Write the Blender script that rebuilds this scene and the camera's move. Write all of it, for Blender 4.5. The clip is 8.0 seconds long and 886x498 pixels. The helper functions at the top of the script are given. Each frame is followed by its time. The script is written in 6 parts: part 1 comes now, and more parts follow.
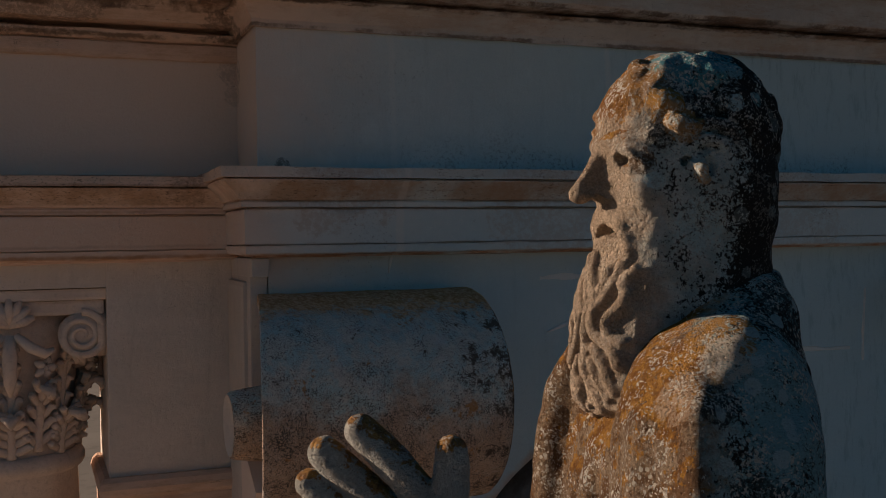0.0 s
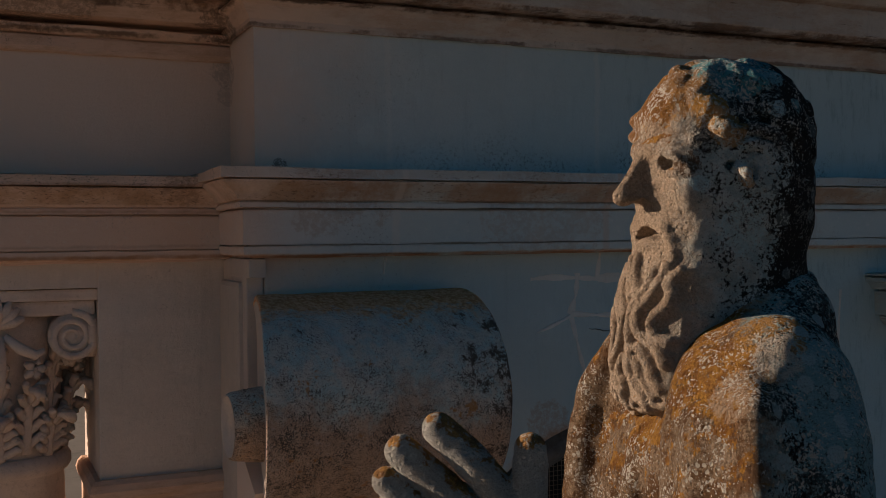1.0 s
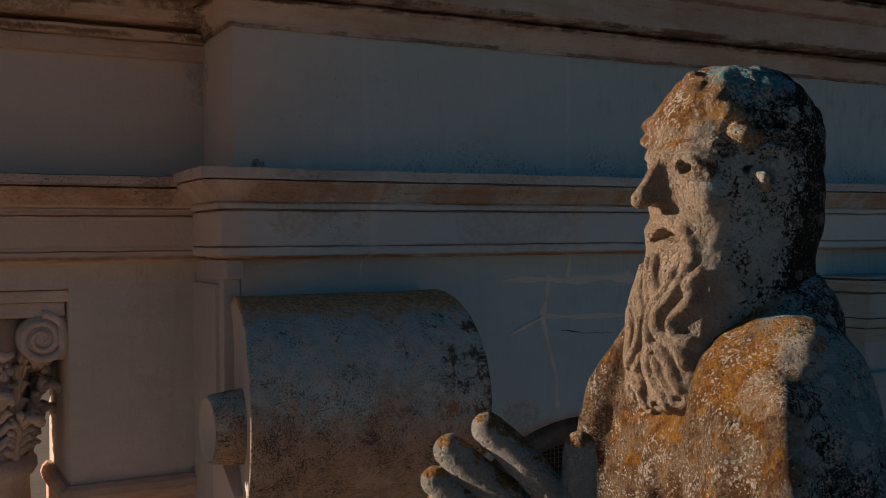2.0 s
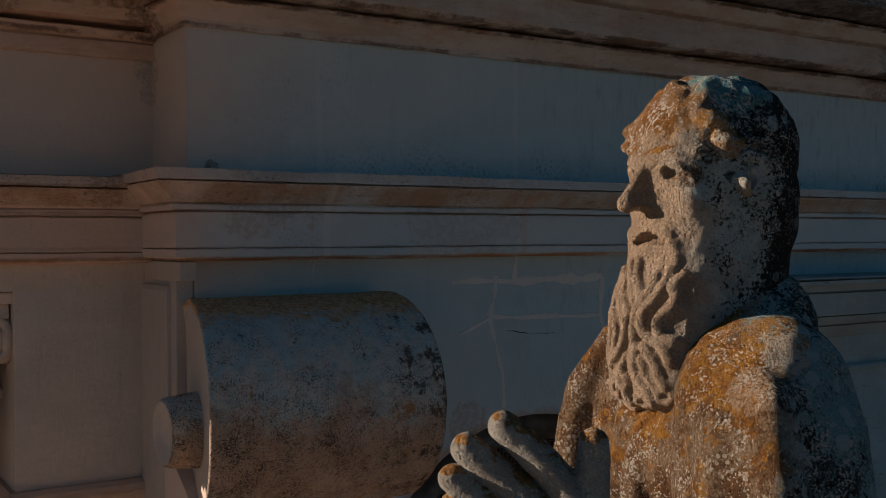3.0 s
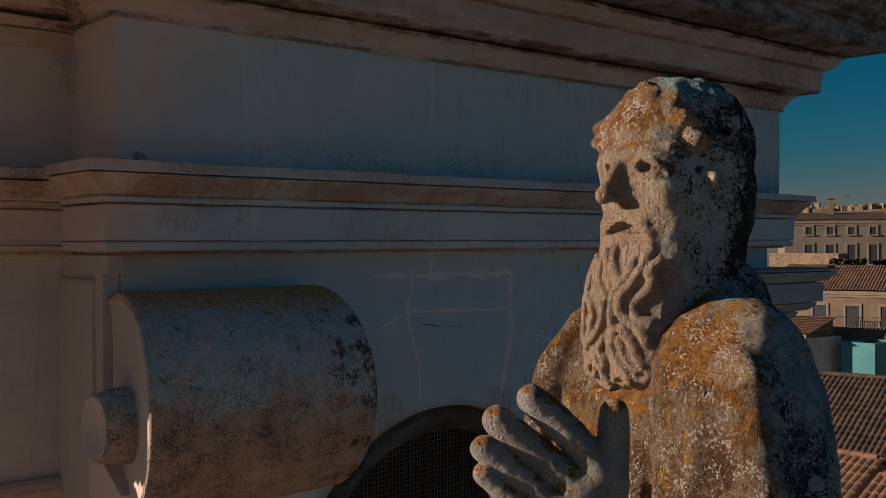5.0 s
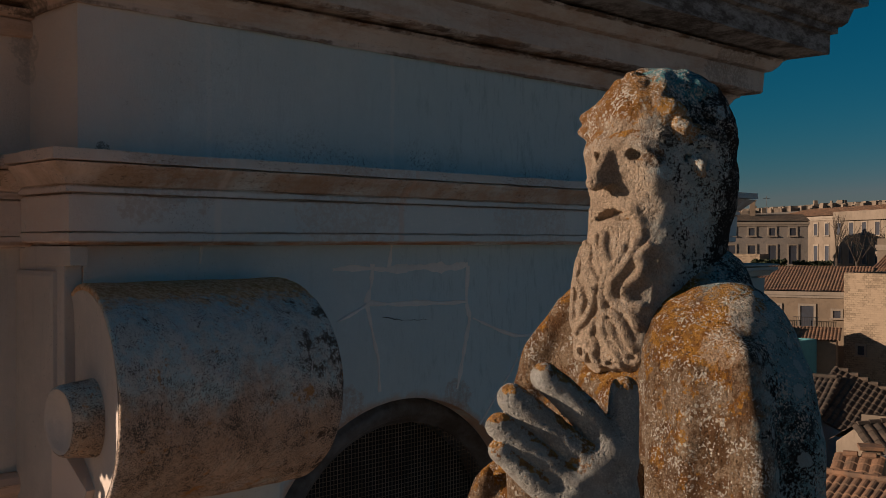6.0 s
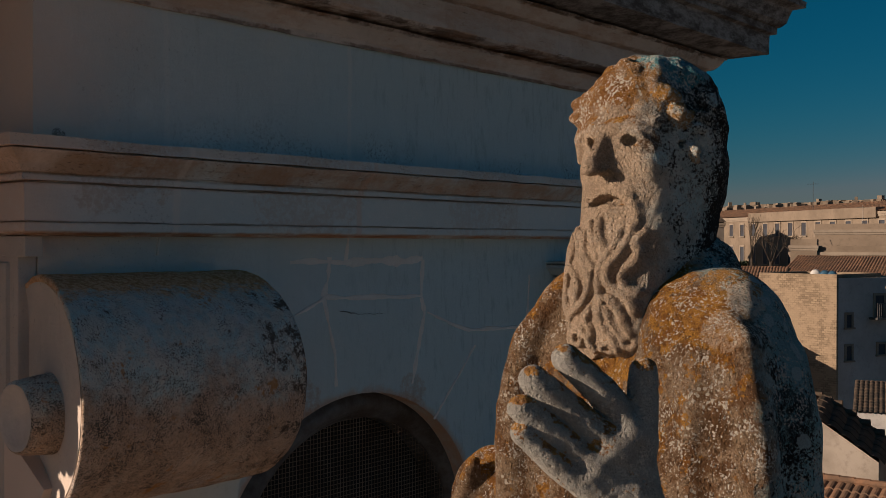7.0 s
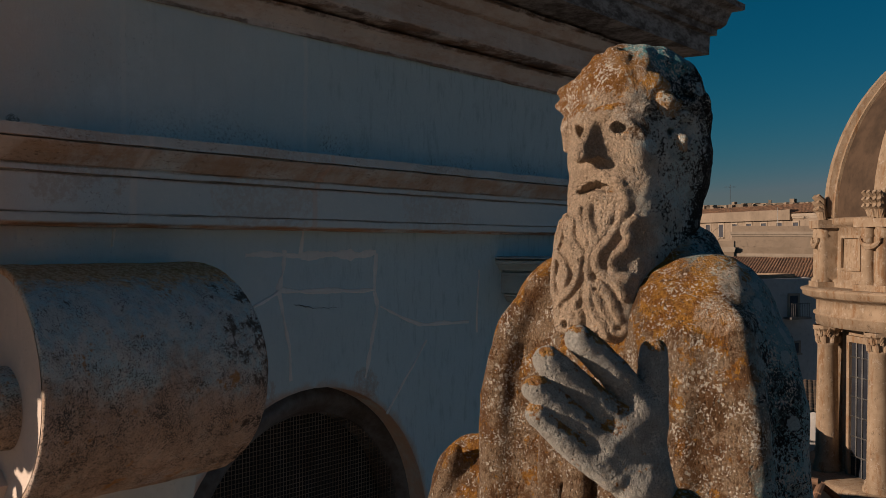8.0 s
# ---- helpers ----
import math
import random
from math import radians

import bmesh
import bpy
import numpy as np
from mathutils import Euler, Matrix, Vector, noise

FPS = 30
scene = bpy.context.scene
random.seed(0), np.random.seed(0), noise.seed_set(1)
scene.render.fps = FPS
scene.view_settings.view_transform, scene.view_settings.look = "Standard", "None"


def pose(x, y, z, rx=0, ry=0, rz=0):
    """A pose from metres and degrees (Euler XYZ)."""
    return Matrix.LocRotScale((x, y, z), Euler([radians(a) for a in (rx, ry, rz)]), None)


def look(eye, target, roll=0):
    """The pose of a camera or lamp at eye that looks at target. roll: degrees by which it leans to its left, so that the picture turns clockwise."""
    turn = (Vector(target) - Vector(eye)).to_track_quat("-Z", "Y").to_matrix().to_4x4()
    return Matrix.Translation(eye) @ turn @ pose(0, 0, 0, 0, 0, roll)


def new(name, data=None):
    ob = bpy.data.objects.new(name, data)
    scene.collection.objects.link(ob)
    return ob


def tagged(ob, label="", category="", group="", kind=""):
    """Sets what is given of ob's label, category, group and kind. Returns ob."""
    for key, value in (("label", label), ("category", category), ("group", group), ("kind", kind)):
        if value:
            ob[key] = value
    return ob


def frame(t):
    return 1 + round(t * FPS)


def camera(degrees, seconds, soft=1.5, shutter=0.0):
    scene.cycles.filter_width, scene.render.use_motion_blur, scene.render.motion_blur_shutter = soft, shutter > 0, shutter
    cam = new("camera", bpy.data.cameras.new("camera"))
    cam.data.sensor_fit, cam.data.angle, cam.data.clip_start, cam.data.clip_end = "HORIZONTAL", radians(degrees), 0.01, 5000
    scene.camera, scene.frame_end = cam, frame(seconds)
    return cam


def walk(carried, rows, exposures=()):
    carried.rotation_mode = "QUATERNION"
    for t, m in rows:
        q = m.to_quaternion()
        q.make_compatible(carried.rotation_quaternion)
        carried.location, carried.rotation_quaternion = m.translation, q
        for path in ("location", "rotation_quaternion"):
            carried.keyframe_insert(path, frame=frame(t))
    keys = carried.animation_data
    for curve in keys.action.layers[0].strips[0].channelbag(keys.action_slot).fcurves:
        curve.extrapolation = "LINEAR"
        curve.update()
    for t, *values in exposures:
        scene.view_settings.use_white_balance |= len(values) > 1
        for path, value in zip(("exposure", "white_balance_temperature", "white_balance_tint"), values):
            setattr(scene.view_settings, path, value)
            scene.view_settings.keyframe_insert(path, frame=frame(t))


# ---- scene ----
cam = camera(46.0, 8.0, 0.8)
PATH = [
    (0, (-0.746, -3.584, 16.029), (-0.015, -1.723, 16.007), -0.8),
    (0.5, (-0.839, -3.562, 16.029), (-0.057, -1.721, 16.008), -0.7),
    (1, (-0.917, -3.537, 16.031), (-0.092, -1.716, 16.01), -0.6),
    (1.5, (-0.994, -3.507, 16.031), (-0.118, -1.71, 16.011), -0.5),
    (3, (-1.209, -3.434, 16.035), (-0.124, -1.754, 16.018), -0.3),
    (3.5, (-1.283, -3.412, 16.035), (-0.132, -1.777, 16.018), -0.2),
    (4, (-1.346, -3.394, 16.031), (-0.138, -1.8, 16.015), -0.1),
    (4.5, (-1.408, -3.371, 16.023), (-0.149, -1.818, 16.007), -0.1),
    (6, (-1.582, -3.274, 15.98), (-0.173, -1.854, 15.966), 0.0),
    (6.5, (-1.63, -3.214, 15.967), (-0.167, -1.85, 15.952), 0.1),
    (7, (-1.666, -3.147, 15.949), (-0.155, -1.836, 15.936), 0.1),
    (7.5, (-1.709, -3.084, 15.931), (-0.148, -1.833, 15.918), 0.2),
    (8, (-1.745, -3.033, 15.918), (-0.142, -1.837, 15.907), 0.3),
]
walk(cam, [(t, look(eye, target, roll)) for t, eye, target, roll in PATH])

# ---- light ----
SUN_AZ, SUN_EL = 141.5, 14.0  # degrees: compass of the sun from +x towards +y, height over the horizon
world = bpy.data.worlds.new("world")
scene.world = world
world.use_nodes = True
sky = world.node_tree.nodes.new("ShaderNodeTexSky")
sky.sky_type, sky.sun_disc = "NISHITA", False
sky.sun_elevation, sky.sun_rotation = radians(SUN_EL), radians(90 - SUN_AZ)
sky.altitude, sky.air_density, sky.dust_density, sky.ozone_density = 300, 1.0, 0.2, 3.0
background = world.node_tree.nodes["Background"]
# a clear, polarised winter sky: hardly any red overhead, more of it towards the horizon
split, join = (world.node_tree.nodes.new(kind) for kind in ("ShaderNodeSeparateColor", "ShaderNodeCombineColor"))
world.node_tree.links.new(sky.outputs[0], split.inputs[0])


def sky_math(op, a, b):
    n = world.node_tree.nodes.new("ShaderNodeMath")
    n.operation = op
    for socket, value in zip(n.inputs, (a, b)):
        if isinstance(value, float):
            socket.default_value = value
        else:
            world.node_tree.links.new(value, socket)
    return n.outputs[0]


red = sky_math("MINIMUM", sky_math("MULTIPLY", sky_math("POWER", split.outputs[0], 4.0), 0.0042), sky_math("MULTIPLY", split.outputs[0], 0.275))
for k, value in enumerate((red, sky_math("MULTIPLY", split.outputs[1], 0.295), sky_math("MULTIPLY", split.outputs[2], 0.370))):
    world.node_tree.links.new(value, join.inputs[k])
world.node_tree.links.new(join.outputs[0], background.inputs[0])
background.inputs[1].default_value = 0.082

sun = new("sun", bpy.data.lights.new("sun", "SUN"))
sun.data.energy, sun.data.angle, sun.data.color = 5.2, radians(0.5), (1.0, 0.765, 0.580)
toward = Vector((math.cos(radians(SUN_AZ)) * math.cos(radians(SUN_EL)), math.sin(radians(SUN_AZ)) * math.cos(radians(SUN_EL)), math.sin(radians(SUN_EL))))
sun.rotation_euler = toward.to_track_quat("Z", "Y").to_euler()
sun.location = (-30, 20, 40)
scene.view_settings.exposure = 0.0

# ---- materials ----
class Nodes:
    """A small writer of node materials, in world-size coordinates."""

    def __init__(self, name, roughness=0.9):
        self.mat = bpy.data.materials.new(name)
        self.mat.use_nodes = True
        self.tree = self.mat.node_tree
        self.bsdf = self.tree.nodes["Principled BSDF"]
        self.bsdf.inputs["Roughness"].default_value = roughness
        self.bsdf.inputs["Specular IOR Level"].default_value = 0.25
        self.place = self.node("ShaderNodeNewGeometry").outputs["Position"]

    def node(self, kind, **props):
        n = self.tree.nodes.new(kind)
        for key, value in props.items():
            setattr(n, key, value)
        return n

    def link(self, a, b):
        self.tree.links.new(a, b)

    def put(self, socket, value):
        if isinstance(value, bpy.types.NodeSocket):
            self.link(value, socket)
        else:
            socket.default_value = value

    def noise(self, scale, detail=5.0, rough=0.6, stretch=(1, 1, 1), shift=0.0):
        m = self.node("ShaderNodeMapping")
        self.link(self.place, m.inputs[0])
        m.inputs["Scale"].default_value = stretch
        m.inputs["Location"].default_value = (shift, shift * 1.7, shift * 0.6)
        n = self.node("ShaderNodeTexNoise")
        self.link(m.outputs[0], n.inputs["Vector"])
        n.inputs["Scale"].default_value, n.inputs["Detail"].default_value, n.inputs["Roughness"].default_value = scale, detail, rough
        return n.outputs[0]

    def cells(self, scale, shift=0.0, out="Distance"):
        m = self.node("ShaderNodeMapping")
        self.link(self.place, m.inputs[0])
        m.inputs["Location"].default_value = (shift, shift * 1.3, shift * 0.4)
        n = self.node("ShaderNodeTexVoronoi")
        self.link(m.outputs[0], n.inputs["Vector"])
        n.inputs["Scale"].default_value = scale
        return n.outputs[out]

    def ramp(self, value, low, high):
        n = self.node("ShaderNodeMapRange", interpolation_type="SMOOTHSTEP")
        self.link(value, n.inputs[0])
        n.inputs[1].default_value, n.inputs[2].default_value = low, high
        return n.outputs[0]

    def math(self, op, a, b=0.0):
        n = self.node("ShaderNodeMath", operation=op)
        self.put(n.inputs[0], a)
        self.put(n.inputs[1], b)
        return n.outputs[0]

    def near(self, centre, radius, ragged=0.5, scale=40.0):
        """1 inside a ragged-edged round patch about a centre, 0 outside."""
        d = self.node("ShaderNodeVectorMath", operation="DISTANCE")
        self.link(self.place, d.inputs[0])
        d.inputs[1].default_value = centre
        rim = self.math("ADD", self.math("DIVIDE", d.outputs["Value"], radius), self.math("MULTIPLY", self.noise(scale, 7, 0.8, (1, 1, 1), 37), ragged * 2))
        return self.ramp(rim, 1.06 + ragged, 0.94 + ragged)

    def axis(self, which):
        n = self.node("ShaderNodeSeparateXYZ")
        self.link(self.place, n.inputs[0])
        return n.outputs["XYZ".index(which)]

    def mix(self, factor, a, b):
        n = self.node("ShaderNodeMix", data_type="RGBA")
        self.put(n.inputs[0], factor)
        for socket, value in ((n.inputs[6], a), (n.inputs[7], b)):
            self.put(socket, value if isinstance(value, bpy.types.NodeSocket) else (*value, 1.0))
        return n.outputs[2]

    def done(self, colour, height=None, strength=0.3, distance=0.01):
        self.put(self.bsdf.inputs["Base Color"], colour if isinstance(colour, bpy.types.NodeSocket) else (*colour, 1.0))
        if height is not None:
            b = self.node("ShaderNodeBump")
            b.inputs["Strength"].default_value, b.inputs["Distance"].default_value = strength, distance
            self.link(height, b.inputs["Height"])
            self.link(b.outputs[0], self.bsdf.inputs["Normal"])
        return self.mat


def plaster(name, base, blotch, grime, grime_amount=0.5, rust=0.0, light_and_stains=False, stains=()):
    m = Nodes(name, 0.92)
    colour = m.mix(m.ramp(m.noise(2.2, 6, 0.65), 0.35, 0.7), base, blotch)
    colour = m.mix(m.math("MULTIPLY", m.ramp(m.noise(9, 8, 0.72, (1, 1, 2.2), 3), 0.50, 0.70), 0.40), colour, [0.80 * c for c in base])
    colour = m.mix(m.math("MULTIPLY", m.ramp(m.noise(30, 8, 0.8, (1, 1, 1), 13), 0.55, 0.66), 0.30), colour, [min(0.85, c * 1.15) for c in base])
    colour = m.mix(m.math("MULTIPLY", m.ramp(m.noise(4.5, 8, 0.7, (1, 1, 1), 113), 0.40, 0.62), 0.34), colour, [0.78 * base[0], 0.86 * base[1], 0.88 * base[2]])
    colour = m.mix(m.math("MULTIPLY", m.ramp(m.noise(7, 8, 0.75, (1, 1, 0.6), 143), 0.54, 0.66), 0.30), colour, [min(0.88, 1.18 * c) for c in base])
    streak = m.ramp(m.noise(5, 7, 0.75, (3.0, 3.0, 0.35), 23), 0.54, 0.72)
    colour = m.mix(m.math("MULTIPLY", streak, 0.30), colour, [0.62 * c for c in blotch])
    spots = m.math("MULTIPLY", m.ramp(m.noise(75, 7, 0.8, (1, 1, 1), 9), 0.58, 0.64), m.ramp(m.noise(3.0, 4, 0.65, (1, 1, 1), 5), 0.46, 0.60))
    colour = m.mix(m.math("MULTIPLY", spots, grime_amount), colour, grime)
    if light_and_stains:  # cool-to-warm light along the wall in the colour; black specks along the frieze foot
        # cooler sky light towards the right, put into the colour
        cool_light = m.ramp(m.math("ADD", m.axis("X"), m.math("MULTIPLY", m.noise(1.6, 6, 0.7, (1, 1, 1), 47), 1.2)), 0.5, 2.2)
        colour = m.mix(m.math("MULTIPLY", cool_light, 0.74), colour, (0.45, 0.61, 0.66))
        # warm bounce light on the left end, put into the colour
        warm_light = m.ramp(m.math("ADD", m.axis("X"), m.math("MULTIPLY", m.noise(1.9, 6, 0.7, (1, 1, 1), 45), 0.8)), 0.95, 0.25)
        colour = m.mix(m.math("MULTIPLY", warm_light, 0.85), colour, (0.80, 0.605, 0.495))
        foot = m.math("SUBTRACT", m.math("ADD", m.axis("Z"), m.math("MULTIPLY", m.noise(2.4, 6, 0.7, (1, 1, 1), 51), 0.42)), 0.0)
        band = m.math("MULTIPLY", m.ramp(foot, 16.66, 16.50), m.ramp(foot, 16.28, 16.42))
        colour = m.mix(m.math("MULTIPLY", m.math("MULTIPLY", band, m.ramp(m.noise(6, 7, 0.8, (1, 1, 1), 83), 0.36, 0.62)), m.ramp(m.axis("X"), -0.3, 1.2)), colour, m.mix(0.5, colour, (0.36, 0.50, 0.53)))
        brush = m.math("MULTIPLY", m.ramp(m.noise(9, 8, 0.78, (2.6, 2.6, 0.55), 133), 0.50, 0.64), m.ramp(m.axis("X"), 0.9, 2.0))
        colour = m.mix(m.math("MULTIPLY", brush, 0.5), colour, (0.27, 0.40, 0.44))
        for at in (0.475, 1.365):  # pale filled joints between the stones of the frieze
            off = m.math("ABSOLUTE", m.math("SUBTRACT", m.math("ADD", m.axis("X"), m.math("MULTIPLY", m.math("SUBTRACT", m.noise(7, 6, 0.75, (1, 1, 1), 153), 0.5), 0.05)), at))
            seam = m.math("MULTIPLY", m.ramp(off, 0.016, 0.006), m.ramp(m.axis("Z"), 15.95, 16.0))
            colour = m.mix(m.math("MULTIPLY", seam, 0.28), colour, (0.74, 0.72, 0.69))
        # rust washed out along the rim of the arch
        reach = m.node("ShaderNodeVectorMath", operation="DISTANCE")
        m.link(m.place, reach.inputs[0])
        reach.inputs[1].default_value = (1.475, 0.045, 14.508)
        rim = m.ramp(m.math("ADD", reach.outputs["Value"], m.math("MULTIPLY", m.noise(9, 7, 0.75, (1, 1, 1), 29), 0.10)), 0.885, 0.835)
        colour = m.mix(m.math("MULTIPLY", rim, 0.75), colour, (0.50, 0.30, 0.19))
        specks = m.math("MULTIPLY", m.ramp(m.noise(70, 8, 0.8, (1, 1, 1), 77), 0.52, 0.57), m.math("MULTIPLY", band, m.math("MULTIPLY", m.ramp(m.axis("X"), 0.2, 1.1), m.ramp(m.noise(3.5, 3, 0.6, (1, 1, 1), 91), 0.45, 0.6))))
        colour = m.mix(m.math("MULTIPLY", specks, 0.75), colour, (0.07, 0.09, 0.10))
    if rust:
        # warm light from the left painted over the mouldings, apart from the rust
        ruddy = m.ramp(m.math("ADD", m.axis("X"), m.math("MULTIPLY", m.noise(1.9, 6, 0.7, (1, 1, 1), 45), 0.8)), 1.1, 0.2)
        colour = m.mix(m.math("MULTIPLY", ruddy, 0.8), colour, (0.78, 0.53, 0.395))
        z = m.axis("Z")
        for low, high, amount, seed in ((16.762, 16.777, 0.75, 3), (16.845, 16.880, 0.85, 8), (16.996, 17.006, 0.5, 12), (17.056, 17.090, 0.9, 17)):
            wander = m.math("ADD", z, m.math("MULTIPLY", m.math("SUBTRACT", m.noise(12, 8, 0.8, (1, 1, 1), seed), 0.5), 0.030))
            line = m.math("MULTIPLY", m.ramp(wander, low - 0.004, low + 0.004), m.ramp(wander, high + 0.004, high - 0.004))
            colour = m.mix(m.math("MULTIPLY", m.math("MULTIPLY", line, m.ramp(m.noise(4, 7, 0.75, (1, 1, 1), seed + 40), 0.38, 0.56)), amount), colour, (0.085, 0.050, 0.032))
        patch = m.math("MULTIPLY", m.ramp(m.noise(7, 8, 0.75, (0.45, 0.45, 1.6), 12), 0.44, 0.62), rust)
        colour = m.mix(patch, colour, (0.40, 0.22, 0.12))
        soot = m.ramp(m.noise(16, 8, 0.8, (0.30, 0.30, 3.0), 62), 0.60, 0.68)
        colour = m.mix(m.math("MULTIPLY", soot, 0.7), colour, (0.10, 0.07, 0.05))
    for centre, radius, tone, amount in stains:
        colour = m.mix(m.math("MULTIPLY", m.math("MULTIPLY", m.near(centre, radius, 1.0, 9.0), m.ramp(m.noise(45, 8, 0.85, (1, 1, 1), 58), 0.42, 0.54)), amount), colour, tone)
    grain = m.math("ADD", m.noise(60, 8, 0.78), m.math("MULTIPLY", m.noise(6, 5, 0.65), 1.6))
    return m.done(colour, grain, 0.5, 0.007)


DIRT, RUST_STAIN = (0.07, 0.05, 0.04), (0.34, 0.17, 0.08)
MOULD_STAINS = (((-0.08, 0.26, 16.81), 0.085, DIRT, 0.6), ((-0.75, 0.15, 16.93), 0.25, DIRT, 0.45), ((3.8, -0.15, 16.95), 0.25, DIRT, 0.4), ((-0.22, 0.28, 16.23), 0.08, DIRT, 0.5),
                ((0.25, -0.10, 16.25), 0.20, RUST_STAIN, 0.45), ((1.1, -0.10, 16.22), 0.28, RUST_STAIN, 0.35), ((2.2, -0.10, 16.10), 0.25, RUST_STAIN, 0.3))
WALL_STAINS = (((-0.03, 0.35, 16.66), 0.055, DIRT, 0.30), ((-0.03, 0.36, 16.57), 0.04, DIRT, 0.22), ((0.06, 0.0, 16.285), 0.03, DIRT, 0.7), ((1.15, 0.05, 15.30), 0.09, RUST_STAIN, 0.4), ((1.80, 0.05, 15.27), 0.09, RUST_STAIN, 0.4))
WALL = plaster("wall_plaster", (0.66, 0.685, 0.675), (0.55, 0.58, 0.58), (0.12, 0.12, 0.12), 0.6, 0.0, True, WALL_STAINS)
MOULD = plaster("moulding_plaster", (0.63, 0.565, 0.51), (0.50, 0.445, 0.40), (0.12, 0.08, 0.05), 0.6, 0.40, False, MOULD_STAINS)
# pinkish because the warm bounce on the left pieces is put into the colour
PINK = plaster("pinkish_plaster", (0.76, 0.655, 0.585), (0.66, 0.56, 0.49), (0.14, 0.11, 0.10), 0.4)
FILLER = plaster("filler_plaster", (0.66, 0.56, 0.49), (0.57, 0.485, 0.43), (0.14, 0.12, 0.11), 0.4)


def banded_plaster():
    """The architrave: grey-blue fasciae, rust-stained fillets and a brown lichened ovolo."""
    m = Nodes("architrave_plaster", 0.92)
    colour = m.mix(m.ramp(m.noise(2.0, 6, 0.65, (1, 1, 2), 4), 0.35, 0.65), (0.70, 0.68, 0.66), (0.58, 0.60, 0.61))
    # the sky's cool light further right, worked into the base tone
    cool_light = m.ramp(m.math("ADD", m.axis("X"), m.math("MULTIPLY", m.noise(1.8, 6, 0.7, (1, 1, 1), 47), 1.2)), 0.3, 1.6)
    colour = m.mix(m.math("MULTIPLY", cool_light, 0.6), colour, (0.50, 0.63, 0.66))
    # the left end's warm light, worked into the base tone
    warm = m.ramp(m.math("ADD", m.axis("X"), m.math("MULTIPLY", m.noise(1.8, 6, 0.7, (1, 1, 1), 17), 0.5)), 0.50, 0.0)
    colour = m.mix(m.math("MULTIPLY", warm, 0.8), colour, (0.78, 0.525, 0.39))
    colour = m.mix(m.math("MULTIPLY", m.ramp(m.noise(36, 8, 0.8, (1, 1, 1), 13), 0.55, 0.66), 0.30), colour, (0.80, 0.79, 0.76))
    z = m.axis("Z")
    for low, high, amount, tone, seed in ((16.158, 16.232, 0.80, (0.40, 0.245, 0.145), 3), (16.240, 16.276, 0.35, (0.50, 0.36, 0.26), 6), (16.130, 16.140, 0.60, (0.36, 0.19, 0.10), 11), (16.007, 16.015, 0.45, (0.28, 0.15, 0.09), 15), (15.964, 15.980, 0.9, (0.42, 0.20, 0.09), 19)):
        wander = m.math("ADD", z, m.math("MULTIPLY", m.math("SUBTRACT", m.noise(14, 7, 0.75, (1, 1, 1), seed), 0.5), 0.022))
        band = m.math("MULTIPLY", m.ramp(wander, low - 0.006, low + 0.006), m.ramp(wander, high + 0.006, high - 0.006))
        colour = m.mix(m.math("MULTIPLY", m.math("MULTIPLY", band, m.ramp(m.noise(3, 6, 0.7, (1, 1, 1), seed + 30), 0.30, 0.60)), amount), colour, tone)
    grit = m.math("MULTIPLY", m.ramp(m.noise(110, 6, 0.8, (0.5, 0.5, 1.4), 71), 0.54, 0.60), m.math("MULTIPLY", m.ramp(z, 16.150, 16.17), m.ramp(m.noise(4, 5, 0.7, (1, 1, 1), 73), 0.42, 0.58)))
    colour = m.mix(m.math("MULTIPLY", grit, 0.65), colour, (0.09, 0.055, 0.035))
    soot = m.math("MULTIPLY", m.ramp(m.noise(95, 7, 0.8, (1, 1, 1), 77), 0.56, 0.61), m.ramp(m.noise(2.6, 4, 0.6, (1, 1, 1), 91), 0.52, 0.62))
    colour = m.mix(m.math("MULTIPLY", soot, 0.55), colour, (0.10, 0.11, 0.12))
    for at, tone in ((0.475, (0.74, 0.68, 0.63)), (1.365, (0.62, 0.43, 0.34))):  # joints between the stones
        off = m.math("ABSOLUTE", m.math("SUBTRACT", m.math("ADD", m.axis("X"), m.math("MULTIPLY", m.math("SUBTRACT", m.noise(7, 6, 0.75, (1, 1, 1), 153), 0.5), 0.05)), at))
        colour = m.mix(m.math("MULTIPLY", m.ramp(off, 0.020, 0.006), 0.40), colour, tone)
    for centre, radius, tone, amount in MOULD_STAINS:
        colour = m.mix(m.math("MULTIPLY", m.math("MULTIPLY", m.near(centre, radius, 1.0, 9.0), m.ramp(m.noise(45, 8, 0.85, (1, 1, 1), 58), 0.42, 0.54)), amount * 0.7), colour, tone)
    return m.done(colour, m.math("ADD", m.noise(60, 8, 0.78), m.math("MULTIPLY", m.noise(6, 5, 0.65), 1.6)), 0.5, 0.007)


BANDED = banded_plaster()
TEALED = plaster("dark_teal_plaster", (0.46, 0.54, 0.545), (0.35, 0.425, 0.435), (0.08, 0.09, 0.10), 0.8, 0.22)
PATCH = plaster("joint_plaster", (0.78, 0.76, 0.73), (0.68, 0.67, 0.65), (0.2, 0.18, 0.17), 0.2)


def corona_stone():
    m = Nodes("weathered_corona_stone", 0.95)
    colour = m.mix(m.ramp(m.noise(9, 8, 0.78, (0.6, 0.6, 1.6)), 0.38, 0.62), (0.10, 0.085, 0.075), (0.36, 0.34, 0.32))
    return m.done(colour, m.noise(40, 6, 0.7), 0.6, 0.012)


CORONA = corona_stone()


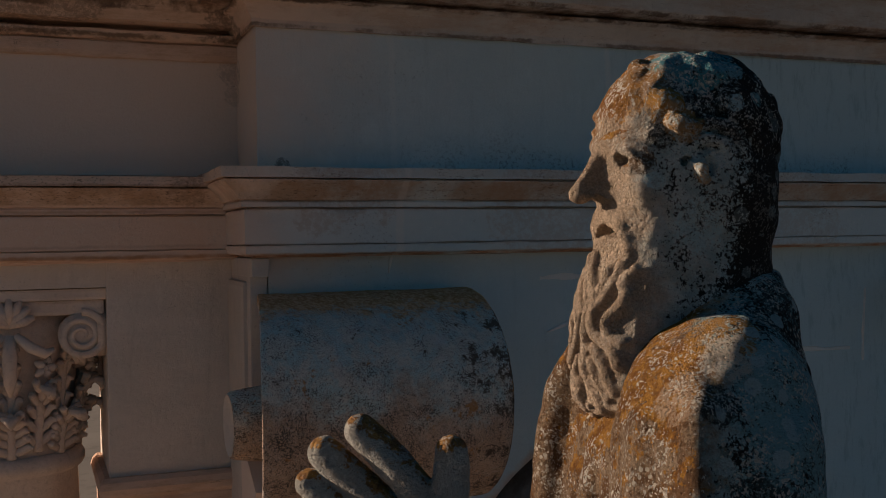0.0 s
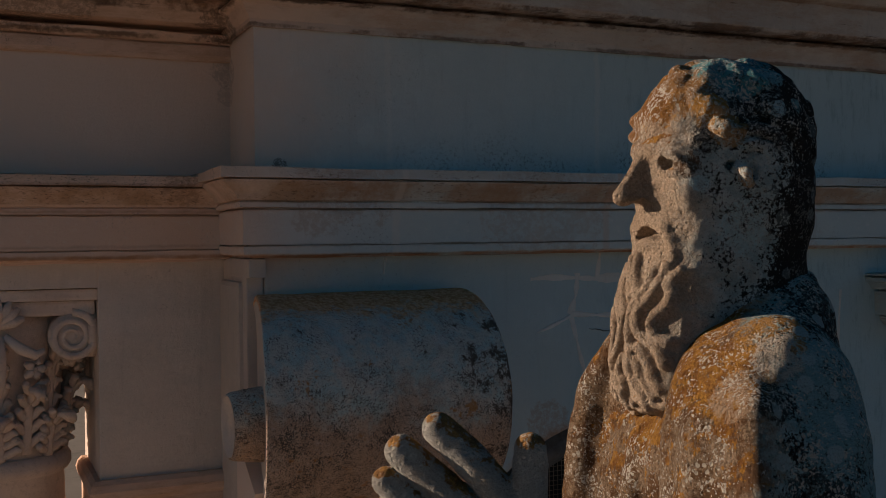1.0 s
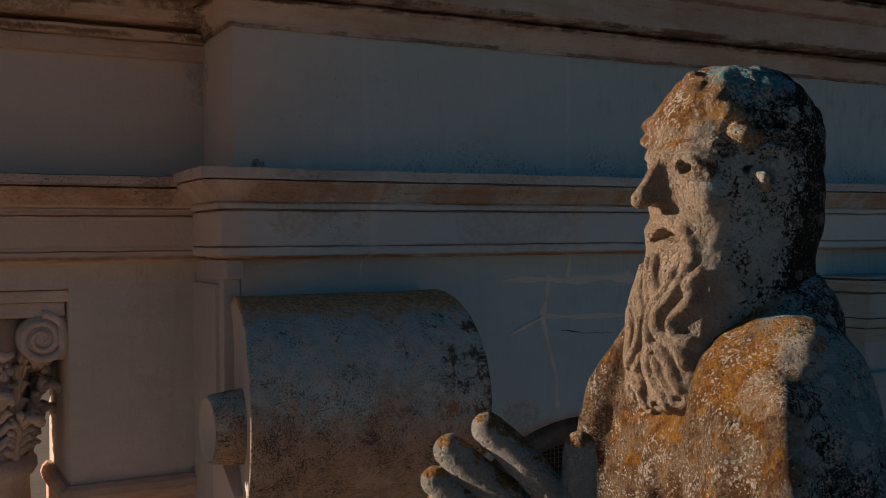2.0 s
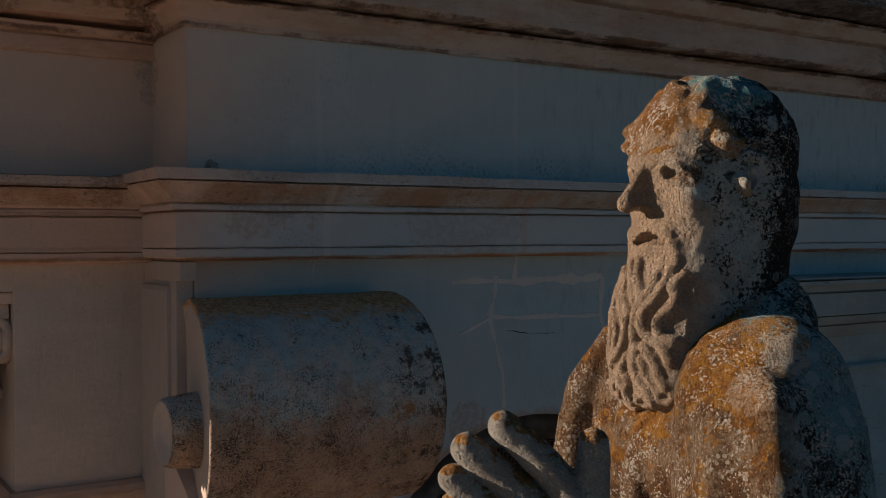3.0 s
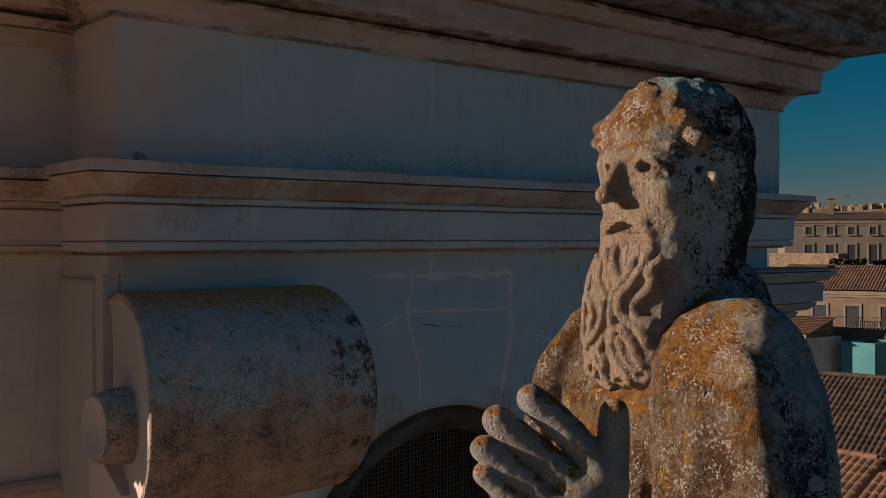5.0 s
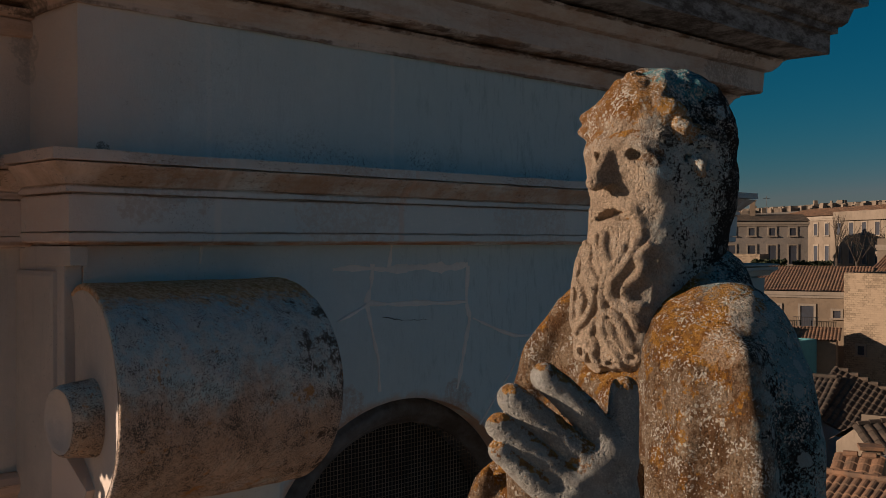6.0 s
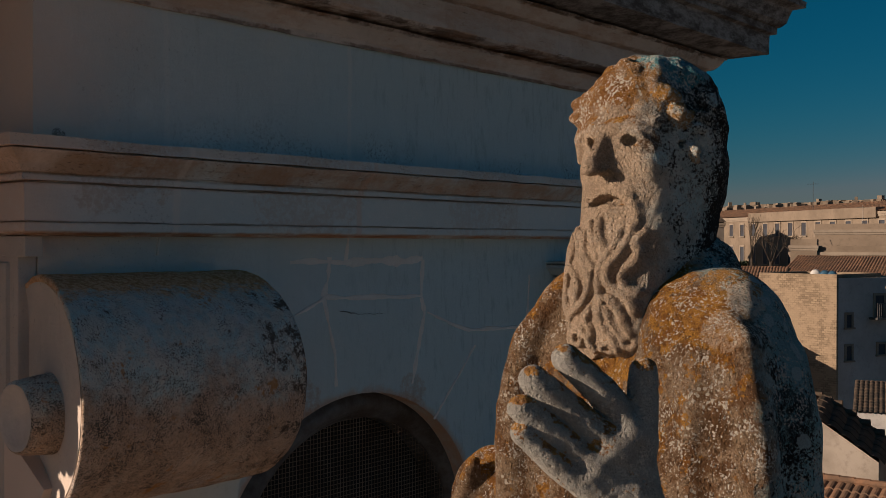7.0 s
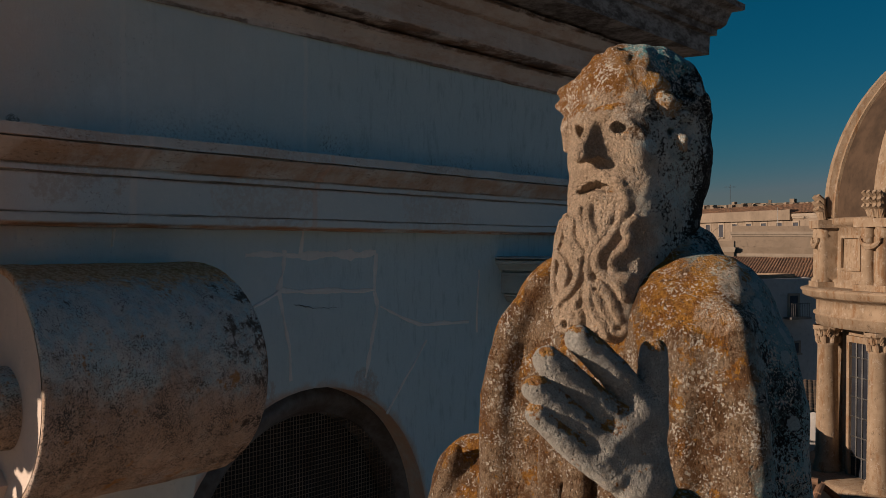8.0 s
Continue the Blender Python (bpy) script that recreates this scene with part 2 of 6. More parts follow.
def lichen_stone():
    """Pale limestone under fine black, grey-green and rust-coloured lichen, browner on top."""
    m = Nodes("lichen_stone", 0.95)
    z = m.axis("Z")
    colour = m.mix(m.ramp(m.noise(7, 6, 0.7), 0.35, 0.65), (0.60, 0.42, 0.305), (0.72, 0.545, 0.43))
    colour = m.mix(m.math("MULTIPLY", m.ramp(m.noise(40, 7, 0.8, (1, 1, 1), 71), 0.5, 0.6), 0.4), colour, (0.30, 0.22, 0.17))
    # grey-green lichen; its rise with height also paints in sky light from above
    grey = m.math("ADD", m.noise(5.0, 6, 0.7, (1, 1, 1), 21), m.math("MULTIPLY", m.ramp(z, 15.32, 15.72), 0.42))
    colour = m.mix(m.math("MULTIPLY", m.ramp(grey, 0.55, 0.80), 0.88), colour, m.mix(m.ramp(m.noise(18, 6, 0.7, (1, 1, 1), 121), 0.42, 0.60), (0.80, 0.80, 0.75), (0.56, 0.76, 0.79)))
    mauve = m.ramp(m.noise(6, 5, 0.7, (1, 1, 1), 125), 0.56, 0.66)
    colour = m.mix(m.math("MULTIPLY", mauve, 0.45), colour, (0.78, 0.70, 0.70))
    mid = m.math("MULTIPLY", m.ramp(z, 15.72, 15.45), 0.06)
    speck = m.math("ADD", m.math("ADD", m.noise(190, 3, 0.75, (1, 1, 1), 4), m.math("MULTIPLY", m.noise(9, 6, 0.75, (1, 1, 1), 8), 0.55)), mid)
    colour = m.mix(m.math("MULTIPLY", m.ramp(speck, 0.886, 0.904), 0.92), colour, (0.06, 0.055, 0.052))
    fine = m.ramp(m.math("ADD", m.noise(330, 3, 0.7, (1, 1, 1), 84), m.math("MULTIPLY", m.noise(22, 4, 0.7, (1, 1, 1), 86), 0.4)), 0.745, 0.78)
    colour = m.mix(m.math("MULTIPLY", fine, 0.5), colour, (0.12, 0.10, 0.09))
    clump = m.math("ADD", m.math("ADD", m.noise(13, 8, 0.8, (1, 1, 1), 24), m.math("MULTIPLY", m.noise(200, 4, 0.8, (1, 1, 1), 27), 0.25)), m.math("MULTIPLY", m.ramp(m.axis("X"), 0.45, 0.75), 0.10))
    colour = m.mix(m.math("MULTIPLY", m.ramp(clump, 0.732, 0.756), 0.9), colour, (0.085, 0.058, 0.042))
    pale = m.ramp(m.noise(95, 6, 0.8, (1, 1, 1), 31), 0.58, 0.62)
    colour = m.mix(m.math("MULTIPLY", pale, 0.45), colour, (0.74, 0.70, 0.64))
    top = m.math("MULTIPLY", m.ramp(m.math("ADD", z, m.math("MULTIPLY", m.math("SUBTRACT", m.noise(16, 7, 0.75), 0.5), 0.22)), 15.758, 15.812), 0.92)
    colour = m.mix(top, colour, m.mix(m.ramp(m.noise(60, 7, 0.8, (1, 1, 1), 19), 0.44, 0.56), (0.66, 0.30, 0.11), (0.95, 0.60, 0.33)))
    rust = m.ramp(m.noise(9, 7, 0.75, (1, 1, 1), 55), 0.595, 0.64)
    colour = m.mix(m.math("MULTIPLY", rust, 0.8), colour, (0.52, 0.24, 0.07))
    return m.done(colour, m.math("ADD", m.noise(120, 8, 0.8), m.noise(22, 5, 0.7)), 0.8, 0.014)


LICHEN = lichen_stone()


def statue_stone(name, base, worn, shade_bloom, brown, orange_from, white_from, black_from, grown, back, clean, grain, stains=(), rough_by=0.028):
    """Carved limestone grown over with orange, black, grey and white lichen; heaviest on the side away from the sun,
    whose cool shade tints the grey.
    """
    m = Nodes(name, 0.95)
    colour = m.mix(m.ramp(m.noise(11, 7, 0.7), 0.35, 0.65), base, worn)
    colour = m.mix(m.math("MULTIPLY", m.ramp(m.noise(180, 5, 0.8, (1, 1, 1), 66), 0.44, 0.56), grain), colour, [0.50 * c for c in base])
    colour = m.mix(m.math("MULTIPLY", m.ramp(m.noise(120, 4, 0.7, (1, 1, 1), 166), 0.54, 0.62), 0.6), colour, [min(0.92, 1.18 * c) for c in base])
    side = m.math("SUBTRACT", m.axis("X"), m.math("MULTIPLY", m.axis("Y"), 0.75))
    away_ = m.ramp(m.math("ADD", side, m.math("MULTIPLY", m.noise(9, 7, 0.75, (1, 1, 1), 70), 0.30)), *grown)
    normal = m.node("ShaderNodeSeparateXYZ")
    m.link(m.node("ShaderNodeNewGeometry").outputs["Normal"], normal.inputs[0])
    high = m.ramp(normal.outputs[2], 0.0, 0.8)  # rain lies on the upper faces and feeds the growth there
    kept = m.math("SUBTRACT", 1.0, m.math("MULTIPLY", m.ramp(m.math("ADD", m.axis("Z"), m.math("MULTIPLY", m.noise(22, 6, 0.7, (1, 1, 1), 52), 0.10)), 16.31, 16.17), min(0.75, clean * 6)))  # how much growth is left on the sheltered lower face
    patchy = m.math("ADD", m.noise(16, 8, 0.78, (1, 1, 1), 90), m.math("MULTIPLY", high, 0.05))
    colour = m.mix(m.math("MULTIPLY", m.ramp(patchy, 0.49, 0.56), m.math("MULTIPLY", kept, brown)), colour, (0.20, 0.095, 0.038))
    mottle = m.math("ADD", m.noise(85, 5, 0.75, (1, 1, 1), 190), m.math("MULTIPLY", m.noise(18, 5, 0.7, (1, 1, 1), 193), 0.6))
    colour = m.mix(m.math("MULTIPLY", m.ramp(mottle, 0.84, 0.92), m.math("MULTIPLY", kept, brown * 0.8)), colour, (0.15, 0.075, 0.035))
    orange = m.math("ADD", m.math("ADD", m.noise(12, 8, 0.75, (1, 1, 1), 2), m.math("MULTIPLY", m.noise(60, 6, 0.75, (1, 1, 1), 7), 0.40)), m.math("SUBTRACT", m.math("MULTIPLY", high, 0.17), m.math("MULTIPLY", m.ramp(m.axis("Z"), 16.24, 16.10), clean)))
    colour = m.mix(m.math("MULTIPLY", m.ramp(orange, orange_from, orange_from + 0.04), 0.9), colour, m.mix(m.ramp(m.noise(45, 5, 0.7, (1, 1, 1), 29), 0.4, 0.6), (0.30, 0.120, 0.022), (0.62, 0.30, 0.050)))
    # grey lichen, tinted with the cool shade of the side away from the sun
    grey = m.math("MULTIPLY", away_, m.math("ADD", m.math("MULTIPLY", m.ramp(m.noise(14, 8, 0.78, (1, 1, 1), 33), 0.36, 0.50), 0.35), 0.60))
    colour = m.mix(grey, colour, m.mix(m.ramp(m.noise(28, 6, 0.7, (1, 1, 1), 36), 0.4, 0.6), *shade_bloom))
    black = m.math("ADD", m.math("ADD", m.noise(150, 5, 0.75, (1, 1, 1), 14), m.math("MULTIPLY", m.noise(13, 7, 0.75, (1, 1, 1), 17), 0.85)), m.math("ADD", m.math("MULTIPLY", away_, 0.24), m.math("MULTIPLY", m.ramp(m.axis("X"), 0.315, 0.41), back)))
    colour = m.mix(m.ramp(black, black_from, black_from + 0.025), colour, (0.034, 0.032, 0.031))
    for centre, radius, tone, ragged in stains:
        colour = m.mix(m.math("MULTIPLY", m.near(centre, radius, ragged), m.math("MULTIPLY", m.ramp(m.noise(75, 7, 0.85, (1, 1, 1), 58), 0.42, 0.52), 0.9)), colour, tone)
    # crusts of white lichen: small crisp scales in drifts
    white = m.math("ADD", m.noise(210, 3, 0.6, (1, 1, 1), 41), m.math("MULTIPLY", m.noise(14, 6, 0.75, (1, 1, 1), 44), 1.0))
    colour = m.mix(m.math("MULTIPLY", m.ramp(white, white_from, white_from + 0.018), m.math("MULTIPLY", kept, 0.92)), colour, (0.88, 0.83, 0.75))
    scale_ = m.math("MULTIPLY", m.ramp(m.math("ADD", m.cells(88, 8), m.math("MULTIPLY", m.noise(160, 3, 0.7), 0.5)), 0.63, 0.58), m.ramp(m.noise(10, 5, 0.7, (1, 1, 1), 99), 0.56, 0.61))
    colour = m.mix(m.math("MULTIPLY", scale_, m.math("MULTIPLY", kept, 0.85)), colour, (0.84, 0.78, 0.68))
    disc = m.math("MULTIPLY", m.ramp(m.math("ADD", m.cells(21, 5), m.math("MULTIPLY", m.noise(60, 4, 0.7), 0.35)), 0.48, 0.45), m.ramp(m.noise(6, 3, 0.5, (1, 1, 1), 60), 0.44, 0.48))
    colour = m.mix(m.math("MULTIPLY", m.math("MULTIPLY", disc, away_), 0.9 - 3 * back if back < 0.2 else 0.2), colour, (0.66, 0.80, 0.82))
    height = m.math("ADD", m.math("ADD", m.noise(150, 6, 0.8), m.math("MULTIPLY", m.noise(45, 6, 0.75), 1.3)), m.math("MULTIPLY", m.ramp(m.cells(95, 3), 0.0, 0.35), 0.6))
    return m.done(colour, height, 1.0, rough_by)


def on_statue(u, v, w):
    """A place on the statue: u ahead of its face, v to its left, w up from its nose."""
    a = radians(172)
    return 0.319 + u * math.cos(a) - v * math.sin(a), -2.002 + u * math.sin(a) + v * math.cos(a), 16.1 + w


SOOT, UMBER, BLOOM, TEAL, GOLD = (0.036, 0.032, 0.030), (0.14, 0.070, 0.028), (0.66, 0.84, 0.87), (0.34, 0.60, 0.65), (0.56, 0.28, 0.055)
HEAD_STAINS = ((on_statue(-0.075, 0.090, 0.165), 0.105, SOOT, 0.9), (on_statue(-0.150, 0.060, 0.060), 0.090, SOOT, 0.9), (on_statue(0.030, 0.100, 0.180), 0.045, SOOT, 0.9), (on_statue(-0.150, 0.050, -0.120), 0.090, SOOT, 0.9),
               (on_statue(0.074, 0.104, 0.096), 0.026, SOOT, 1.0), (on_statue(0.096, 0.086, 0.052), 0.024, UMBER, 0.9), (on_statue(0.080, 0.020, 0.200), 0.080, (0.36, 0.17, 0.04), 1.0), (on_statue(0.095, -0.070, 0.165), 0.080, (0.33, 0.15, 0.04), 1.0), (on_statue(0.105, 0.010, 0.150), 0.040, (0.30, 0.13, 0.035), 1.0),
               (on_statue(0.044, 0.132, 0.112), 0.034, (0.50, 0.29, 0.12), 0.3), (on_statue(0.068, 0.116, 0.154), 0.034, (0.50, 0.29, 0.12), 0.3), (on_statue(0.066, 0.110, 0.150), 0.034, GOLD, 0.6), (on_statue(0.018, 0.150, 0.030), 0.022, (0.70, 0.48, 0.28), 0.4), (on_statue(-0.010, 0.062, 0.230), 0.074, (0.13, 0.47, 0.55), 0.7), (on_statue(-0.055, 0.100, 0.205), 0.024, TEAL, 0.6),
               (on_statue(-0.045, 0.140, 0.148), 0.016, BLOOM, 0.6), (on_statue(-0.090, 0.110, 0.150), 0.018, TEAL, 0.6), (on_statue(0.085, 0.100, 0.018), 0.018, BLOOM, 0.7), (on_statue(0.020, 0.150, -0.06), 0.050, BLOOM, 1.0))
CLOAK_STAINS = ((on_statue(-0.02, 0.350, -0.62), 0.032, BLOOM, 0.4), (on_statue(0.00, 0.385, -0.58), 0.028, BLOOM, 0.4), (on_statue(-0.01, 0.390, -0.68), 0.028, BLOOM, 0.4), (on_statue(-0.05, 0.330, -0.76), 0.034, BLOOM, 0.4), (on_statue(-0.06, 0.330, -0.52), 0.028, BLOOM, 0.4),
                (on_statue(-0.035, 0.310, -0.300), 0.085, TEAL, 1.0), (on_statue(-0.030, 0.365, -0.400), 0.085, TEAL, 1.0), (on_statue(-0.045, 0.350, -0.520), 0.060, TEAL, 1.0),
                (on_statue(0.136, 0.293, -0.312), 0.048, (0.62, 0.44, 0.30), 0.35), (on_statue(0.050, 0.255, -0.215), 0.060, GOLD, 1.0), (on_statue(0.058, 0.290, -0.250), 0.042, (0.84, 0.76, 0.66), 1.2), (on_statue(0.028, 0.297, -0.242), 0.015, (0.62, 0.29, 0.07), 0.3),
                (on_statue(-0.11, 0.16, -0.22), 0.075, SOOT, 1.0), (on_statue(0.092, 0.344, -0.310), 0.040, SOOT, 1.1), (on_statue(0.06, 0.370, -0.48), 0.060, SOOT, 1.2), (on_statue(0.10, 0.330, -0.42), 0.030, UMBER, 1.0), (on_statue(0.16, 0.300, -0.50), 0.040, UMBER, 1.2))
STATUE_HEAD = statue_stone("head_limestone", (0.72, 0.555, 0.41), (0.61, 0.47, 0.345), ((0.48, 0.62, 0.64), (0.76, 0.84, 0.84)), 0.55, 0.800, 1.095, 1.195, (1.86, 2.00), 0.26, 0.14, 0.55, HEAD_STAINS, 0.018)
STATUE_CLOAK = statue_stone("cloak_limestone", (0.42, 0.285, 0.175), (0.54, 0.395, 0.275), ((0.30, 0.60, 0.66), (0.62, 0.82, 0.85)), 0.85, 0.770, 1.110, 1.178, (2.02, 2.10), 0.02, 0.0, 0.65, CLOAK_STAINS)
STATUE_HAND = statue_stone("hand_limestone", (0.68, 0.665, 0.62), (0.58, 0.575, 0.54), ((0.54, 0.68, 0.71), (0.74, 0.84, 0.85)), 0.22, 0.765, 1.17, 1.225, (1.66, 1.82), 0.0, 0.05, 0.2, (), 0.018)


def simple(name, base, other, scale=3.0, roughness=0.9, bump=0.2, fine=30.0, metal=0.0):
    m = Nodes(name, roughness)
    m.bsdf.inputs["Metallic"].default_value = metal
    colour = m.mix(m.ramp(m.noise(scale, 6, 0.65), 0.35, 0.65), base, other)
    colour = m.mix(m.math("MULTIPLY", m.ramp(m.noise(fine, 5, 0.7, (1, 1, 1), 8), 0.5, 0.7), 0.35), colour, [0.55 * c for c in other])
    return m.done(colour, m.noise(fine, 5, 0.7), bump, 0.02)


LEDGE = simple("ledge_stone", (0.58, 0.47, 0.365), (0.49, 0.40, 0.31), 2.0)
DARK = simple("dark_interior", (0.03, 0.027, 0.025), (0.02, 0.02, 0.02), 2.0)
RING = simple("grey_window_ring", (0.15, 0.15, 0.15), (0.070, 0.056, 0.047), 5.0, 0.5, 0.3, 24)
WIRE = simple("rusty_wire", (0.30, 0.23, 0.18), (0.20, 0.14, 0.10), 9.0, 0.7, 0.1, 60, 0.2)
CARVED = simple("carved_pinkish_stone", (0.78, 0.64, 0.55), (0.68, 0.54, 0.46), 5.0, 0.9, 0.3, 50)
TILE = simple("clay_roof_tiles", (0.27, 0.150, 0.090), (0.14, 0.092, 0.064), 1.6, 0.9, 0.3, 6)
# mossy tiles, darkened further to hold the shade lying on these roofs
TILE_OLD = simple("shaded_mossy_tiles", (0.125, 0.092, 0.068), (0.060, 0.050, 0.042), 1.6, 0.95, 0.3, 5)
HOUSE_A = simple("ochre_render", (0.27, 0.205, 0.145), (0.205, 0.155, 0.112), 0.35, 0.95, 0.2, 3)
HOUSE_B = simple("pale_render", (0.27, 0.215, 0.165), (0.195, 0.155, 0.118), 0.3, 0.95, 0.2, 3)


def coursed_stone():
    """Small uneven blocks in courses, with darker joints."""
    m = Nodes("coursed_rubble_stone", 0.95)
    bricks = m.node("ShaderNodeTexBrick")
    c = m.node("ShaderNodeTexCoord")
    turn = m.node("ShaderNodeMapping")
    m.link(c.outputs["Object"], turn.inputs[0])
    turn.inputs["Rotation"].default_value = (radians(90), 0, 0)
    m.link(turn.outputs[0], bricks.inputs["Vector"])
    bricks.inputs["Scale"].default_value = 1.0
    bricks.inputs["Brick Width"].default_value, bricks.inputs["Row Height"].default_value, bricks.inputs["Mortar Size"].default_value = 0.31, 0.15, 0.010
    bricks.inputs["Color1"].default_value, bricks.inputs["Color2"].default_value, bricks.inputs["Mortar"].default_value = (0.34, 0.26, 0.18, 1), (0.20, 0.15, 0.105, 1), (0.13, 0.10, 0.072, 1)
    colour = m.mix(m.math("MULTIPLY", m.ramp(m.noise(0.8, 6, 0.7), 0.45, 0.6), 0.8), bricks.outputs[0], (0.33, 0.25, 0.175))
    return m.done(colour, m.noise(5, 5, 0.7), 0.4, 0.03)


HOUSE_C = coursed_stone()
TURQUOISE = simple("faded_blue_green_wash", (0.10, 0.30, 0.33), (0.08, 0.24, 0.27), 0.6, 0.95, 0.2, 3)
WHITEWASH = simple("worn_whitewash", (0.44, 0.385, 0.33), (0.33, 0.285, 0.24), 0.6, 0.95, 0.2, 4)
HOUSE_D = simple("grey_render", (0.56, 0.55, 0.54), (0.44, 0.43, 0.42), 0.3, 0.95, 0.2, 3)
# darker stone puts the shade on the palazzo front into its colour
HOUSE_E = simple("shaded_palazzo_stone", (0.27, 0.235, 0.205), (0.20, 0.175, 0.15), 0.4, 0.95, 0.2, 3)
SHUTTER = simple("dark_shutter", (0.06, 0.07, 0.09), (0.05, 0.05, 0.06), 1.0, 0.6, 0.1, 8)
FRAME = simple("pale_window_surround", (0.33, 0.275, 0.22), (0.27, 0.225, 0.18), 0.8, 0.9, 0.1, 5)
LEAD = simple("dome_lead_grey", (0.080, 0.052, 0.034), (0.045, 0.030, 0.020), 0.8, 0.8, 0.2, 4)


def dome_stone():
    """Cream limestone streaked with rust-brown run-off and soot."""
    m = Nodes("dome_limestone", 0.9)
    colour = m.mix(m.ramp(m.noise(0.9, 6, 0.7), 0.35, 0.65), (0.31, 0.235, 0.165), (0.22, 0.16, 0.108))
    colour = m.mix(m.math("MULTIPLY", m.ramp(m.noise(1.3, 8, 0.8, (2.2, 2.2, 0.5), 5), 0.50, 0.62), 0.75), colour, (0.18, 0.090, 0.038))
    colour = m.mix(m.math("MULTIPLY", m.ramp(m.noise(3.5, 8, 0.8, (1, 1, 0.6), 9), 0.56, 0.66), 0.7), colour, (0.08, 0.055, 0.04))
    colour = m.mix(m.math("MULTIPLY", m.ramp(m.noise(5, 6, 0.75, (1, 1, 1), 15), 0.56, 0.64), 0.5), colour, (0.42, 0.37, 0.32))
    return m.done(colour, m.noise(6, 7, 0.75), 0.5, 0.05)


DOME = dome_stone()
# coat of the added wall that reflects sun onto the church
BOUNCE_WALL = simple("bounce_wall_limewash", (0.585, 0.53, 0.46), (0.50, 0.45, 0.39), 0.3, 0.95, 0.2, 3)
GLASS = simple("dark_leaded_glass", (0.03, 0.035, 0.045), (0.02, 0.022, 0.03), 1.5, 0.15, 0.02, 5)
GROUND = simple("town_ground", (0.34, 0.29, 0.235), (0.26, 0.22, 0.18), 0.05, 0.95, 0.2, 0.6)
LEAF = simple("dark_leaves", (0.05, 0.06, 0.03), (0.03, 0.04, 0.02), 2.0, 0.8, 0.2, 8)
BARK = simple("bare_branches", (0.09, 0.07, 0.055), (0.06, 0.05, 0.04), 2.0, 0.9, 0.2, 8)
METAL = simple("grey_metal", (0.20, 0.20, 0.20), (0.14, 0.14, 0.14), 2.0, 0.4, 0.1, 8, 0.8)
WHITE = simple("white_enamel", (0.65, 0.64, 0.62), (0.58, 0.57, 0.55), 2.0, 0.5, 0.05, 8)
BLUE = simple("blue_tank_plastic", (0.05, 0.14, 0.22), (0.04, 0.10, 0.17), 2.0, 0.5, 0.05, 8)


# ---- mesh helpers ----
def mesh_of(name, verts, faces, material, smooth=False):
    me = bpy.data.meshes.new(name)
    me.from_pydata([tuple(v) for v in verts], [], faces)
    me.materials.append(material)
    if smooth:
        me.polygons.foreach_set("use_smooth", [True] * len(me.polygons))
    me.update()
    return me


def part(name, data, material, parent=None, label="", smooth=False):
    """Links a bmesh, or (verts, faces), as one mesh object under a thing or a part."""
    if isinstance(data, bmesh.types.BMesh):
        me = bpy.data.meshes.new(name)
        data.normal_update()
        data.to_mesh(me)
        data.free()
        me.materials.append(material)
        if smooth:
            me.polygons.foreach_set("use_smooth", [True] * len(me.polygons))
    else:
        me = mesh_of(name, data[0], data[1], material, smooth)
    ob = new(name, me)
    if parent is not None:
        ob.parent = parent
    if label:
        tagged(ob, label)
    return ob


def thing(name, label, category, place=(0, 0, 0), turn=0.0, group="", kind=""):
    ob = new(name)
    ob.empty_display_size = 0.1
    ob.matrix_basis = pose(*place, 0, 0, turn)
    return tagged(ob, label, category, group, kind)


def bevel_all(bm, width, segments=2):
    bmesh.ops.bevel(bm, geom=list(bm.edges), offset=width, segments=segments, affect="EDGES", profile=0.6)
    return bm


def block(x0, x1, y0, y1, z0, z1, bevel=0.0):
    bm = bmesh.new()
    bmesh.ops.create_cube(bm, size=1.0, matrix=Matrix.Translation(((x0 + x1) / 2, (y0 + y1) / 2, (z0 + z1) / 2)) @ Matrix.Diagonal((x1 - x0, y1 - y0, z1 - z0, 1)))
    if bevel:
        bevel_all(bm, bevel)
    return bm


def sweep(path, profile, wobble=0.0, step=0.0):
    """A closed profile of (out, z) swept along a plan path with mitred corners; out is to the path's right."""
    pts = []
    for k, p in enumerate(path):
        p = Vector(p)
        if k and step:
            q = Vector(path[k - 1])
            n = max(1, int((p - q).length / step))
            pts += [q.lerp(p, i / n) for i in range(1, n)]
        pts.append(p)
    rows = []
    for k, p in enumerate(pts):
        a = (p - pts[k - 1]).normalized() if k else (pts[1] - p).normalized()
        b = (pts[k + 1] - p).normalized() if k + 1 < len(pts) else a
        na, nb = Vector((a.y, -a.x)), Vector((b.y, -b.x))
        mitre = (na + nb) / (1 + na.dot(nb))
        row = []
        for i, (d, z) in enumerate(profile):
            w = wobble * noise.noise((p.x * 7, p.y * 7 + i * 0.37, z * 9)) if d > -0.05 else 0.0
            row.append((p.x + mitre.x * (d + w), p.y + mitre.y * (d + w), z + 0.7 * w))
        rows.append(row)
    n = len(profile)
    verts = [v for row in rows for v in row]
    faces = [(k * n + i, k * n + (i + 1) % n, (k + 1) * n + (i + 1) % n, (k + 1) * n + i) for k in range(len(rows) - 1) for i in range(n)]
    faces += [tuple(range(n))[::-1], tuple((len(rows) - 1) * n + i for i in range(n))]
    return verts, faces


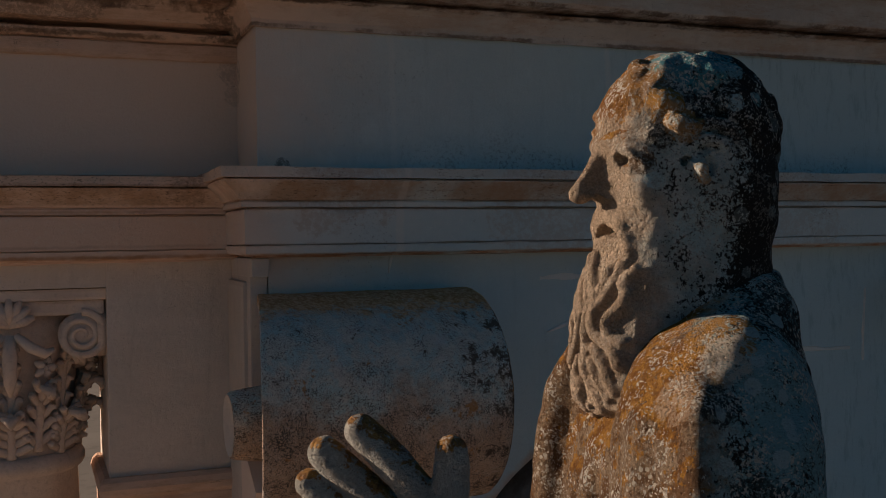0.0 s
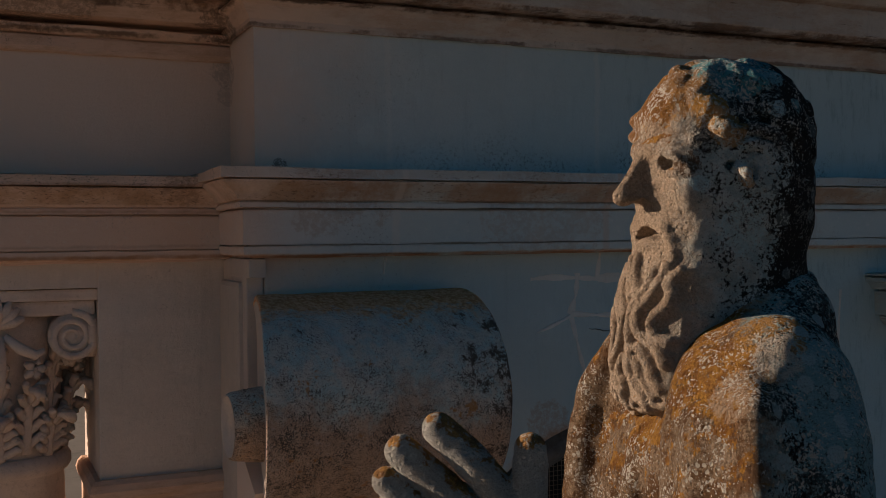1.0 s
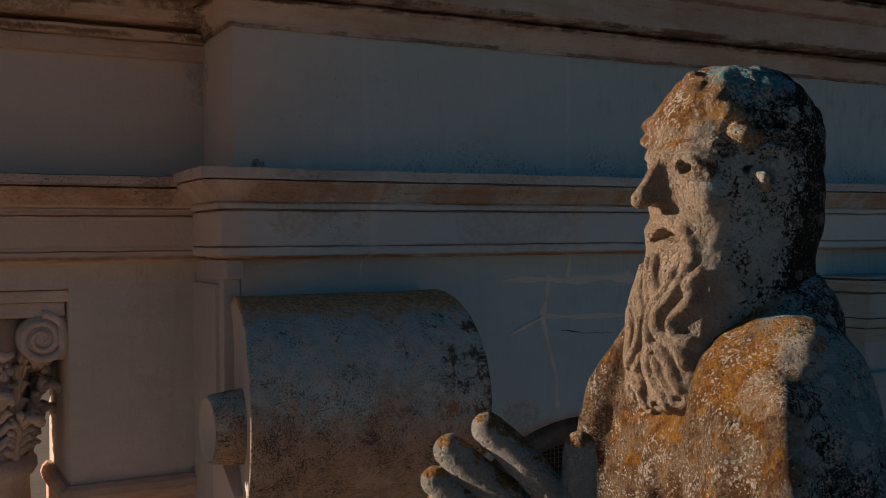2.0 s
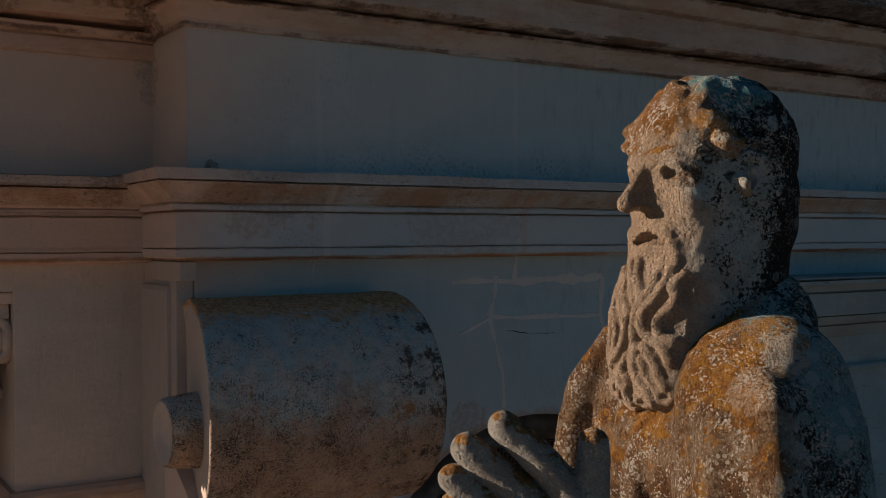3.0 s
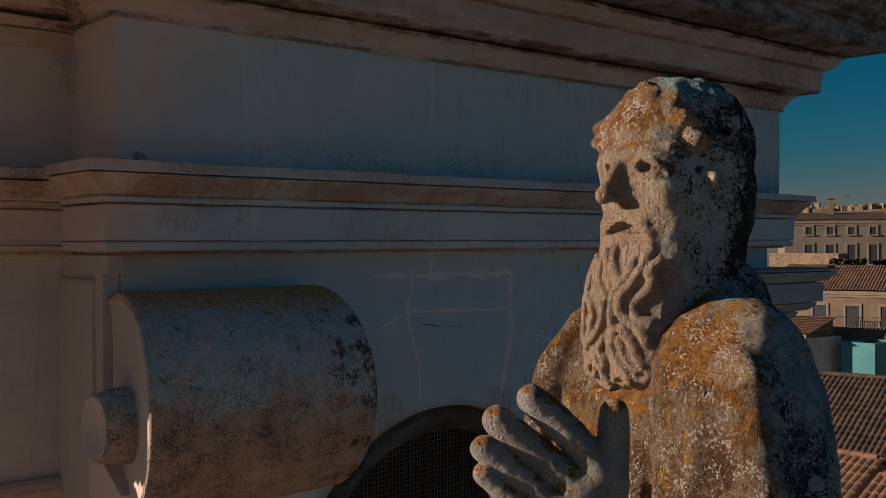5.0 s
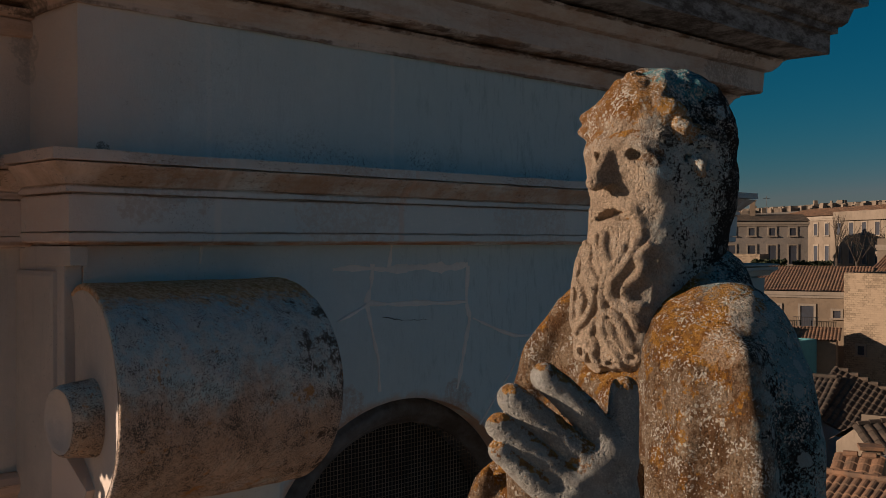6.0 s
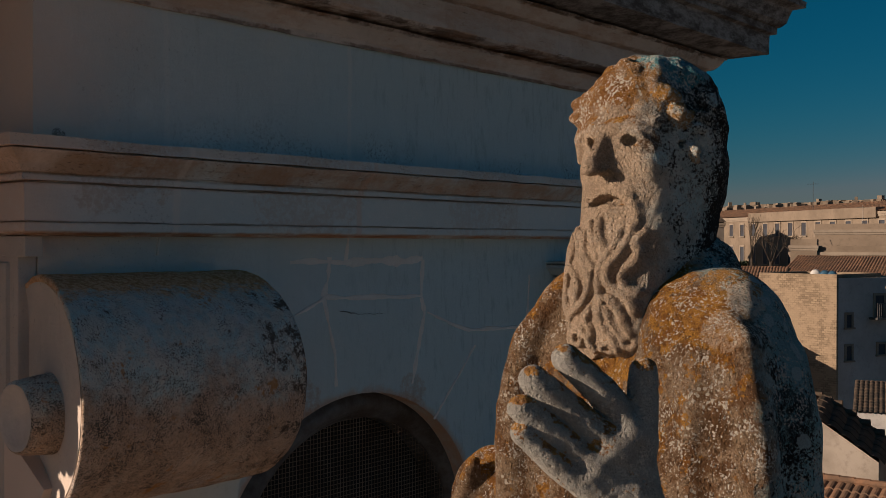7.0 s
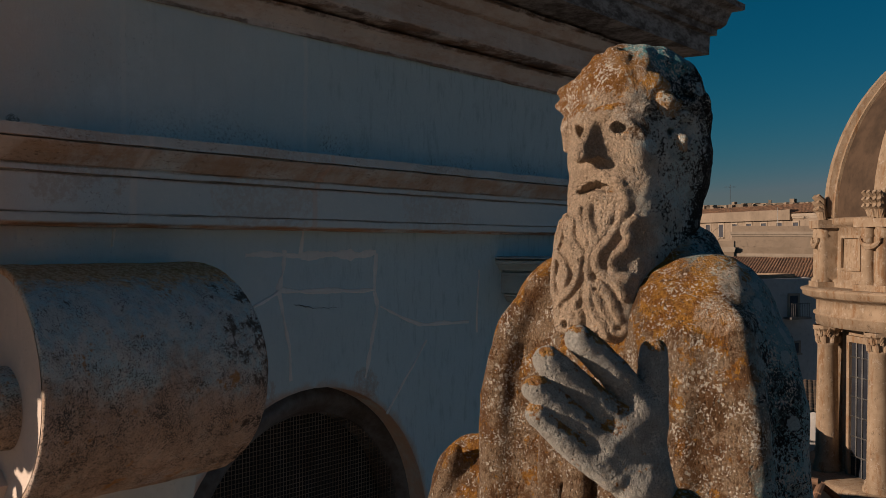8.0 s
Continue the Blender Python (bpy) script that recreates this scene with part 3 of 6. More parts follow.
def lathe(profile, steps=32, centre=(0, 0), arc=(0, 360)):
    """A profile of (radius, z) turned about an upright axis."""
    full = abs(arc[1] - arc[0]) >= 360
    count = steps if full else steps + 1
    verts, faces, n = [], [], len(profile)
    for k in range(count):
        a = radians(arc[0] + (arc[1] - arc[0]) * k / steps)
        verts += [(centre[0] + r * math.cos(a), centre[1] + r * math.sin(a), z) for r, z in profile]
    for k in range(steps):
        j = (k + 1) % count
        faces += [(k * n + i, j * n + i, j * n + i + 1, k * n + i + 1) for i in range(n - 1)]
    return verts, faces


def tube(points, radii, sides=8):
    """A round bar through points, with a radius for each."""
    verts, faces = [], []
    pts = [Vector(p) for p in points]
    for k, p in enumerate(pts):
        d = (pts[min(k + 1, len(pts) - 1)] - pts[max(k - 1, 0)]).normalized()
        u = d.orthogonal().normalized() if abs(d.z) > 0.9 else d.cross(Vector((0, 0, 1))).normalized()
        v = d.cross(u)
        verts += [p + radii[k] * (math.cos(t) * u + math.sin(t) * v) for t in (2 * math.pi * i / sides for i in range(sides))]
    for k in range(len(pts) - 1):
        faces += [(k * sides + i, k * sides + (i + 1) % sides, (k + 1) * sides + (i + 1) % sides, (k + 1) * sides + i) for i in range(sides)]
    faces += [tuple(range(sides))[::-1], tuple((len(pts) - 1) * sides + i for i in range(sides))]
    return verts, faces


def merged(*parts):
    verts, faces = [], []
    for v, f in parts:
        faces += [tuple(i + len(verts) for i in face) for face in f]
        verts += list(v)
    return verts, faces

# ---- the church front ----
ROUTE = [(-1.28, 2.2), (-1.28, 0.37), (-0.02, 0.37), (-0.02, 0.0), (4.04, 0.0), (4.04, 3.0)]
facade = thing("church_facade", "weathered pale plaster church front with a heavy moulded cornice", "church facade", kind="structure")

CORNICE = [(-0.2, 16.774), (0.003, 16.774), (0.006, 16.764), (0.016, 16.764), (0.018, 16.79), (0.032, 16.808), (0.045, 16.832), (0.061, 16.844), (0.073, 16.848), (0.074, 16.856), (0.030, 16.858), (0.030, 16.872), (0.128, 16.876), (0.132, 16.868), (0.160, 16.870),
           (0.172, 16.884), (0.174, 16.998), (0.19, 17.0), (0.212, 17.007), (0.236, 17.033), (0.252, 17.062), (0.264, 17.064), (0.264, 17.072), (0.20, 17.074), (-0.2, 17.078)]
CROWN = [(-0.2, 17.089), (0.268, 17.089), (0.452, 17.106), (0.454, 17.224), (0.488, 17.230), (0.490, 17.268), (0.505, 17.272), (0.528, 17.295), (0.540, 17.335), (0.556, 17.378),
         (0.602, 17.390), (0.618, 17.396), (0.620, 17.43), (0.55, 17.46), (-0.2, 17.56)]
ARCHITRAVE = [(-0.2, 16.276), (0.10, 16.276), (0.150, 16.272), (0.152, 16.238), (0.110, 16.237), (0.110, 16.232), (0.140, 16.231), (0.134, 16.222), (0.122, 16.210), (0.104, 16.196), (0.088, 16.178), (0.080, 16.167), (0.066, 16.165),
              (0.068, 16.160), (0.072, 16.158), (0.072, 16.140), (0.040, 16.139), (0.040, 16.134), (0.060, 16.133), (0.060, 16.12), (0.059, 16.014), (0.042, 16.0135), (0.042, 16.0095), (0.058, 16.009), (0.056, 15.982), (0.050, 15.977), (0.016, 15.975), (0.016, 15.968),
              (-0.02, 15.966), (-0.2, 15.966)]
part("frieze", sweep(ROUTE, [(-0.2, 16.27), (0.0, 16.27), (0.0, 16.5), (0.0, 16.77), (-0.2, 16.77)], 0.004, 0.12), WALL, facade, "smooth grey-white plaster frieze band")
# the recessed bay carries a lower, gapped bed moulding under its cornice
BAY, FRONT_RUN = ROUTE[:3], ROUTE[2:]
BAY_CORNICE = [(-0.2, 16.698), (0.004, 16.698), (0.010, 16.693), (0.022, 16.697), (0.026, 16.712), (0.024, 16.748), (0.012, 16.750), (0.012, 16.757), (0.042, 16.760), (0.058, 16.772), (0.062, 16.786), (0.045, 16.789), (-0.03, 16.790), (-0.03, 16.809), (0.125, 16.811)] + [(out, z - 0.003) for out, z in CORNICE[14:]]
part("bay_cornice", sweep(BAY, BAY_CORNICE, 0.006, 0.06), MOULD, facade, "ruddy stained cornice with a black open gap")
part("cornice", sweep(FRONT_RUN, CORNICE, 0.006, 0.06), MOULD, facade, "warm stained plaster cornice mouldings")
part("corona", sweep(ROUTE, CROWN, 0.004, 0.06), CORONA, facade, "blackened weathered stone cornice crown")
part("bay_architrave", sweep(BAY, [(out, z - 0.0135) for out, z in ARCHITRAVE], 0.005, 0.06), BANDED, facade, "ruddy moulded plaster architrave of the recessed bay")
part("architrave", sweep(FRONT_RUN, ARCHITRAVE, 0.005, 0.06), BANDED, facade, "moulded plaster architrave with stained fillets")

# core behind the mouldings, and the blind top
part("wall_core", block(-1.05, 3.80, 0.56, 3.0, 15.98, 17.50), WALL, facade)

ARCH_X, ARCH_Z, ARCH_R = 1.475, 14.508, 0.793
FACE, BACK, FOOT = 0.045, 0.52, 13.45


def arched_wall():
    """The wall under the architrave, pierced by the round-headed window."""
    n = 32
    inner = [(ARCH_X + ARCH_R * math.cos(math.pi * k / n) * -1, ARCH_Z + ARCH_R * math.sin(math.pi * k / n)) for k in range(n + 1)]
    inner = [(ARCH_X - ARCH_R, 14.05)] + inner + [(ARCH_X + ARCH_R, 14.05)]
    outer = []
    for x, z in inner:
        t = (x - (ARCH_X - ARCH_R)) / (2 * ARCH_R)
        outer.append((0.02 + t * 3.96, 15.98))
    outer[0], outer[-1] = (0.02, FOOT), (3.98, FOOT)
    count = len(inner)
    verts = [(x, FACE, z) for x, z in inner] + [(x, FACE, z) for x, z in outer] + [(x, BACK, z) for x, z in inner] + [(x, BACK, z) for x, z in outer]
    faces = []
    for k in range(count - 1):
        a, b, c, d = k, k + 1, count + k + 1, count + k
        faces += [(a, b, c, d), (2 * count + b, 2 * count + a, 2 * count + d, 2 * count + c), (b, a, 2 * count + a, 2 * count + b)]
        faces.append((d, c, 3 * count + c - count, 3 * count + d - count))
    faces += [(0, count, 3 * count, 2 * count), (count - 1, 2 * count + count - 1, 4 * count - 1, 2 * count - 1)]
    return verts, faces


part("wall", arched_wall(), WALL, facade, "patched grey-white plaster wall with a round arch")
part("wall_sill", block(ARCH_X - ARCH_R, ARCH_X + ARCH_R, FACE - 0.03, BACK, FOOT, 14.05, 0.01), WALL, facade)
part("side_wall", block(3.55, 3.98, 0.53, 3.0, FOOT, 15.98), WALL, facade)
part("return_wall", block(-0.045, 0.018, 0.05, 0.60, FOOT, 15.965, 0.006), FILLER, facade)
part("end_block", block(-0.048, 0.014, 0.0, 0.30, 15.900, 15.966, 0.004), FILLER, facade)
part("corner_filling", block(-0.062, 0.0, 0.10, 0.412, 14.3, 15.885, 0.02), FILLER, facade, "smooth plaster filling behind the roll")
part("lintel", block(-1.25, -0.47, 0.4025, 1.2, 15.865, 15.966, 0.002), PINK, facade, "plain plastered lintel over the column")
part("pier", block(-0.50, -0.0445, 0.40, 0.95, FOOT, 15.966, 0.003), PINK, facade, "plain plastered pier beside the column")
PIER_BASE = [(-0.1, 15.17), (0.02, 15.17), (0.035, 15.155), (0.042, 15.13), (0.035, 15.105), (0.02, 15.09), (0.02, 14.9), (-0.1, 14.9)]
part("pier_moulding", sweep([(-0.50, 0.9), (-0.50, 0.40), (-0.05, 0.40)], PIER_BASE, 0.003, 0.06), MOULD, facade)

IMPOST = [(-0.06, 15.850), (0.20, 15.850), (0.240, 15.845), (0.242, 15.838), (0.195, 15.837), (0.195, 15.830), (0.236, 15.829), (0.236, 15.812), (0.222, 15.806), (0.206, 15.790), (0.196, 15.776), (0.150, 15.775), (0.150, 15.765), (0.180, 15.764), (0.178, 15.70), (0.178, 15.655), (0.120, 15.654), (0.120, 15.647),
          (0.150, 15.646), (0.146, 15.632), (0.128, 15.612), (0.112, 15.602), (0.060, 15.601), (0.060, 15.592), (0.078, 15.591), (0.062, 15.565), (0.036, 15.535), (0.024, 15.525),
          (0.024, 15.385), (0.040, 15.384), (0.062, 15.378), (0.068, 15.368), (0.062, 15.358), (0.040, 15.352), (0.024, 15.351), (0.024, FOOT), (-0.06, FOOT)]
part("corner_pilaster", sweep([(3.08, 0.058), (3.08, 0.0), (4.04, 0.0), (4.04, 2.0)], IMPOST, 0.004, 0.08), TEALED, facade, "plastered corner pilaster with a moulded capital")

# pale mortar joints of the arch stones, standing slightly proud
def joint(a, b, width, lift):
    a, b = Vector(a), Vector(b)
    n = max(3, int((b - a).length / 0.014))
    d = (b - a).normalized()
    s = Vector((-d.y, d.x))
    verts, faces = [], []
    for k in range(n + 1):
        p = a.lerp(b, k / n)
        w = width * (0.62 + 0.55 * noise.noise((p.x * 13, p.y * 13, 1.3)) + 0.25 * noise.noise((p.x * 50, p.y * 50, 4.3)))
        o = 0.010 * noise.noise((p.x * 6, p.y * 6, 7.7))
        for q, y in ((p + s * (w + o), FACE + 0.0006), (p + s * (w * 0.6 + o), FACE - 0.0012 - lift), (p - s * (w * 0.6 - o), FACE - 0.0012 - lift), (p - s * (w - o), FACE + 0.0006)):
            verts.append((q.x, y, q.y))
    for k in range(n):
        faces += [(k * 4 + i, k * 4 + i + 1, k * 4 + 5 + i, k * 4 + 4 + i) for i in range(3)]
    return verts, faces


JOINTS = (((1.40, 15.965), (1.387, 15.87), 0.016), ((1.08, 15.866), (1.394, 15.861), 0.012), ((1.39, 15.862), (1.87, 15.874), 0.020), ((1.291, 15.886), (1.285, 15.80), 0.020), ((1.285, 15.80), (1.26, 15.722), 0.020), ((1.26, 15.722), (1.285, 15.627), 0.014),
          ((1.285, 15.627), (1.325, 15.49), 0.010), ((1.325, 15.49), (1.335, 15.345), 0.009), ((1.873, 15.87), (1.862, 15.698), 0.016), ((1.862, 15.698), (1.882, 15.633), 0.022), ((1.882, 15.633), (1.844, 15.469), 0.016), ((1.844, 15.469), (1.80, 15.31), 0.013),
          ((1.269, 15.722), (1.859, 15.706), 0.011), ((1.90, 15.628), (2.194, 15.53), 0.008), ((2.194, 15.53), (2.60, 15.515), 0.010), ((1.26, 15.718), (1.108, 15.655), 0.009), ((1.95, 15.13), (2.25, 15.45), 0.006), ((0.47, 15.90), (0.476, 15.962), 0.008), ((2.69, 15.78), (2.67, 15.46), 0.007))
for order, (a, b, w) in enumerate(JOINTS):
    part("mortar_joint", joint(a, b, w * 1.45, 0.0002 * order), PATCH, facade)


def crack(a, b, width):
    """A thin open crack in the plaster, as a dark sunken sliver."""
    n, d = 14, Vector(b) - Vector(a)
    s = Vector((-d.y, d.x)).normalized()
    verts = []
    for k in range(n + 1):
        p = Vector(a) + d * (k / n) + s * 0.006 * noise.noise((k * 0.6, a[0] * 9, 2.2))
        w = width * math.sin(math.pi * (0.06 + 0.88 * k / n))
        verts += [(p.x + s.x * w, FACE - 0.0025, p.y + s.y * w), (p.x - s.x * w, FACE - 0.0025, p.y - s.y * w)]
    return verts, [(2 * k, 2 * k + 1, 2 * k + 3, 2 * k + 2) for k in range(n)]


part("crack", crack((1.345, 15.662), (1.47, 15.640), 0.0020), DARK, facade, "short dark crack in the plaster")
part("crack", crack((1.47, 15.640), (1.62, 15.636), 0.0009), DARK, facade)

# ---- round-headed window with its wire screen ----
window = thing("window_1", "round-headed window in a grey ring closed by rusty wire mesh", "window", kind="structure")
n = 40
RING_X, RING_Z = 1.565, 14.505
ring_profile = [(0.80, 0.165), (0.80, 0.30), (0.660, 0.30), (0.661, 0.190), (0.668, 0.178), (0.678, 0.174), (0.686, 0.160), (0.698, 0.146), (0.716, 0.137), (0.738, 0.135), (0.756, 0.142), (0.770, 0.156)]
verts, faces = [], []
for k in range(n + 1):
    a = math.pi * k / n
    verts += [(RING_X - r * math.cos(a), y, RING_Z + r * math.sin(a)) for r, y in ring_profile]
verts = [(x, y, z) for x, y, z in verts]
first = [(RING_X - r, y, 14.05) for r, y in ring_profile]
last = [(RING_X + r, y, 14.05) for r, y in ring_profile]
verts = first + verts + last
m = len(ring_profile)
faces = [(k * m + i, k * m + (i + 1) % m, (k + 1) * m + (i + 1) % m, (k + 1) * m + i) for k in range(n + 2) for i in range(m)]
part("window_ring", (verts, faces), RING, window, "dull grey curved window ring", True)
wires = []
PITCH, R = 0.0195, 0.674
for k in range(int(2 * R / PITCH) + 1):
    x = -R + k * PITCH
    top = math.sqrt(max(R * R - x * x, 0.0))
    if top > 0.02:
        wires.append(tube([(RING_X + x, 0.1900, 14.06), (RING_X + x, 0.1900, RING_Z + top)], (0.0013, 0.0013), 4))
z = 14.07
while z < RING_Z + R - 0.01:
    half = R if z < RING_Z else math.sqrt(R * R - (z - RING_Z) ** 2)
    wires.append(tube([(RING_X - half, 0.1930, z), (RING_X + half, 0.1930, z)], (0.0013, 0.0013), 4))
    z += PITCH
tagged(part("wire_screen", merged(*wires), WIRE, window, "fine square wire mesh"), kind="stuff")
# near-black sheet stands in for the unlit interior behind the mesh
part("dark_backing", block(ARCH_X - 0.79, ARCH_X + 0.79, 0.34, 0.36, 14.05, 15.36), DARK, window)

# ---- rolled stone scroll ----
scroll = thing("stone_scroll", "thick rolled stone scroll speckled with black and grey lichen", "stone scroll", (0, 0, 0))
AX_Y, AX_Z, AX_R = -0.085, 15.472, 0.374


def slant(y):
    """How far the end of the roll is cut back: its front lies further out than its top."""
    return -0.030 + 0.18 * y


def roll_drum():
    rows, steps = [], 96
    stations = [(-0.104, 0.93), (-0.109, 0.955), (-0.110, 0.985), (-0.104, 0.998)] + [(-0.095 + 0.815 * k / 48, 1.0) for k in range(49)] + [(0.729, 0.985), (0.737, 0.95), (0.741, 0.85), (0.741, 0.0)]
    verts, faces = [], []
    for x, s in stations:
        for k in range(steps):
            a = 2 * math.pi * k / steps
            w = 1 + 0.012 * noise.noise((x * 5, math.cos(a) * 2, math.sin(a) * 2)) + 0.007 * noise.noise((x * 22, math.cos(a) * 8, math.sin(a) * 8)) + 0.003 * noise.noise((x * 70, math.cos(a) * 26, math.sin(a) * 26))
            rim = max(0.0, 1 - abs(x - 0.735) / 0.03) + max(0.0, 1 - abs(x + 0.105) / 0.02)
            w -= rim * max(0.0, noise.noise((math.cos(a) * 9, math.sin(a) * 9, 8.1)) - 0.15) * 0.05  # chips off both rims
            y = AX_Y + AX_R * s * w * math.cos(a)
            verts.append((x + (slant(y) + 0.110) * max(0.0, 1 - (x + 0.11) / 0.5), y, AX_Z + AX_R * s * w * math.sin(a)))
    for r in range(len(stations) - 1):
        faces += [(r * steps + k, r * steps + (k + 1) % steps, (r + 1) * steps + (k + 1) % steps, (r + 1) * steps + k) for k in range(steps)]
    return verts, faces


part("drum", roll_drum(), LICHEN, scroll, "", True)


def end_face():
    """The plastered end of the roll, a shallow dish with a raised rim."""
    verts, faces, steps = [], [], 64
    for r, dip in ((0.0, 0.012), (0.24, 0.012), (0.31, 0.009), (0.352, 0.002)):
        for k in range(steps):
            y = AX_Y + r * math.cos(2 * math.pi * k / steps)
            verts.append((slant(y) + dip, y, AX_Z + r * math.sin(2 * math.pi * k / steps)))
    for r in range(3):
        faces += [(r * steps + k, r * steps + (k + 1) % steps, (r + 1) * steps + (k + 1) % steps, (r + 1) * steps + k) for k in range(steps)]
    return verts, faces


part("end_face", end_face(), FILLER, scroll, "grey plastered end of the roll", True)


def roll_eye(stations):
    verts, faces, steps = [], [], 48
    for x, r in stations:
        for k in range(steps):
            a = 2 * math.pi * k / steps
            w = 1 + 0.025 * noise.noise((x * 9, math.cos(a) * 3, math.sin(a) * 3 + 5))
            verts.append((x, -0.160 + r * w * math.cos(a), 15.425 + r * w * math.sin(a)))
    for r in range(len(stations) - 1):
        faces += [(r * steps + k, r * steps + (k + 1) % steps, (r + 1) * steps + (k + 1) % steps, (r + 1) * steps + k) for k in range(steps)]
    return verts, faces


eye = part("eye", roll_eye(((-0.02, 0.126), (-0.09, 0.120), (-0.145, 0.113), (-0.158, 0.108), (-0.162, 0.098))), LICHEN, scroll, "lichen-darkened inner curl of the roll", True)
part("eye_face", roll_eye(((-0.1625, 0.101), (-0.160, 0.086), (-0.150, 0.076), (-0.148, 0.0))), FILLER, eye, "grey plastered end of the inner curl", True)
part("tail", sweep([(-0.08, 0.02), (0.72, 0.02)], [(-0.05, 15.35), (0.20, 15.20), (0.12, 15.08), (0.06, 14.8), (0.03, 14.2), (0.03, FOOT), (-0.05, FOOT)], 0.004, 0.1), WALL, scroll, "plastered tail running down the wall")

# ---- ledge and lower front that carry everything ----
ledge = thing("ledge", "broad sunlit stone ledge of the lower cornice", "ledge", kind="structure")
part("ledge_slab", block(-4.2, 6.4, -3.1, 3.0, 13.12, FOOT, 0.02), LEDGE, ledge)
part("lower_front", block(-2.6, 5.6, -2.3, 3.0, 0.0, 13.12, 0.02), HOUSE_B, ledge, "pale plastered lower church front")

# ---- column with a composite capital ----
COL_X, COL_Y = -0.83, 0.77
column = thing("column", "free-standing pale stone column with a carved composite capital", "column", (COL_X, COL_Y, 0))
part("shaft", lathe([(0.30, FOOT), (0.30, 13.6), (0.27, 13.66), (0.265, 13.75), (0.255, 14.4), (0.235, 15.16), (0.25, 15.17), (0.262, 15.19), (0.262, 15.215), (0.25, 15.235), (0.232, 15.24)], 40), CARVED, column, "", True)
capital = part("capital", lathe([(0.225, 15.235), (0.225, 15.45), (0.24, 15.58), (0.275, 15.70), (0.285, 15.77), (0.0, 15.77)], 40), CARVED, column, "carved composite capital with volutes and acanthus leaves", True)
part("abacus", block(-0.325, 0.325, -0.325, 0.325, 15.765, 15.820, 0.012), CARVED, capital)
part("abacus_lip", block(-0.350, 0.350, -0.350, 0.350, 15.820, 15.862, 0.010), CARVED, capital)


def volute(side, face):
    """A spiral roll at a corner of the capital, rising towards its eye."""
    verts, faces, n = [], [], 60
    for k in range(n + 1):
        t = k / n
        a = radians(90 + side * 0 - 860 * t)
        r = 0.088 * (1 - 0.86 * t)
        w = 0.020 * (1 - 0.62 * t)
        c = Vector((side * (0.245 + r * math.cos(a)), -0.315 - 0.012 * t, 15.690 + r * math.sin(a)))
        for da in (0, 90, 180, 270):
            q = radians(da + 45)
            out = Vector((side * math.cos(a), 0, math.sin(a)))
            verts.append(c + out * (w * math.cos(q)) + Vector((0, -1, 0)) * (w * 1.3 * math.sin(q)))
    for k in range(n):
        faces += [(k * 4 + i, k * 4 + (i + 1) % 4, k * 4 + 4 + (i + 1) % 4, k * 4 + 4 + i) for i in range(4)]
    turn = Matrix.Rotation(radians(face), 4, "Z")
    drum_v, drum_f = tube([(side * 0.245, -0.325, 15.690), (side * 0.245, -0.20, 15.690)], (0.082, 0.082), 24)
    v, f = merged((verts, faces), (drum_v, drum_f))
    return [turn @ Vector(p) for p in v], f


for face in (0, 90, 270):
    for side in (-1, 1):
        part("volute", volute(side, face), CARVED, capital, "", True)


def acanthus(height, width, lean):
    """One carved leaf: a ribbed stem with curling lobes on both sides and a tip that rolls over."""
    def at(t):
        return Vector((0, -(lean * t * t + 0.05 * max(0, t - 0.72) / 0.28), height * (t if t < 0.88 else 0.88 - (t - 0.88) * 1.2)))

    rib = [at(k / 10) for k in range(11)]
    pieces = [tube(rib, [0.020 - 0.004 * k / 10 for k in range(11)], 8)]
    for k in range(5):
        t = 0.08 + 0.17 * k
        for s in (-1, 1):
            p, reach = at(t), width * (1.0 - 0.10 * k)
            pieces.append(tube([p, p + Vector((s * reach * 0.45, -0.004, height * 0.07)), p + Vector((s * reach * 0.85, -0.016, height * 0.15)), p + Vector((s * reach, -0.034, height * 0.13))], (0.012, 0.017, 0.015, 0.007), 7))
    pieces.append(tube([at(0.86) + Vector((-width * 0.4, -0.01, 0)), at(0.97) + Vector((0, -0.016, 0)), at(0.86) + Vector((width * 0.4, -0.01, 0))], (0.010, 0.024, 0.010), 8))
    return merged(*pieces)


for row, (height, width, lean, z, count, shift) in enumerate(((0.19, 0.070, 0.060, 15.24, 8, 0), (0.29, 0.062, 0.080, 15.26, 8, 22.5), (0.37, 0.042, 0.055, 15.31, 8, 0))):
    v, f = acanthus(height, width, lean)
    for k in range(count):
        turn = Matrix.Rotation(radians(360 * k / count + shift), 4, "Z") @ Matrix.Translation((0, -0.232, z))
        part("acanthus_leaf", ([turn @ Vector(p) for p in v], f), CARVED, capital, "", True)

# five-petalled flowers under the volutes
for k in range(8):
    turn = Matrix.Rotation(radians(45 * k + 22.5), 4, "Z") @ Matrix.Translation((0, -0.300, 15.575))
    petals = [tube([(0, 0, 0), (0.024 * math.cos(radians(72 * q)), -0.014, 0.024 * math.sin(radians(72 * q))), (0.044 * math.cos(radians(72 * q)), -0.004, 0.044 * math.sin(radians(72 * q)))], (0.010, 0.018, 0.008), 7) for q in range(5)]
    petals.append(tube([(0, 0.06, -0.02), (0, 0.0, 0), (0, -0.022, 0)], (0.012, 0.014, 0.008), 8))
    v, f = merged(*petals)
    part("flower", ([turn @ Vector(p) for p in v], f), CARVED, capital, "", True)

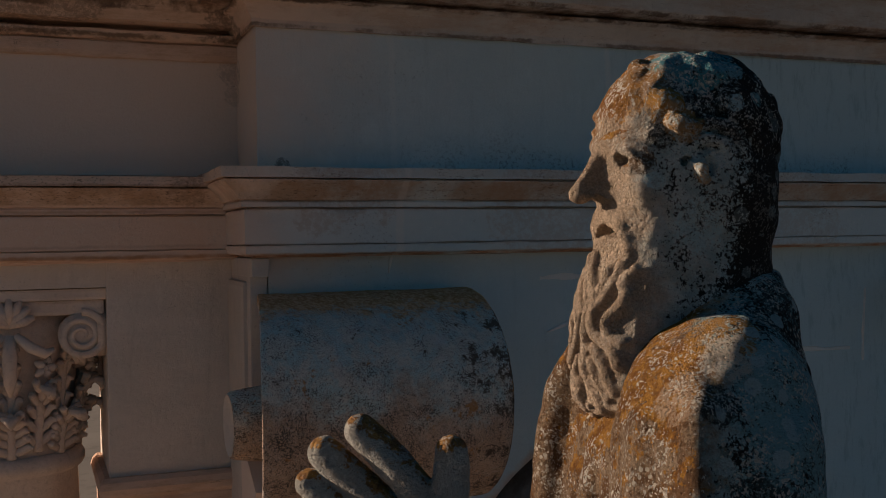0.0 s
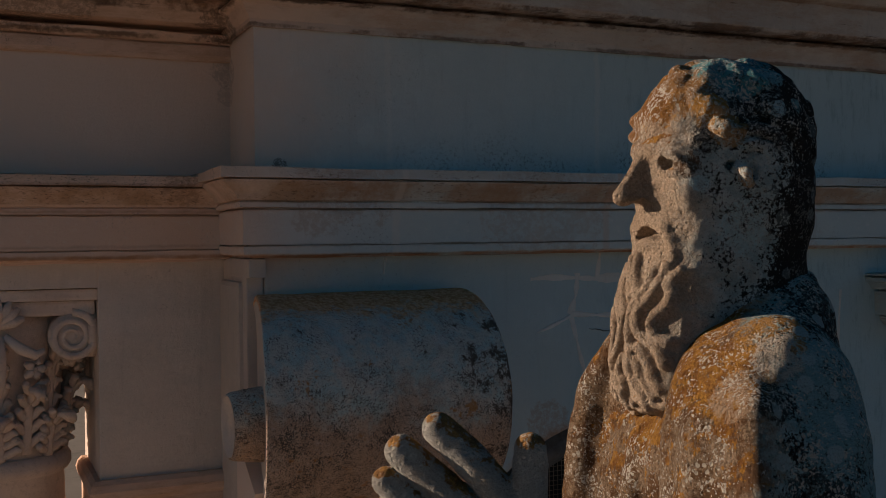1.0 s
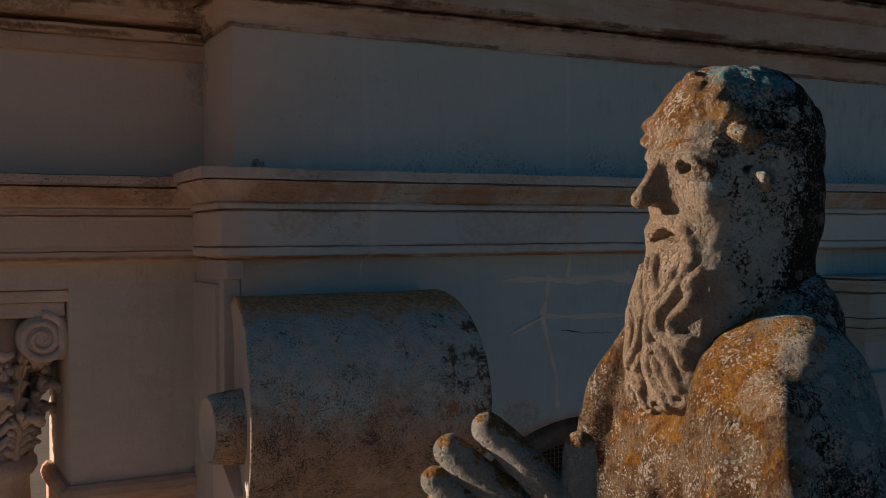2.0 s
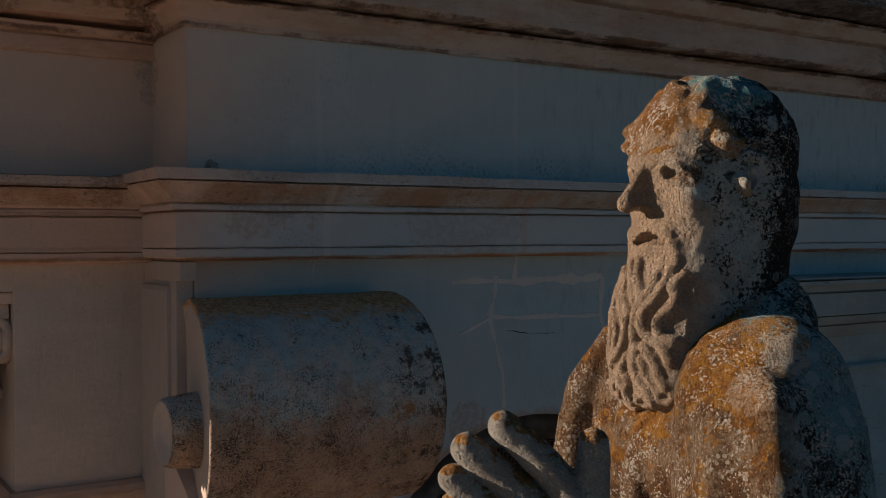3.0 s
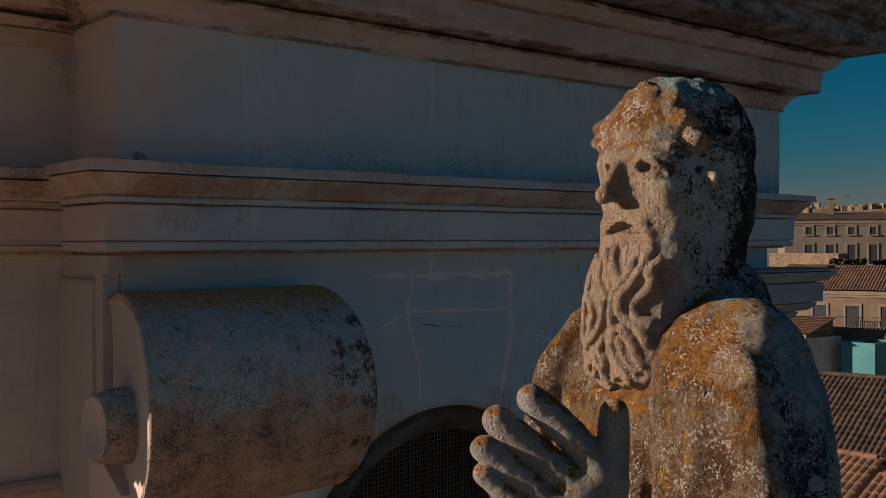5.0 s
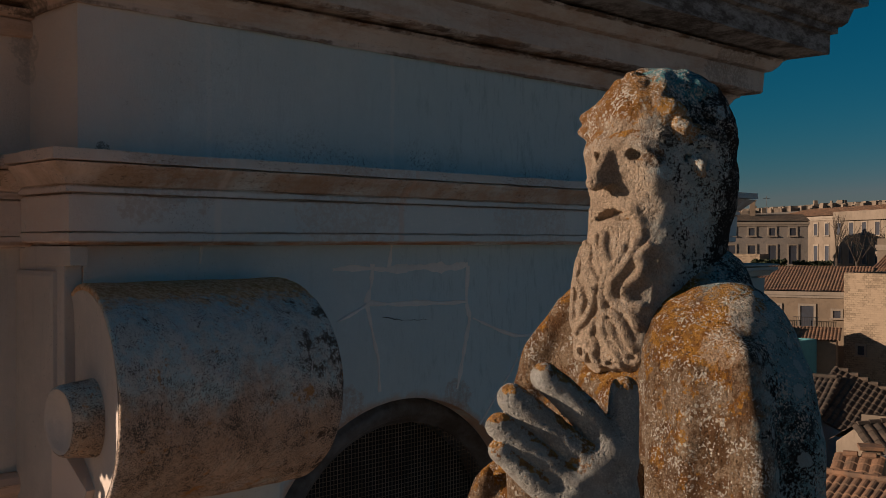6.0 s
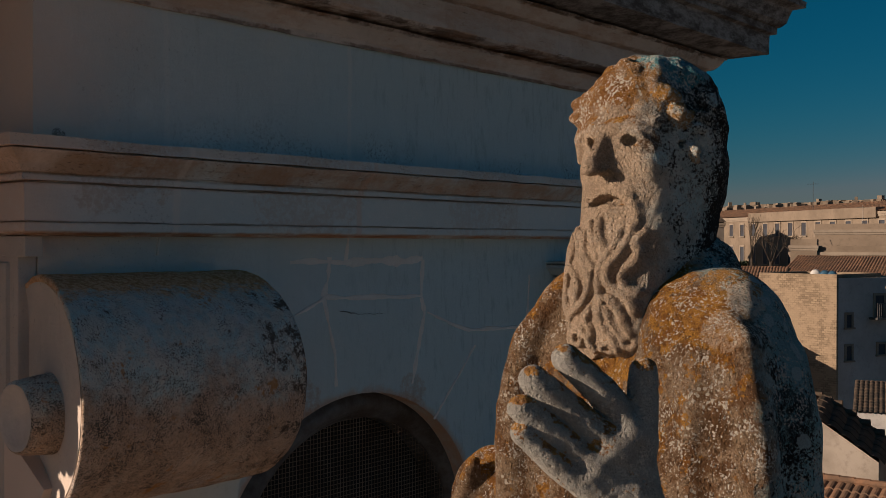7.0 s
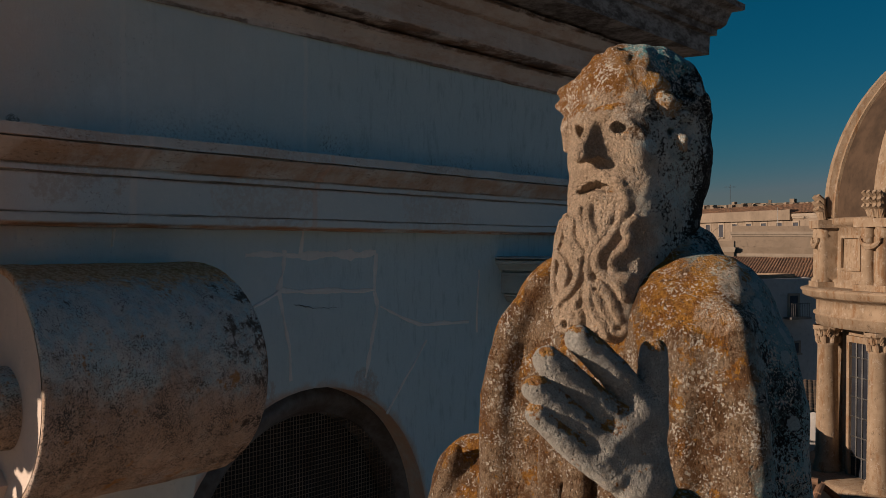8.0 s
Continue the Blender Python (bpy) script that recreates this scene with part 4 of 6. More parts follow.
# palmette and hanging drop between the volutes
for face in (0, 90, 270):
    turn = Matrix.Rotation(radians(face), 4, "Z")
    petals = []
    for k in range(-3, 4):
        a = radians(90 + k * 26)
        tip = Vector((0.085 * math.cos(a), -0.345, 15.745 + 0.085 * math.sin(a)))
        petals.append(tube([(0, -0.335, 15.735), (tip.x * 0.6, -0.352, 15.735 + (tip.z - 15.735) * 0.6), tip], (0.012, 0.019, 0.010), 8))
    for s in (-1, 1):
        petals.append(tube([(s * 0.02, -0.33, 15.70), (s * 0.07, -0.345, 15.655), (s * 0.12, -0.335, 15.63), (s * 0.15, -0.33, 15.645)], (0.014, 0.02, 0.018, 0.010), 8))
    petals.append(tube([(0, -0.33, 15.70), (0, -0.345, 15.62), (0, -0.335, 15.53), (0, -0.32, 15.48)], (0.018, 0.026, 0.022, 0.006), 10))
    v, f = merged(*petals)
    part("palmette", ([turn @ Vector(p) for p in v], f), CARVED, capital, "", True)


# ---- the statue: clay fields carved with soft unions and cuts, skinned into one mesh ----
class Clay:
    """A box of space that holds a distance field; forms are added to it and cut from it with soft joints."""

    def __init__(self, low, high, step):
        self.low, self.step = np.array(low, np.float32), step
        self.axes = [np.arange(a, b, step, dtype=np.float32) for a, b in zip(low, high)]
        self.field = np.full([len(a) for a in self.axes], 0.3, np.float32)

    def shape(self, distance, low, high, soft, cut=False):
        pad, where, grid = soft + 4 * self.step, [], []
        for n in range(3):
            a = max(0, int((low[n] - pad - self.low[n]) / self.step))
            b = min(len(self.axes[n]), int((high[n] + pad - self.low[n]) / self.step) + 2)
            if b <= a:
                return
            where.append(slice(a, b))
            grid.append(self.axes[n][a:b].reshape([-1 if k == n else 1 for k in range(3)]))
        d, old = distance(*grid), self.field[tuple(where)]
        if cut:
            old, d = -old, d
        h = np.maximum(soft - np.abs(old - d), 0) / soft
        mixed = np.minimum(old, d) - h * h * soft * 0.25
        self.field[tuple(where)] = -mixed if cut else mixed

    def ball(self, c, r, soft=0.02, cut=False):
        def distance(x, y, z):
            px, py, pz = (x - c[0]) / r[0], (y - c[1]) / r[1], (z - c[2]) / r[2]
            k0 = np.sqrt(px * px + py * py + pz * pz)
            k1 = np.sqrt((px / r[0]) ** 2 + (py / r[1]) ** 2 + (pz / r[2]) ** 2) + 1e-6
            return (k0 * (k0 - 1) / k1).astype(np.float32)

        self.shape(distance, [a - b for a, b in zip(c, r)], [a + b for a, b in zip(c, r)], soft, cut)

    def rod(self, points, radii, soft=0.012, cut=False):
        pts = [np.array(p, np.float32) for p in points]
        most = max(radii)

        def distance(x, y, z):
            best = None
            for k in range(len(pts) - 1):
                a, b = pts[k], pts[k + 1]
                d = b - a
                t = np.clip(((x - a[0]) * d[0] + (y - a[1]) * d[1] + (z - a[2]) * d[2]) / (d @ d + 1e-9), 0, 1)
                r = radii[k] + (radii[k + 1] - radii[k]) * t
                q = np.sqrt((x - a[0] - d[0] * t) ** 2 + (y - a[1] - d[1] * t) ** 2 + (z - a[2] - d[2] * t) ** 2) - r
                best = q if best is None else np.minimum(best, q)
            return best.astype(np.float32)

        self.shape(distance, np.min(pts, 0) - most, np.max(pts, 0) + most, soft, cut)

    def wedge(self, top, tip, corner, soft=0.008, round_by=0.006):
        """A three-sided pyramid like a nose, mirrored about v = 0: top of the bridge, tip and outer corner of the base."""
        planes = []
        for s in (1, -1):
            a, b, d = np.array(top), np.array(tip), np.array(corner) * (1, s, 1)
            n = np.cross(b - a, d - a)
            n = n / np.linalg.norm(n) * (1 if n[1] * s > 0 else -1)
            planes.append((n, n @ a))
        b, d, e = np.array(tip), np.array(corner), np.array(corner) * (1, -1, 1)
        n = np.cross(d - b, e - b)
        n = n / np.linalg.norm(n) * (-1 if n[2] > 0 else 1)
        planes += [(n, n @ b), (np.array((-1.0, 0, 0)), -0.07)]

        def distance(x, y, z):
            return (np.maximum.reduce([n[0] * x + n[1] * y + n[2] * z - k + round_by for n, k in planes]) - round_by * 0.2).astype(np.float32)

        self.shape(distance, (0.07, -corner[1], min(tip[2], corner[2])), (tip[0], corner[1], top[2]), soft)

    def weather(self, size, depth, seed, above=-9.0):
        """Uneven wear of the surface: lattice noise of that size added to the field near the surface."""
        lattice = np.random.default_rng(seed).random((32, 32, 32), dtype=np.float32) - 0.5
        near = np.nonzero((np.abs(self.field) < depth + 3 * self.step) & (self.axes[2] > above))
        total = np.zeros(len(near[0]), np.float32)
        p = [self.axes[n][near[n]] / size + 7.3 * n + 40 for n in range(3)]
        i = [np.floor(q).astype(int) for q in p]
        f = [q - j for q, j in zip(p, i)]
        f = [q * q * (3 - 2 * q) for q in f]
        for a in (0, 1):
            for b in (0, 1):
                for c in (0, 1):
                    w = (f[0] if a else 1 - f[0]) * (f[1] if b else 1 - f[1]) * (f[2] if c else 1 - f[2])
                    total += w * lattice[(i[0] + a) % 32, (i[1] + b) % 32, (i[2] + c) % 32]
        self.field[near] += 2 * depth * total

    def soften(self, above, times):
        """Wears the forms over that height smooth."""
        k = int((above - self.low[2]) / self.step)
        for _ in range(times):
            f = self.field[:, :, k:]
            g = f.copy()
            g[1:-1, 1:-1, 1:-1] = (2 * f[1:-1, 1:-1, 1:-1] + f[2:, 1:-1, 1:-1] + f[:-2, 1:-1, 1:-1] + f[1:-1, 2:, 1:-1] + f[1:-1, :-2, 1:-1] + f[1:-1, 1:-1, 2:] + f[1:-1, 1:-1, :-2]) / 8
            self.field[:, :, k:] = g

    def skin(self):
        """The surface where the field is zero, as points and four-cornered faces (surface nets)."""
        v, s = self.field, self.field < 0
        count = sum(s[a : a + s.shape[0] - 1, b : b + s.shape[1] - 1, c : c + s.shape[2] - 1].astype(np.int8) for a in (0, 1) for b in (0, 1) for c in (0, 1))
        i, j, k = np.nonzero((count > 0) & (count < 8))
        index = np.full(count.shape, -1, np.int64)
        index[i, j, k] = np.arange(len(i))
        total, hits = np.zeros((len(i), 3), np.float32), np.zeros(len(i), np.float32)
        for axis in range(3):
            others = [n for n in range(3) if n != axis]
            for a in (0, 1):
                for b in (0, 1):
                    o = [0, 0, 0]
                    o[others[0]], o[others[1]] = a, b
                    e = list(o)
                    e[axis] = 1
                    f0, f1 = v[i + o[0], j + o[1], k + o[2]], v[i + e[0], j + e[1], k + e[2]]
                    cross = (f0 < 0) != (f1 < 0)
                    t = np.where(cross, f0 / np.where(cross, f0 - f1, 1), 0)
                    p = np.tile(np.array(o, np.float32), (len(i), 1))
                    p[:, axis] = t
                    total += p * cross[:, None]
                    hits += cross
        points = (np.stack([i, j, k], 1) + total / np.maximum(hits, 1)[:, None]) * self.step + self.low
        quads = []
        for axis in range(3):
            u, w = [n for n in range(3) if n != axis]
            a = np.take(s, range(s.shape[axis] - 1), axis)
            b = np.take(s, range(1, s.shape[axis]), axis)
            e = np.nonzero(a != b)
            keep = (e[u] > 0) & (e[w] > 0) & (e[u] < s.shape[u] - 1) & (e[w] < s.shape[w] - 1)
            e = [q[keep] for q in e]
            flip = a[tuple(e)] ^ (axis == 1)
            c = []
            for du, dw in ((1, 1), (0, 1), (0, 0), (1, 0)):
                q = [None] * 3
                q[axis], q[u], q[w] = e[axis], e[u] - du, e[w] - dw
                c.append(index[tuple(q)])
            q = np.stack(c, 1)
            q[~flip] = q[~flip][:, ::-1]
            quads.append(q)
        return points, np.concatenate(quads)


def carve_head():
    c = Clay((-0.25, -0.22, -0.46), (0.25, 0.22, 0.30), 0.0030)
    # skull, jaw and the neck, which narrows under the hair
    c.ball((-0.014, 0, 0.112), (0.134, 0.116, 0.138), 0.03)
    c.ball((0.042, 0, 0.108), (0.086, 0.104, 0.092), 0.04)
    c.ball((0.058, 0, 0.136), (0.066, 0.088, 0.060), 0.03)
    c.ball((-0.046, 0, 0.016), (0.122, 0.140, 0.118), 0.05)
    c.ball((-0.062, 0, 0.040), (0.110, 0.128, 0.090), 0.04)
    c.ball((0.048, 0, -0.005), (0.084, 0.102, 0.13), 0.05)
    c.rod([(-0.020, 0, 0.0), (-0.034, 0, -0.16), (-0.045, 0, -0.38)], (0.118, 0.116, 0.142), 0.05)
    c.rod([(-0.068, 0, -0.06), (-0.082, 0, -0.20), (-0.118, 0, -0.34)], (0.100, 0.096, 0.130), 0.05)
    for side in (-1, 1):  # thick hair at the nape
        c.rod([(-0.075, side * 0.068, 0.010), (-0.084, side * 0.062, -0.04), (-0.078, side * 0.058, -0.10)], (0.068, 0.067, 0.050), 0.03)
    c.ball((0.050, 0, -0.13), (0.086, 0.112, 0.15), 0.05)
    c.ball((0.088, -0.006, -0.25), (0.086, 0.112, 0.140), 0.05)
    c.ball((0.108, 0.0, -0.325), (0.068, 0.106, 0.066), 0.04)
    # brow and the folds of the forehead
    c.rod([(0.088, -0.086, 0.062), (0.112, -0.064, 0.082), (0.131, -0.026, 0.088), (0.134, 0, 0.078), (0.131, 0.026, 0.088), (0.112, 0.064, 0.082), (0.088, 0.086, 0.062)], (0.014, 0.016, 0.016, 0.012, 0.016, 0.016, 0.014), 0.012)
    for k, (w, reach) in enumerate(((0.106, 0.090), (0.120, 0.092), (0.135, 0.088), (0.150, 0.076), (0.164, 0.060))):
        c.rod([(0.131 - 5.4 * v * v - (w - 0.106) * 0.42, v, w + 0.004 * math.cos(v * 60 + 2 * k) - 1.3 * v * v) for v in np.linspace(-reach, reach, 15)], [0.0066 + 0.0012 * math.sin(3 * k + i) for i in range(15)], 0.0025)
    # eyes: deep hollows under the brow, lids round a drilled ball, and the ledge of the cheekbone
    for s in (-1.02, 1.22):
        c.ball((0.142, s * 0.050, 0.058), (0.040, 0.032, 0.020), 0.008, True)
        c.ball((0.116, s * 0.078, 0.052), (0.030, 0.026, 0.013), 0.010, True)
        c.ball((0.092, s * 0.052, 0.055), (0.026, 0.028, 0.022), 0.006)
        c.rod([(0.124, s * 0.024, 0.062), (0.128, s * 0.042, 0.075), (0.118, s * 0.060, 0.070), (0.100, s * 0.074, 0.050)], (0.007, 0.0085, 0.0085, 0.007), 0.005)
        c.rod([(0.122, s * 0.026, 0.046), (0.123, s * 0.046, 0.038), (0.114, s * 0.062, 0.038), (0.096, s * 0.076, 0.040)], (0.007, 0.0090, 0.0090, 0.008), 0.005)
        c.rod([(0.110, s * 0.044, 0.022), (0.102, s * 0.060, 0.024), (0.084, s * 0.076, 0.030)], (0.010, 0.012, 0.011), 0.012)
        c.ball((0.084, s * 0.064, 0.002), (0.034, 0.030, 0.032), 0.018)
        c.ball((0.118, s * 0.043, 0.057), (0.050, 0.0150, 0.0120), 0.003, True)
    # long broad nose with flat flanks and a blunt tip
    c.wedge((0.130, 0, 0.100), (0.194, 0, -0.004), (0.098, 0.071, -0.014), 0.010, 0.001)
    c.rod([(0.134, 0, 0.080), (0.156, 0, 0.045), (0.182, 0, 0.004)], (0.010, 0.011, 0.012), 0.010)
    c.ball((0.178, 0, -0.001), (0.017, 0.019, 0.013), 0.010)
    for s in (-1, 1):
        c.ball((0.148, s * 0.022, -0.012), (0.016, 0.0095, 0.0090), 0.002, True)

    # beard: snaking locks flowing down from the lip, with a scalloped lower edge
    def front(v, w):
        return np.interp(w, (-0.40, -0.36, -0.30, -0.20, -0.12, -0.05), (0.159, 0.182, 0.188, 0.180, 0.153, 0.134)) - 4.4 * (v + 0.006) ** 2

    strands = []

    def lock(v, w, size=0.0105):
        """One lock of the beard through a few turning points (v across, w up), smoothed."""
        at, fine = np.linspace(0, 1, len(v)), np.linspace(0, 1, 9 * len(v))
        sv, sw = np.interp(fine, at, v), np.interp(fine, at, w)
        for _ in range(9):
            sv[1:-1], sw[1:-1] = (sv[:-2] + 2 * sv[1:-1] + sv[2:]) / 4, (sw[:-2] + 2 * sw[1:-1] + sw[2:]) / 4
        strands.append((sv, sw, size))

    lock((0.097, 0.094, 0.090), (-0.072, -0.087, -0.100), 0.0100)
    lock((0.106, 0.094, 0.078, 0.088, 0.087, 0.072, 0.066, 0.073, 0.092), (-0.102, -0.127, -0.148, -0.173, -0.191, -0.204, -0.223, -0.243, -0.251), 0.0110)
    lock((0.063, 0.070, 0.069, 0.063, 0.051, 0.038, 0.036, 0.046, 0.067, 0.082, 0.090), (-0.081, -0.110, -0.135, -0.156, -0.179, -0.199, -0.223, -0.242, -0.253, -0.267, -0.290), 0.0110)
    lock((0.048, 0.045, 0.030, 0.022, 0.020, 0.024, 0.019, 0.024), (-0.128, -0.154, -0.174, -0.197, -0.237, -0.260, -0.285, -0.311), 0.0100)
    lock((-0.005, -0.002, 0.014, 0.030), (-0.100, -0.127, -0.156, -0.176))
    lock((-0.029, -0.022, -0.004, 0.010), (-0.108, -0.133, -0.159, -0.178), 0.0092)
    lock((-0.045, -0.036, -0.018, 0.004), (-0.130, -0.166, -0.188, -0.204), 0.0092)
    lock((-0.060, -0.050, -0.018, 0.000, -0.003, -0.016, -0.038, -0.063), (-0.134, -0.172, -0.195, -0.220, -0.249, -0.273, -0.291, -0.299), 0.0105)
    lock((-0.074, -0.043, -0.033, -0.046), (-0.208, -0.224, -0.248, -0.281), 0.0098)
    lock((-0.099, -0.093, -0.085, -0.094, -0.087, -0.062), (-0.137, -0.180, -0.216, -0.252, -0.285, -0.307), 0.0110)
    lock((-0.080, -0.074, -0.082), (-0.110, -0.150, -0.190), 0.0100)
    lock((0.029, 0.025, 0.038, 0.055, 0.058), (-0.264, -0.300, -0.328, -0.348, -0.371), 0.0105)
    lock((0.044, 0.066, 0.076, 0.082), (-0.263, -0.291, -0.316, -0.338), 0.0105)
    lock((0.040, 0.049, 0.064), (-0.284, -0.314, -0.341), 0.0090)
    lock((0.003, -0.010, 0.006, -0.006, 0.008), (-0.285, -0.312, -0.332, -0.352, -0.374), 0.0098)
    lock((-0.072, -0.062, -0.070, -0.060), (-0.312, -0.332, -0.356, -0.380), 0.0098)
    for v, w, r in ((-0.040, -0.348, 0.0155), (-0.008, -0.330, 0.0125), (0.036, -0.366, 0.0115), (0.078, -0.352, 0.0120)):
        turn = np.linspace(0, 2 * math.pi, 22)
        strands.append((v + r * np.cos(turn), w + r * np.sin(turn), 0.0085))

    def relief(y, z):
        """Rounded ridges along the locks with deep grooves between them."""
        best = np.zeros(np.broadcast(y, z).shape, np.float32)
        for sv, sw, size in strands:
            d2 = np.full(best.shape, 1.0, np.float32)
            for p, q in zip(sv, sw):
                d2 = np.minimum(d2, (y - p) ** 2 + (z - q) ** 2)
            best = np.maximum(best, 1.62 * size * np.sqrt(np.maximum(0, 1 - d2 / (1.02 * size) ** 2)))
        return best

    def beard(x, y, z):
        low = -0.384 + 0.010 * np.sin(70 * y) + 1.8 * y * y
        d = np.maximum((x - front(y, z) + 0.0085 - relief(y, z)) * 0.6, 0.02 - x)
        for limit in (z + 0.090 + 0.35 * np.abs(y), (low - z) * 0.8, np.abs(y + 0.004) - 0.114 - 0.03 * z):
            d = np.maximum(d, limit)
        return d.astype(np.float32)

    c.shape(beard, (0.02, -0.13, -0.40), (0.21, 0.13, -0.07), 0.004)
    c.ball((0.180, -0.040, -0.350), (0.034, 0.0080, 0.0085), 0.003, True)
    c.ball((0.180, 0.000, -0.130), (0.036, 0.004, 0.004), 0.003, True)
    # moustache over the beard, then the mouth: open, arched and turned down
    for s in (-1, 1):
        c.rod([(0.130, s * 0.006, -0.034), (0.128, s * 0.030, -0.040), (0.124, s * 0.054, -0.056), (0.116, s * 0.066, -0.084), (0.120, s * 0.068, -0.112)], (0.012, 0.0135, 0.0135, 0.012, 0.008), 0.010)
        c.rod([(0.080, s * 0.094, -0.060), (0.094, s * 0.088, -0.094)], (0.011, 0.009), 0.005)
    c.rod([(0.122, -0.030, -0.096), (0.136, -0.010, -0.088), (0.136, 0.014, -0.088), (0.122, 0.036, -0.094)], (0.010, 0.0125, 0.0125, 0.010), 0.006)
    for v, w, h in ((-0.034, -0.073, 0.006), (-0.020, -0.067, 0.0090), (-0.004, -0.062, 0.0105), (0.012, -0.062, 0.0105), (0.026, -0.066, 0.0090), (0.040, -0.071, 0.006)):
        c.ball((0.140, v, w), (0.036, 0.013, h), 0.003, True)
    # ears: a worn shell round a drilled hollow, and the proud front flap that catches the sun
    for s in (-1.0, 1.0):
        c.rod([(0.026, s * 0.118, 0.074), (0.004, s * 0.134, 0.088), (-0.024, s * 0.138, 0.080), (-0.036, s * 0.136, 0.050), (-0.030, s * 0.132, 0.014), (-0.010, s * 0.126, -0.012), (0.008, s * 0.120, -0.022)], (0.008, 0.010, 0.011, 0.011, 0.011, 0.012, 0.012), 0.008)
        c.rod([(-0.002, s * 0.134, 0.062), (-0.014, s * 0.136, 0.040), (-0.006, s * 0.132, 0.012)], (0.007, 0.008, 0.007), 0.005)
        c.ball((0.034, s * 0.118, 0.050), (0.012, 0.016, 0.010), 0.004, True)
        c.ball((0.000, s * 0.140, 0.040), (0.010, 0.012, 0.018), 0.006, True)
        c.rod([(0.028, s * 0.126, 0.046), (0.018, s * 0.141, 0.036), (0.010, s * 0.138, 0.014)], (0.007, 0.0115, 0.005), 0.004)

    # hair: wavy locks combed from the crown, forward to the brow and back over the ears to the nape
    def comb(a0, drift, lat0, lat1, size, seed, out=1.0, soft=0.0035, n=16):
        pts, radii = [], []
        for i in range(n):
            t = i / (n - 1)
            lat = radians(lat0 + (lat1 - lat0) * t)
            a = radians(a0 + drift * t) + 0.10 * math.sin(t * 9 + seed * 2.1) / max(0.35, math.cos(lat))
            r = out * (1.0 + 0.022 * math.sin(t * 12 + seed * 2.7))
            nape = max(0.0, -math.sin(lat))
            pts.append((-0.030 + 0.140 * r * math.cos(lat) * math.cos(a) + 0.022 * nape, 0.126 * r * math.cos(lat) * math.sin(a), 0.100 + 0.142 * r * math.sin(lat) - 0.02 * nape))
            radii.append(size * (0.75 + 0.35 * math.sin(math.pi * (0.15 + 0.8 * t))))
        c.rod(pts, radii, soft)

    for s in (-1, 1):
        for k in range(7):
            comb(s * (100 + 12.4 * k), s * (12 - 2 * k), 72, -58, 0.0185, k + 10 * s)
        for k in range(3):
            comb(s * (58 + 15 * k), s * (62 - 10 * k), 62, 16 - 18 * k, 0.0170, k + 31 * s)
        comb(s * 92, s * 34, 20, -46, 0.0165, 3 * s, 1.03)
        comb(s * 108, s * 26, 10, -54, 0.0175, 5 * s, 1.10)
    c.rod([(0.070, -0.116, 0.100), (0.080, -0.114, 0.070), (0.070, -0.118, 0.030)], (0.012, 0.013, 0.012), 0.008)
    for k, a0 in enumerate((-52, -28, -4, 20, 44)):
        comb(a0, 9 * math.sin(k * 2.2), 78, 42, 0.0160, k + 50, 0.98)
    # short worn curls along the hairline: bent ridges that run into one another
    rng = np.random.default_rng(21)
    for u, v, w, r in ((0.086, 0.050, 0.178, 0.0130), (0.084, 0.014, 0.194, 0.0140), (0.086, -0.020, 0.190, 0.0130), (0.082, -0.054, 0.174, 0.0140), (0.078, -0.084, 0.148, 0.0140), (0.080, -0.100, 0.118, 0.0150), (0.074, -0.110, 0.084, 0.0140),
                       (0.068, 0.036, 0.210, 0.0135), (0.062, -0.004, 0.224, 0.0140), (0.062, -0.042, 0.212, 0.0140), (0.056, -0.078, 0.192, 0.0140), (0.050, 0.070, 0.200, 0.0140), (0.030, 0.044, 0.222, 0.0140),
                       (0.034, -0.022, 0.232, 0.0130), (0.068, 0.078, 0.174, 0.0130), (0.044, -0.100, 0.156, 0.0140)):
        d = rng.normal(0, 1, (2, 3)) * (0.008, 0.015, 0.006)
        c.rod([np.array((u, v, w)) - d[0], (u + 0.003, v, w + 0.002), np.array((u, v, w)) + d[1]], (r * 0.9, r * 1.05, r * 0.85), 0.014)
    # the two large curls over the temple, and the roll of hair above the ear
    for s in (-1, 1):
        c.rod([(0.024, s * 0.118, 0.108), (-0.006, s * 0.128, 0.114), (-0.040, s * 0.134, 0.104), (-0.062, s * 0.136, 0.060)], (0.010, 0.013, 0.015, 0.014), 0.006)
    c.soften(0.145, 26)
    # the long waves that stand out over the sides and back of the head
    for s in (-1, 1):
        for k in range(6):
            comb(s * (98 + 15 * k), s * (14 - 2 * k), 24, -56, 0.0130, k + 70 * s, 1.075, 0.0025, 22)
    for s in (-1, 1):
        c.rod([(0.058, s * 0.112, 0.118), (0.044, s * 0.122, 0.112), (0.026, s * 0.126, 0.106)], (0.012, 0.016, 0.012), 0.006)
        c.rod([(0.084, s * 0.090, 0.162), (0.068, s * 0.104, 0.154), (0.050, s * 0.112, 0.146)], (0.014, 0.018, 0.014), 0.006)
    for u, v, w, r in ((0.092, -0.104, 0.150, 0.016), (0.090, -0.112, 0.118, 0.017), (0.086, 0.030, 0.196, 0.011), (0.066, 0.000, 0.226, 0.012), (0.048, 0.058, 0.216, 0.012), (0.080, -0.044, 0.190, 0.012)):
        c.ball((u, v, w), (r, r * 1.5, r * 0.8), 0.012)
    c.weather(0.040, 0.0024, 8, 0.08)
    c.weather(0.022, 0.0024, 9, 0.10)
    c.weather(0.030, 0.0012, 1)
    c.weather(0.010, 0.0008, 2)
    c.weather(0.0065, 0.0005, 12)
    return c.skin()


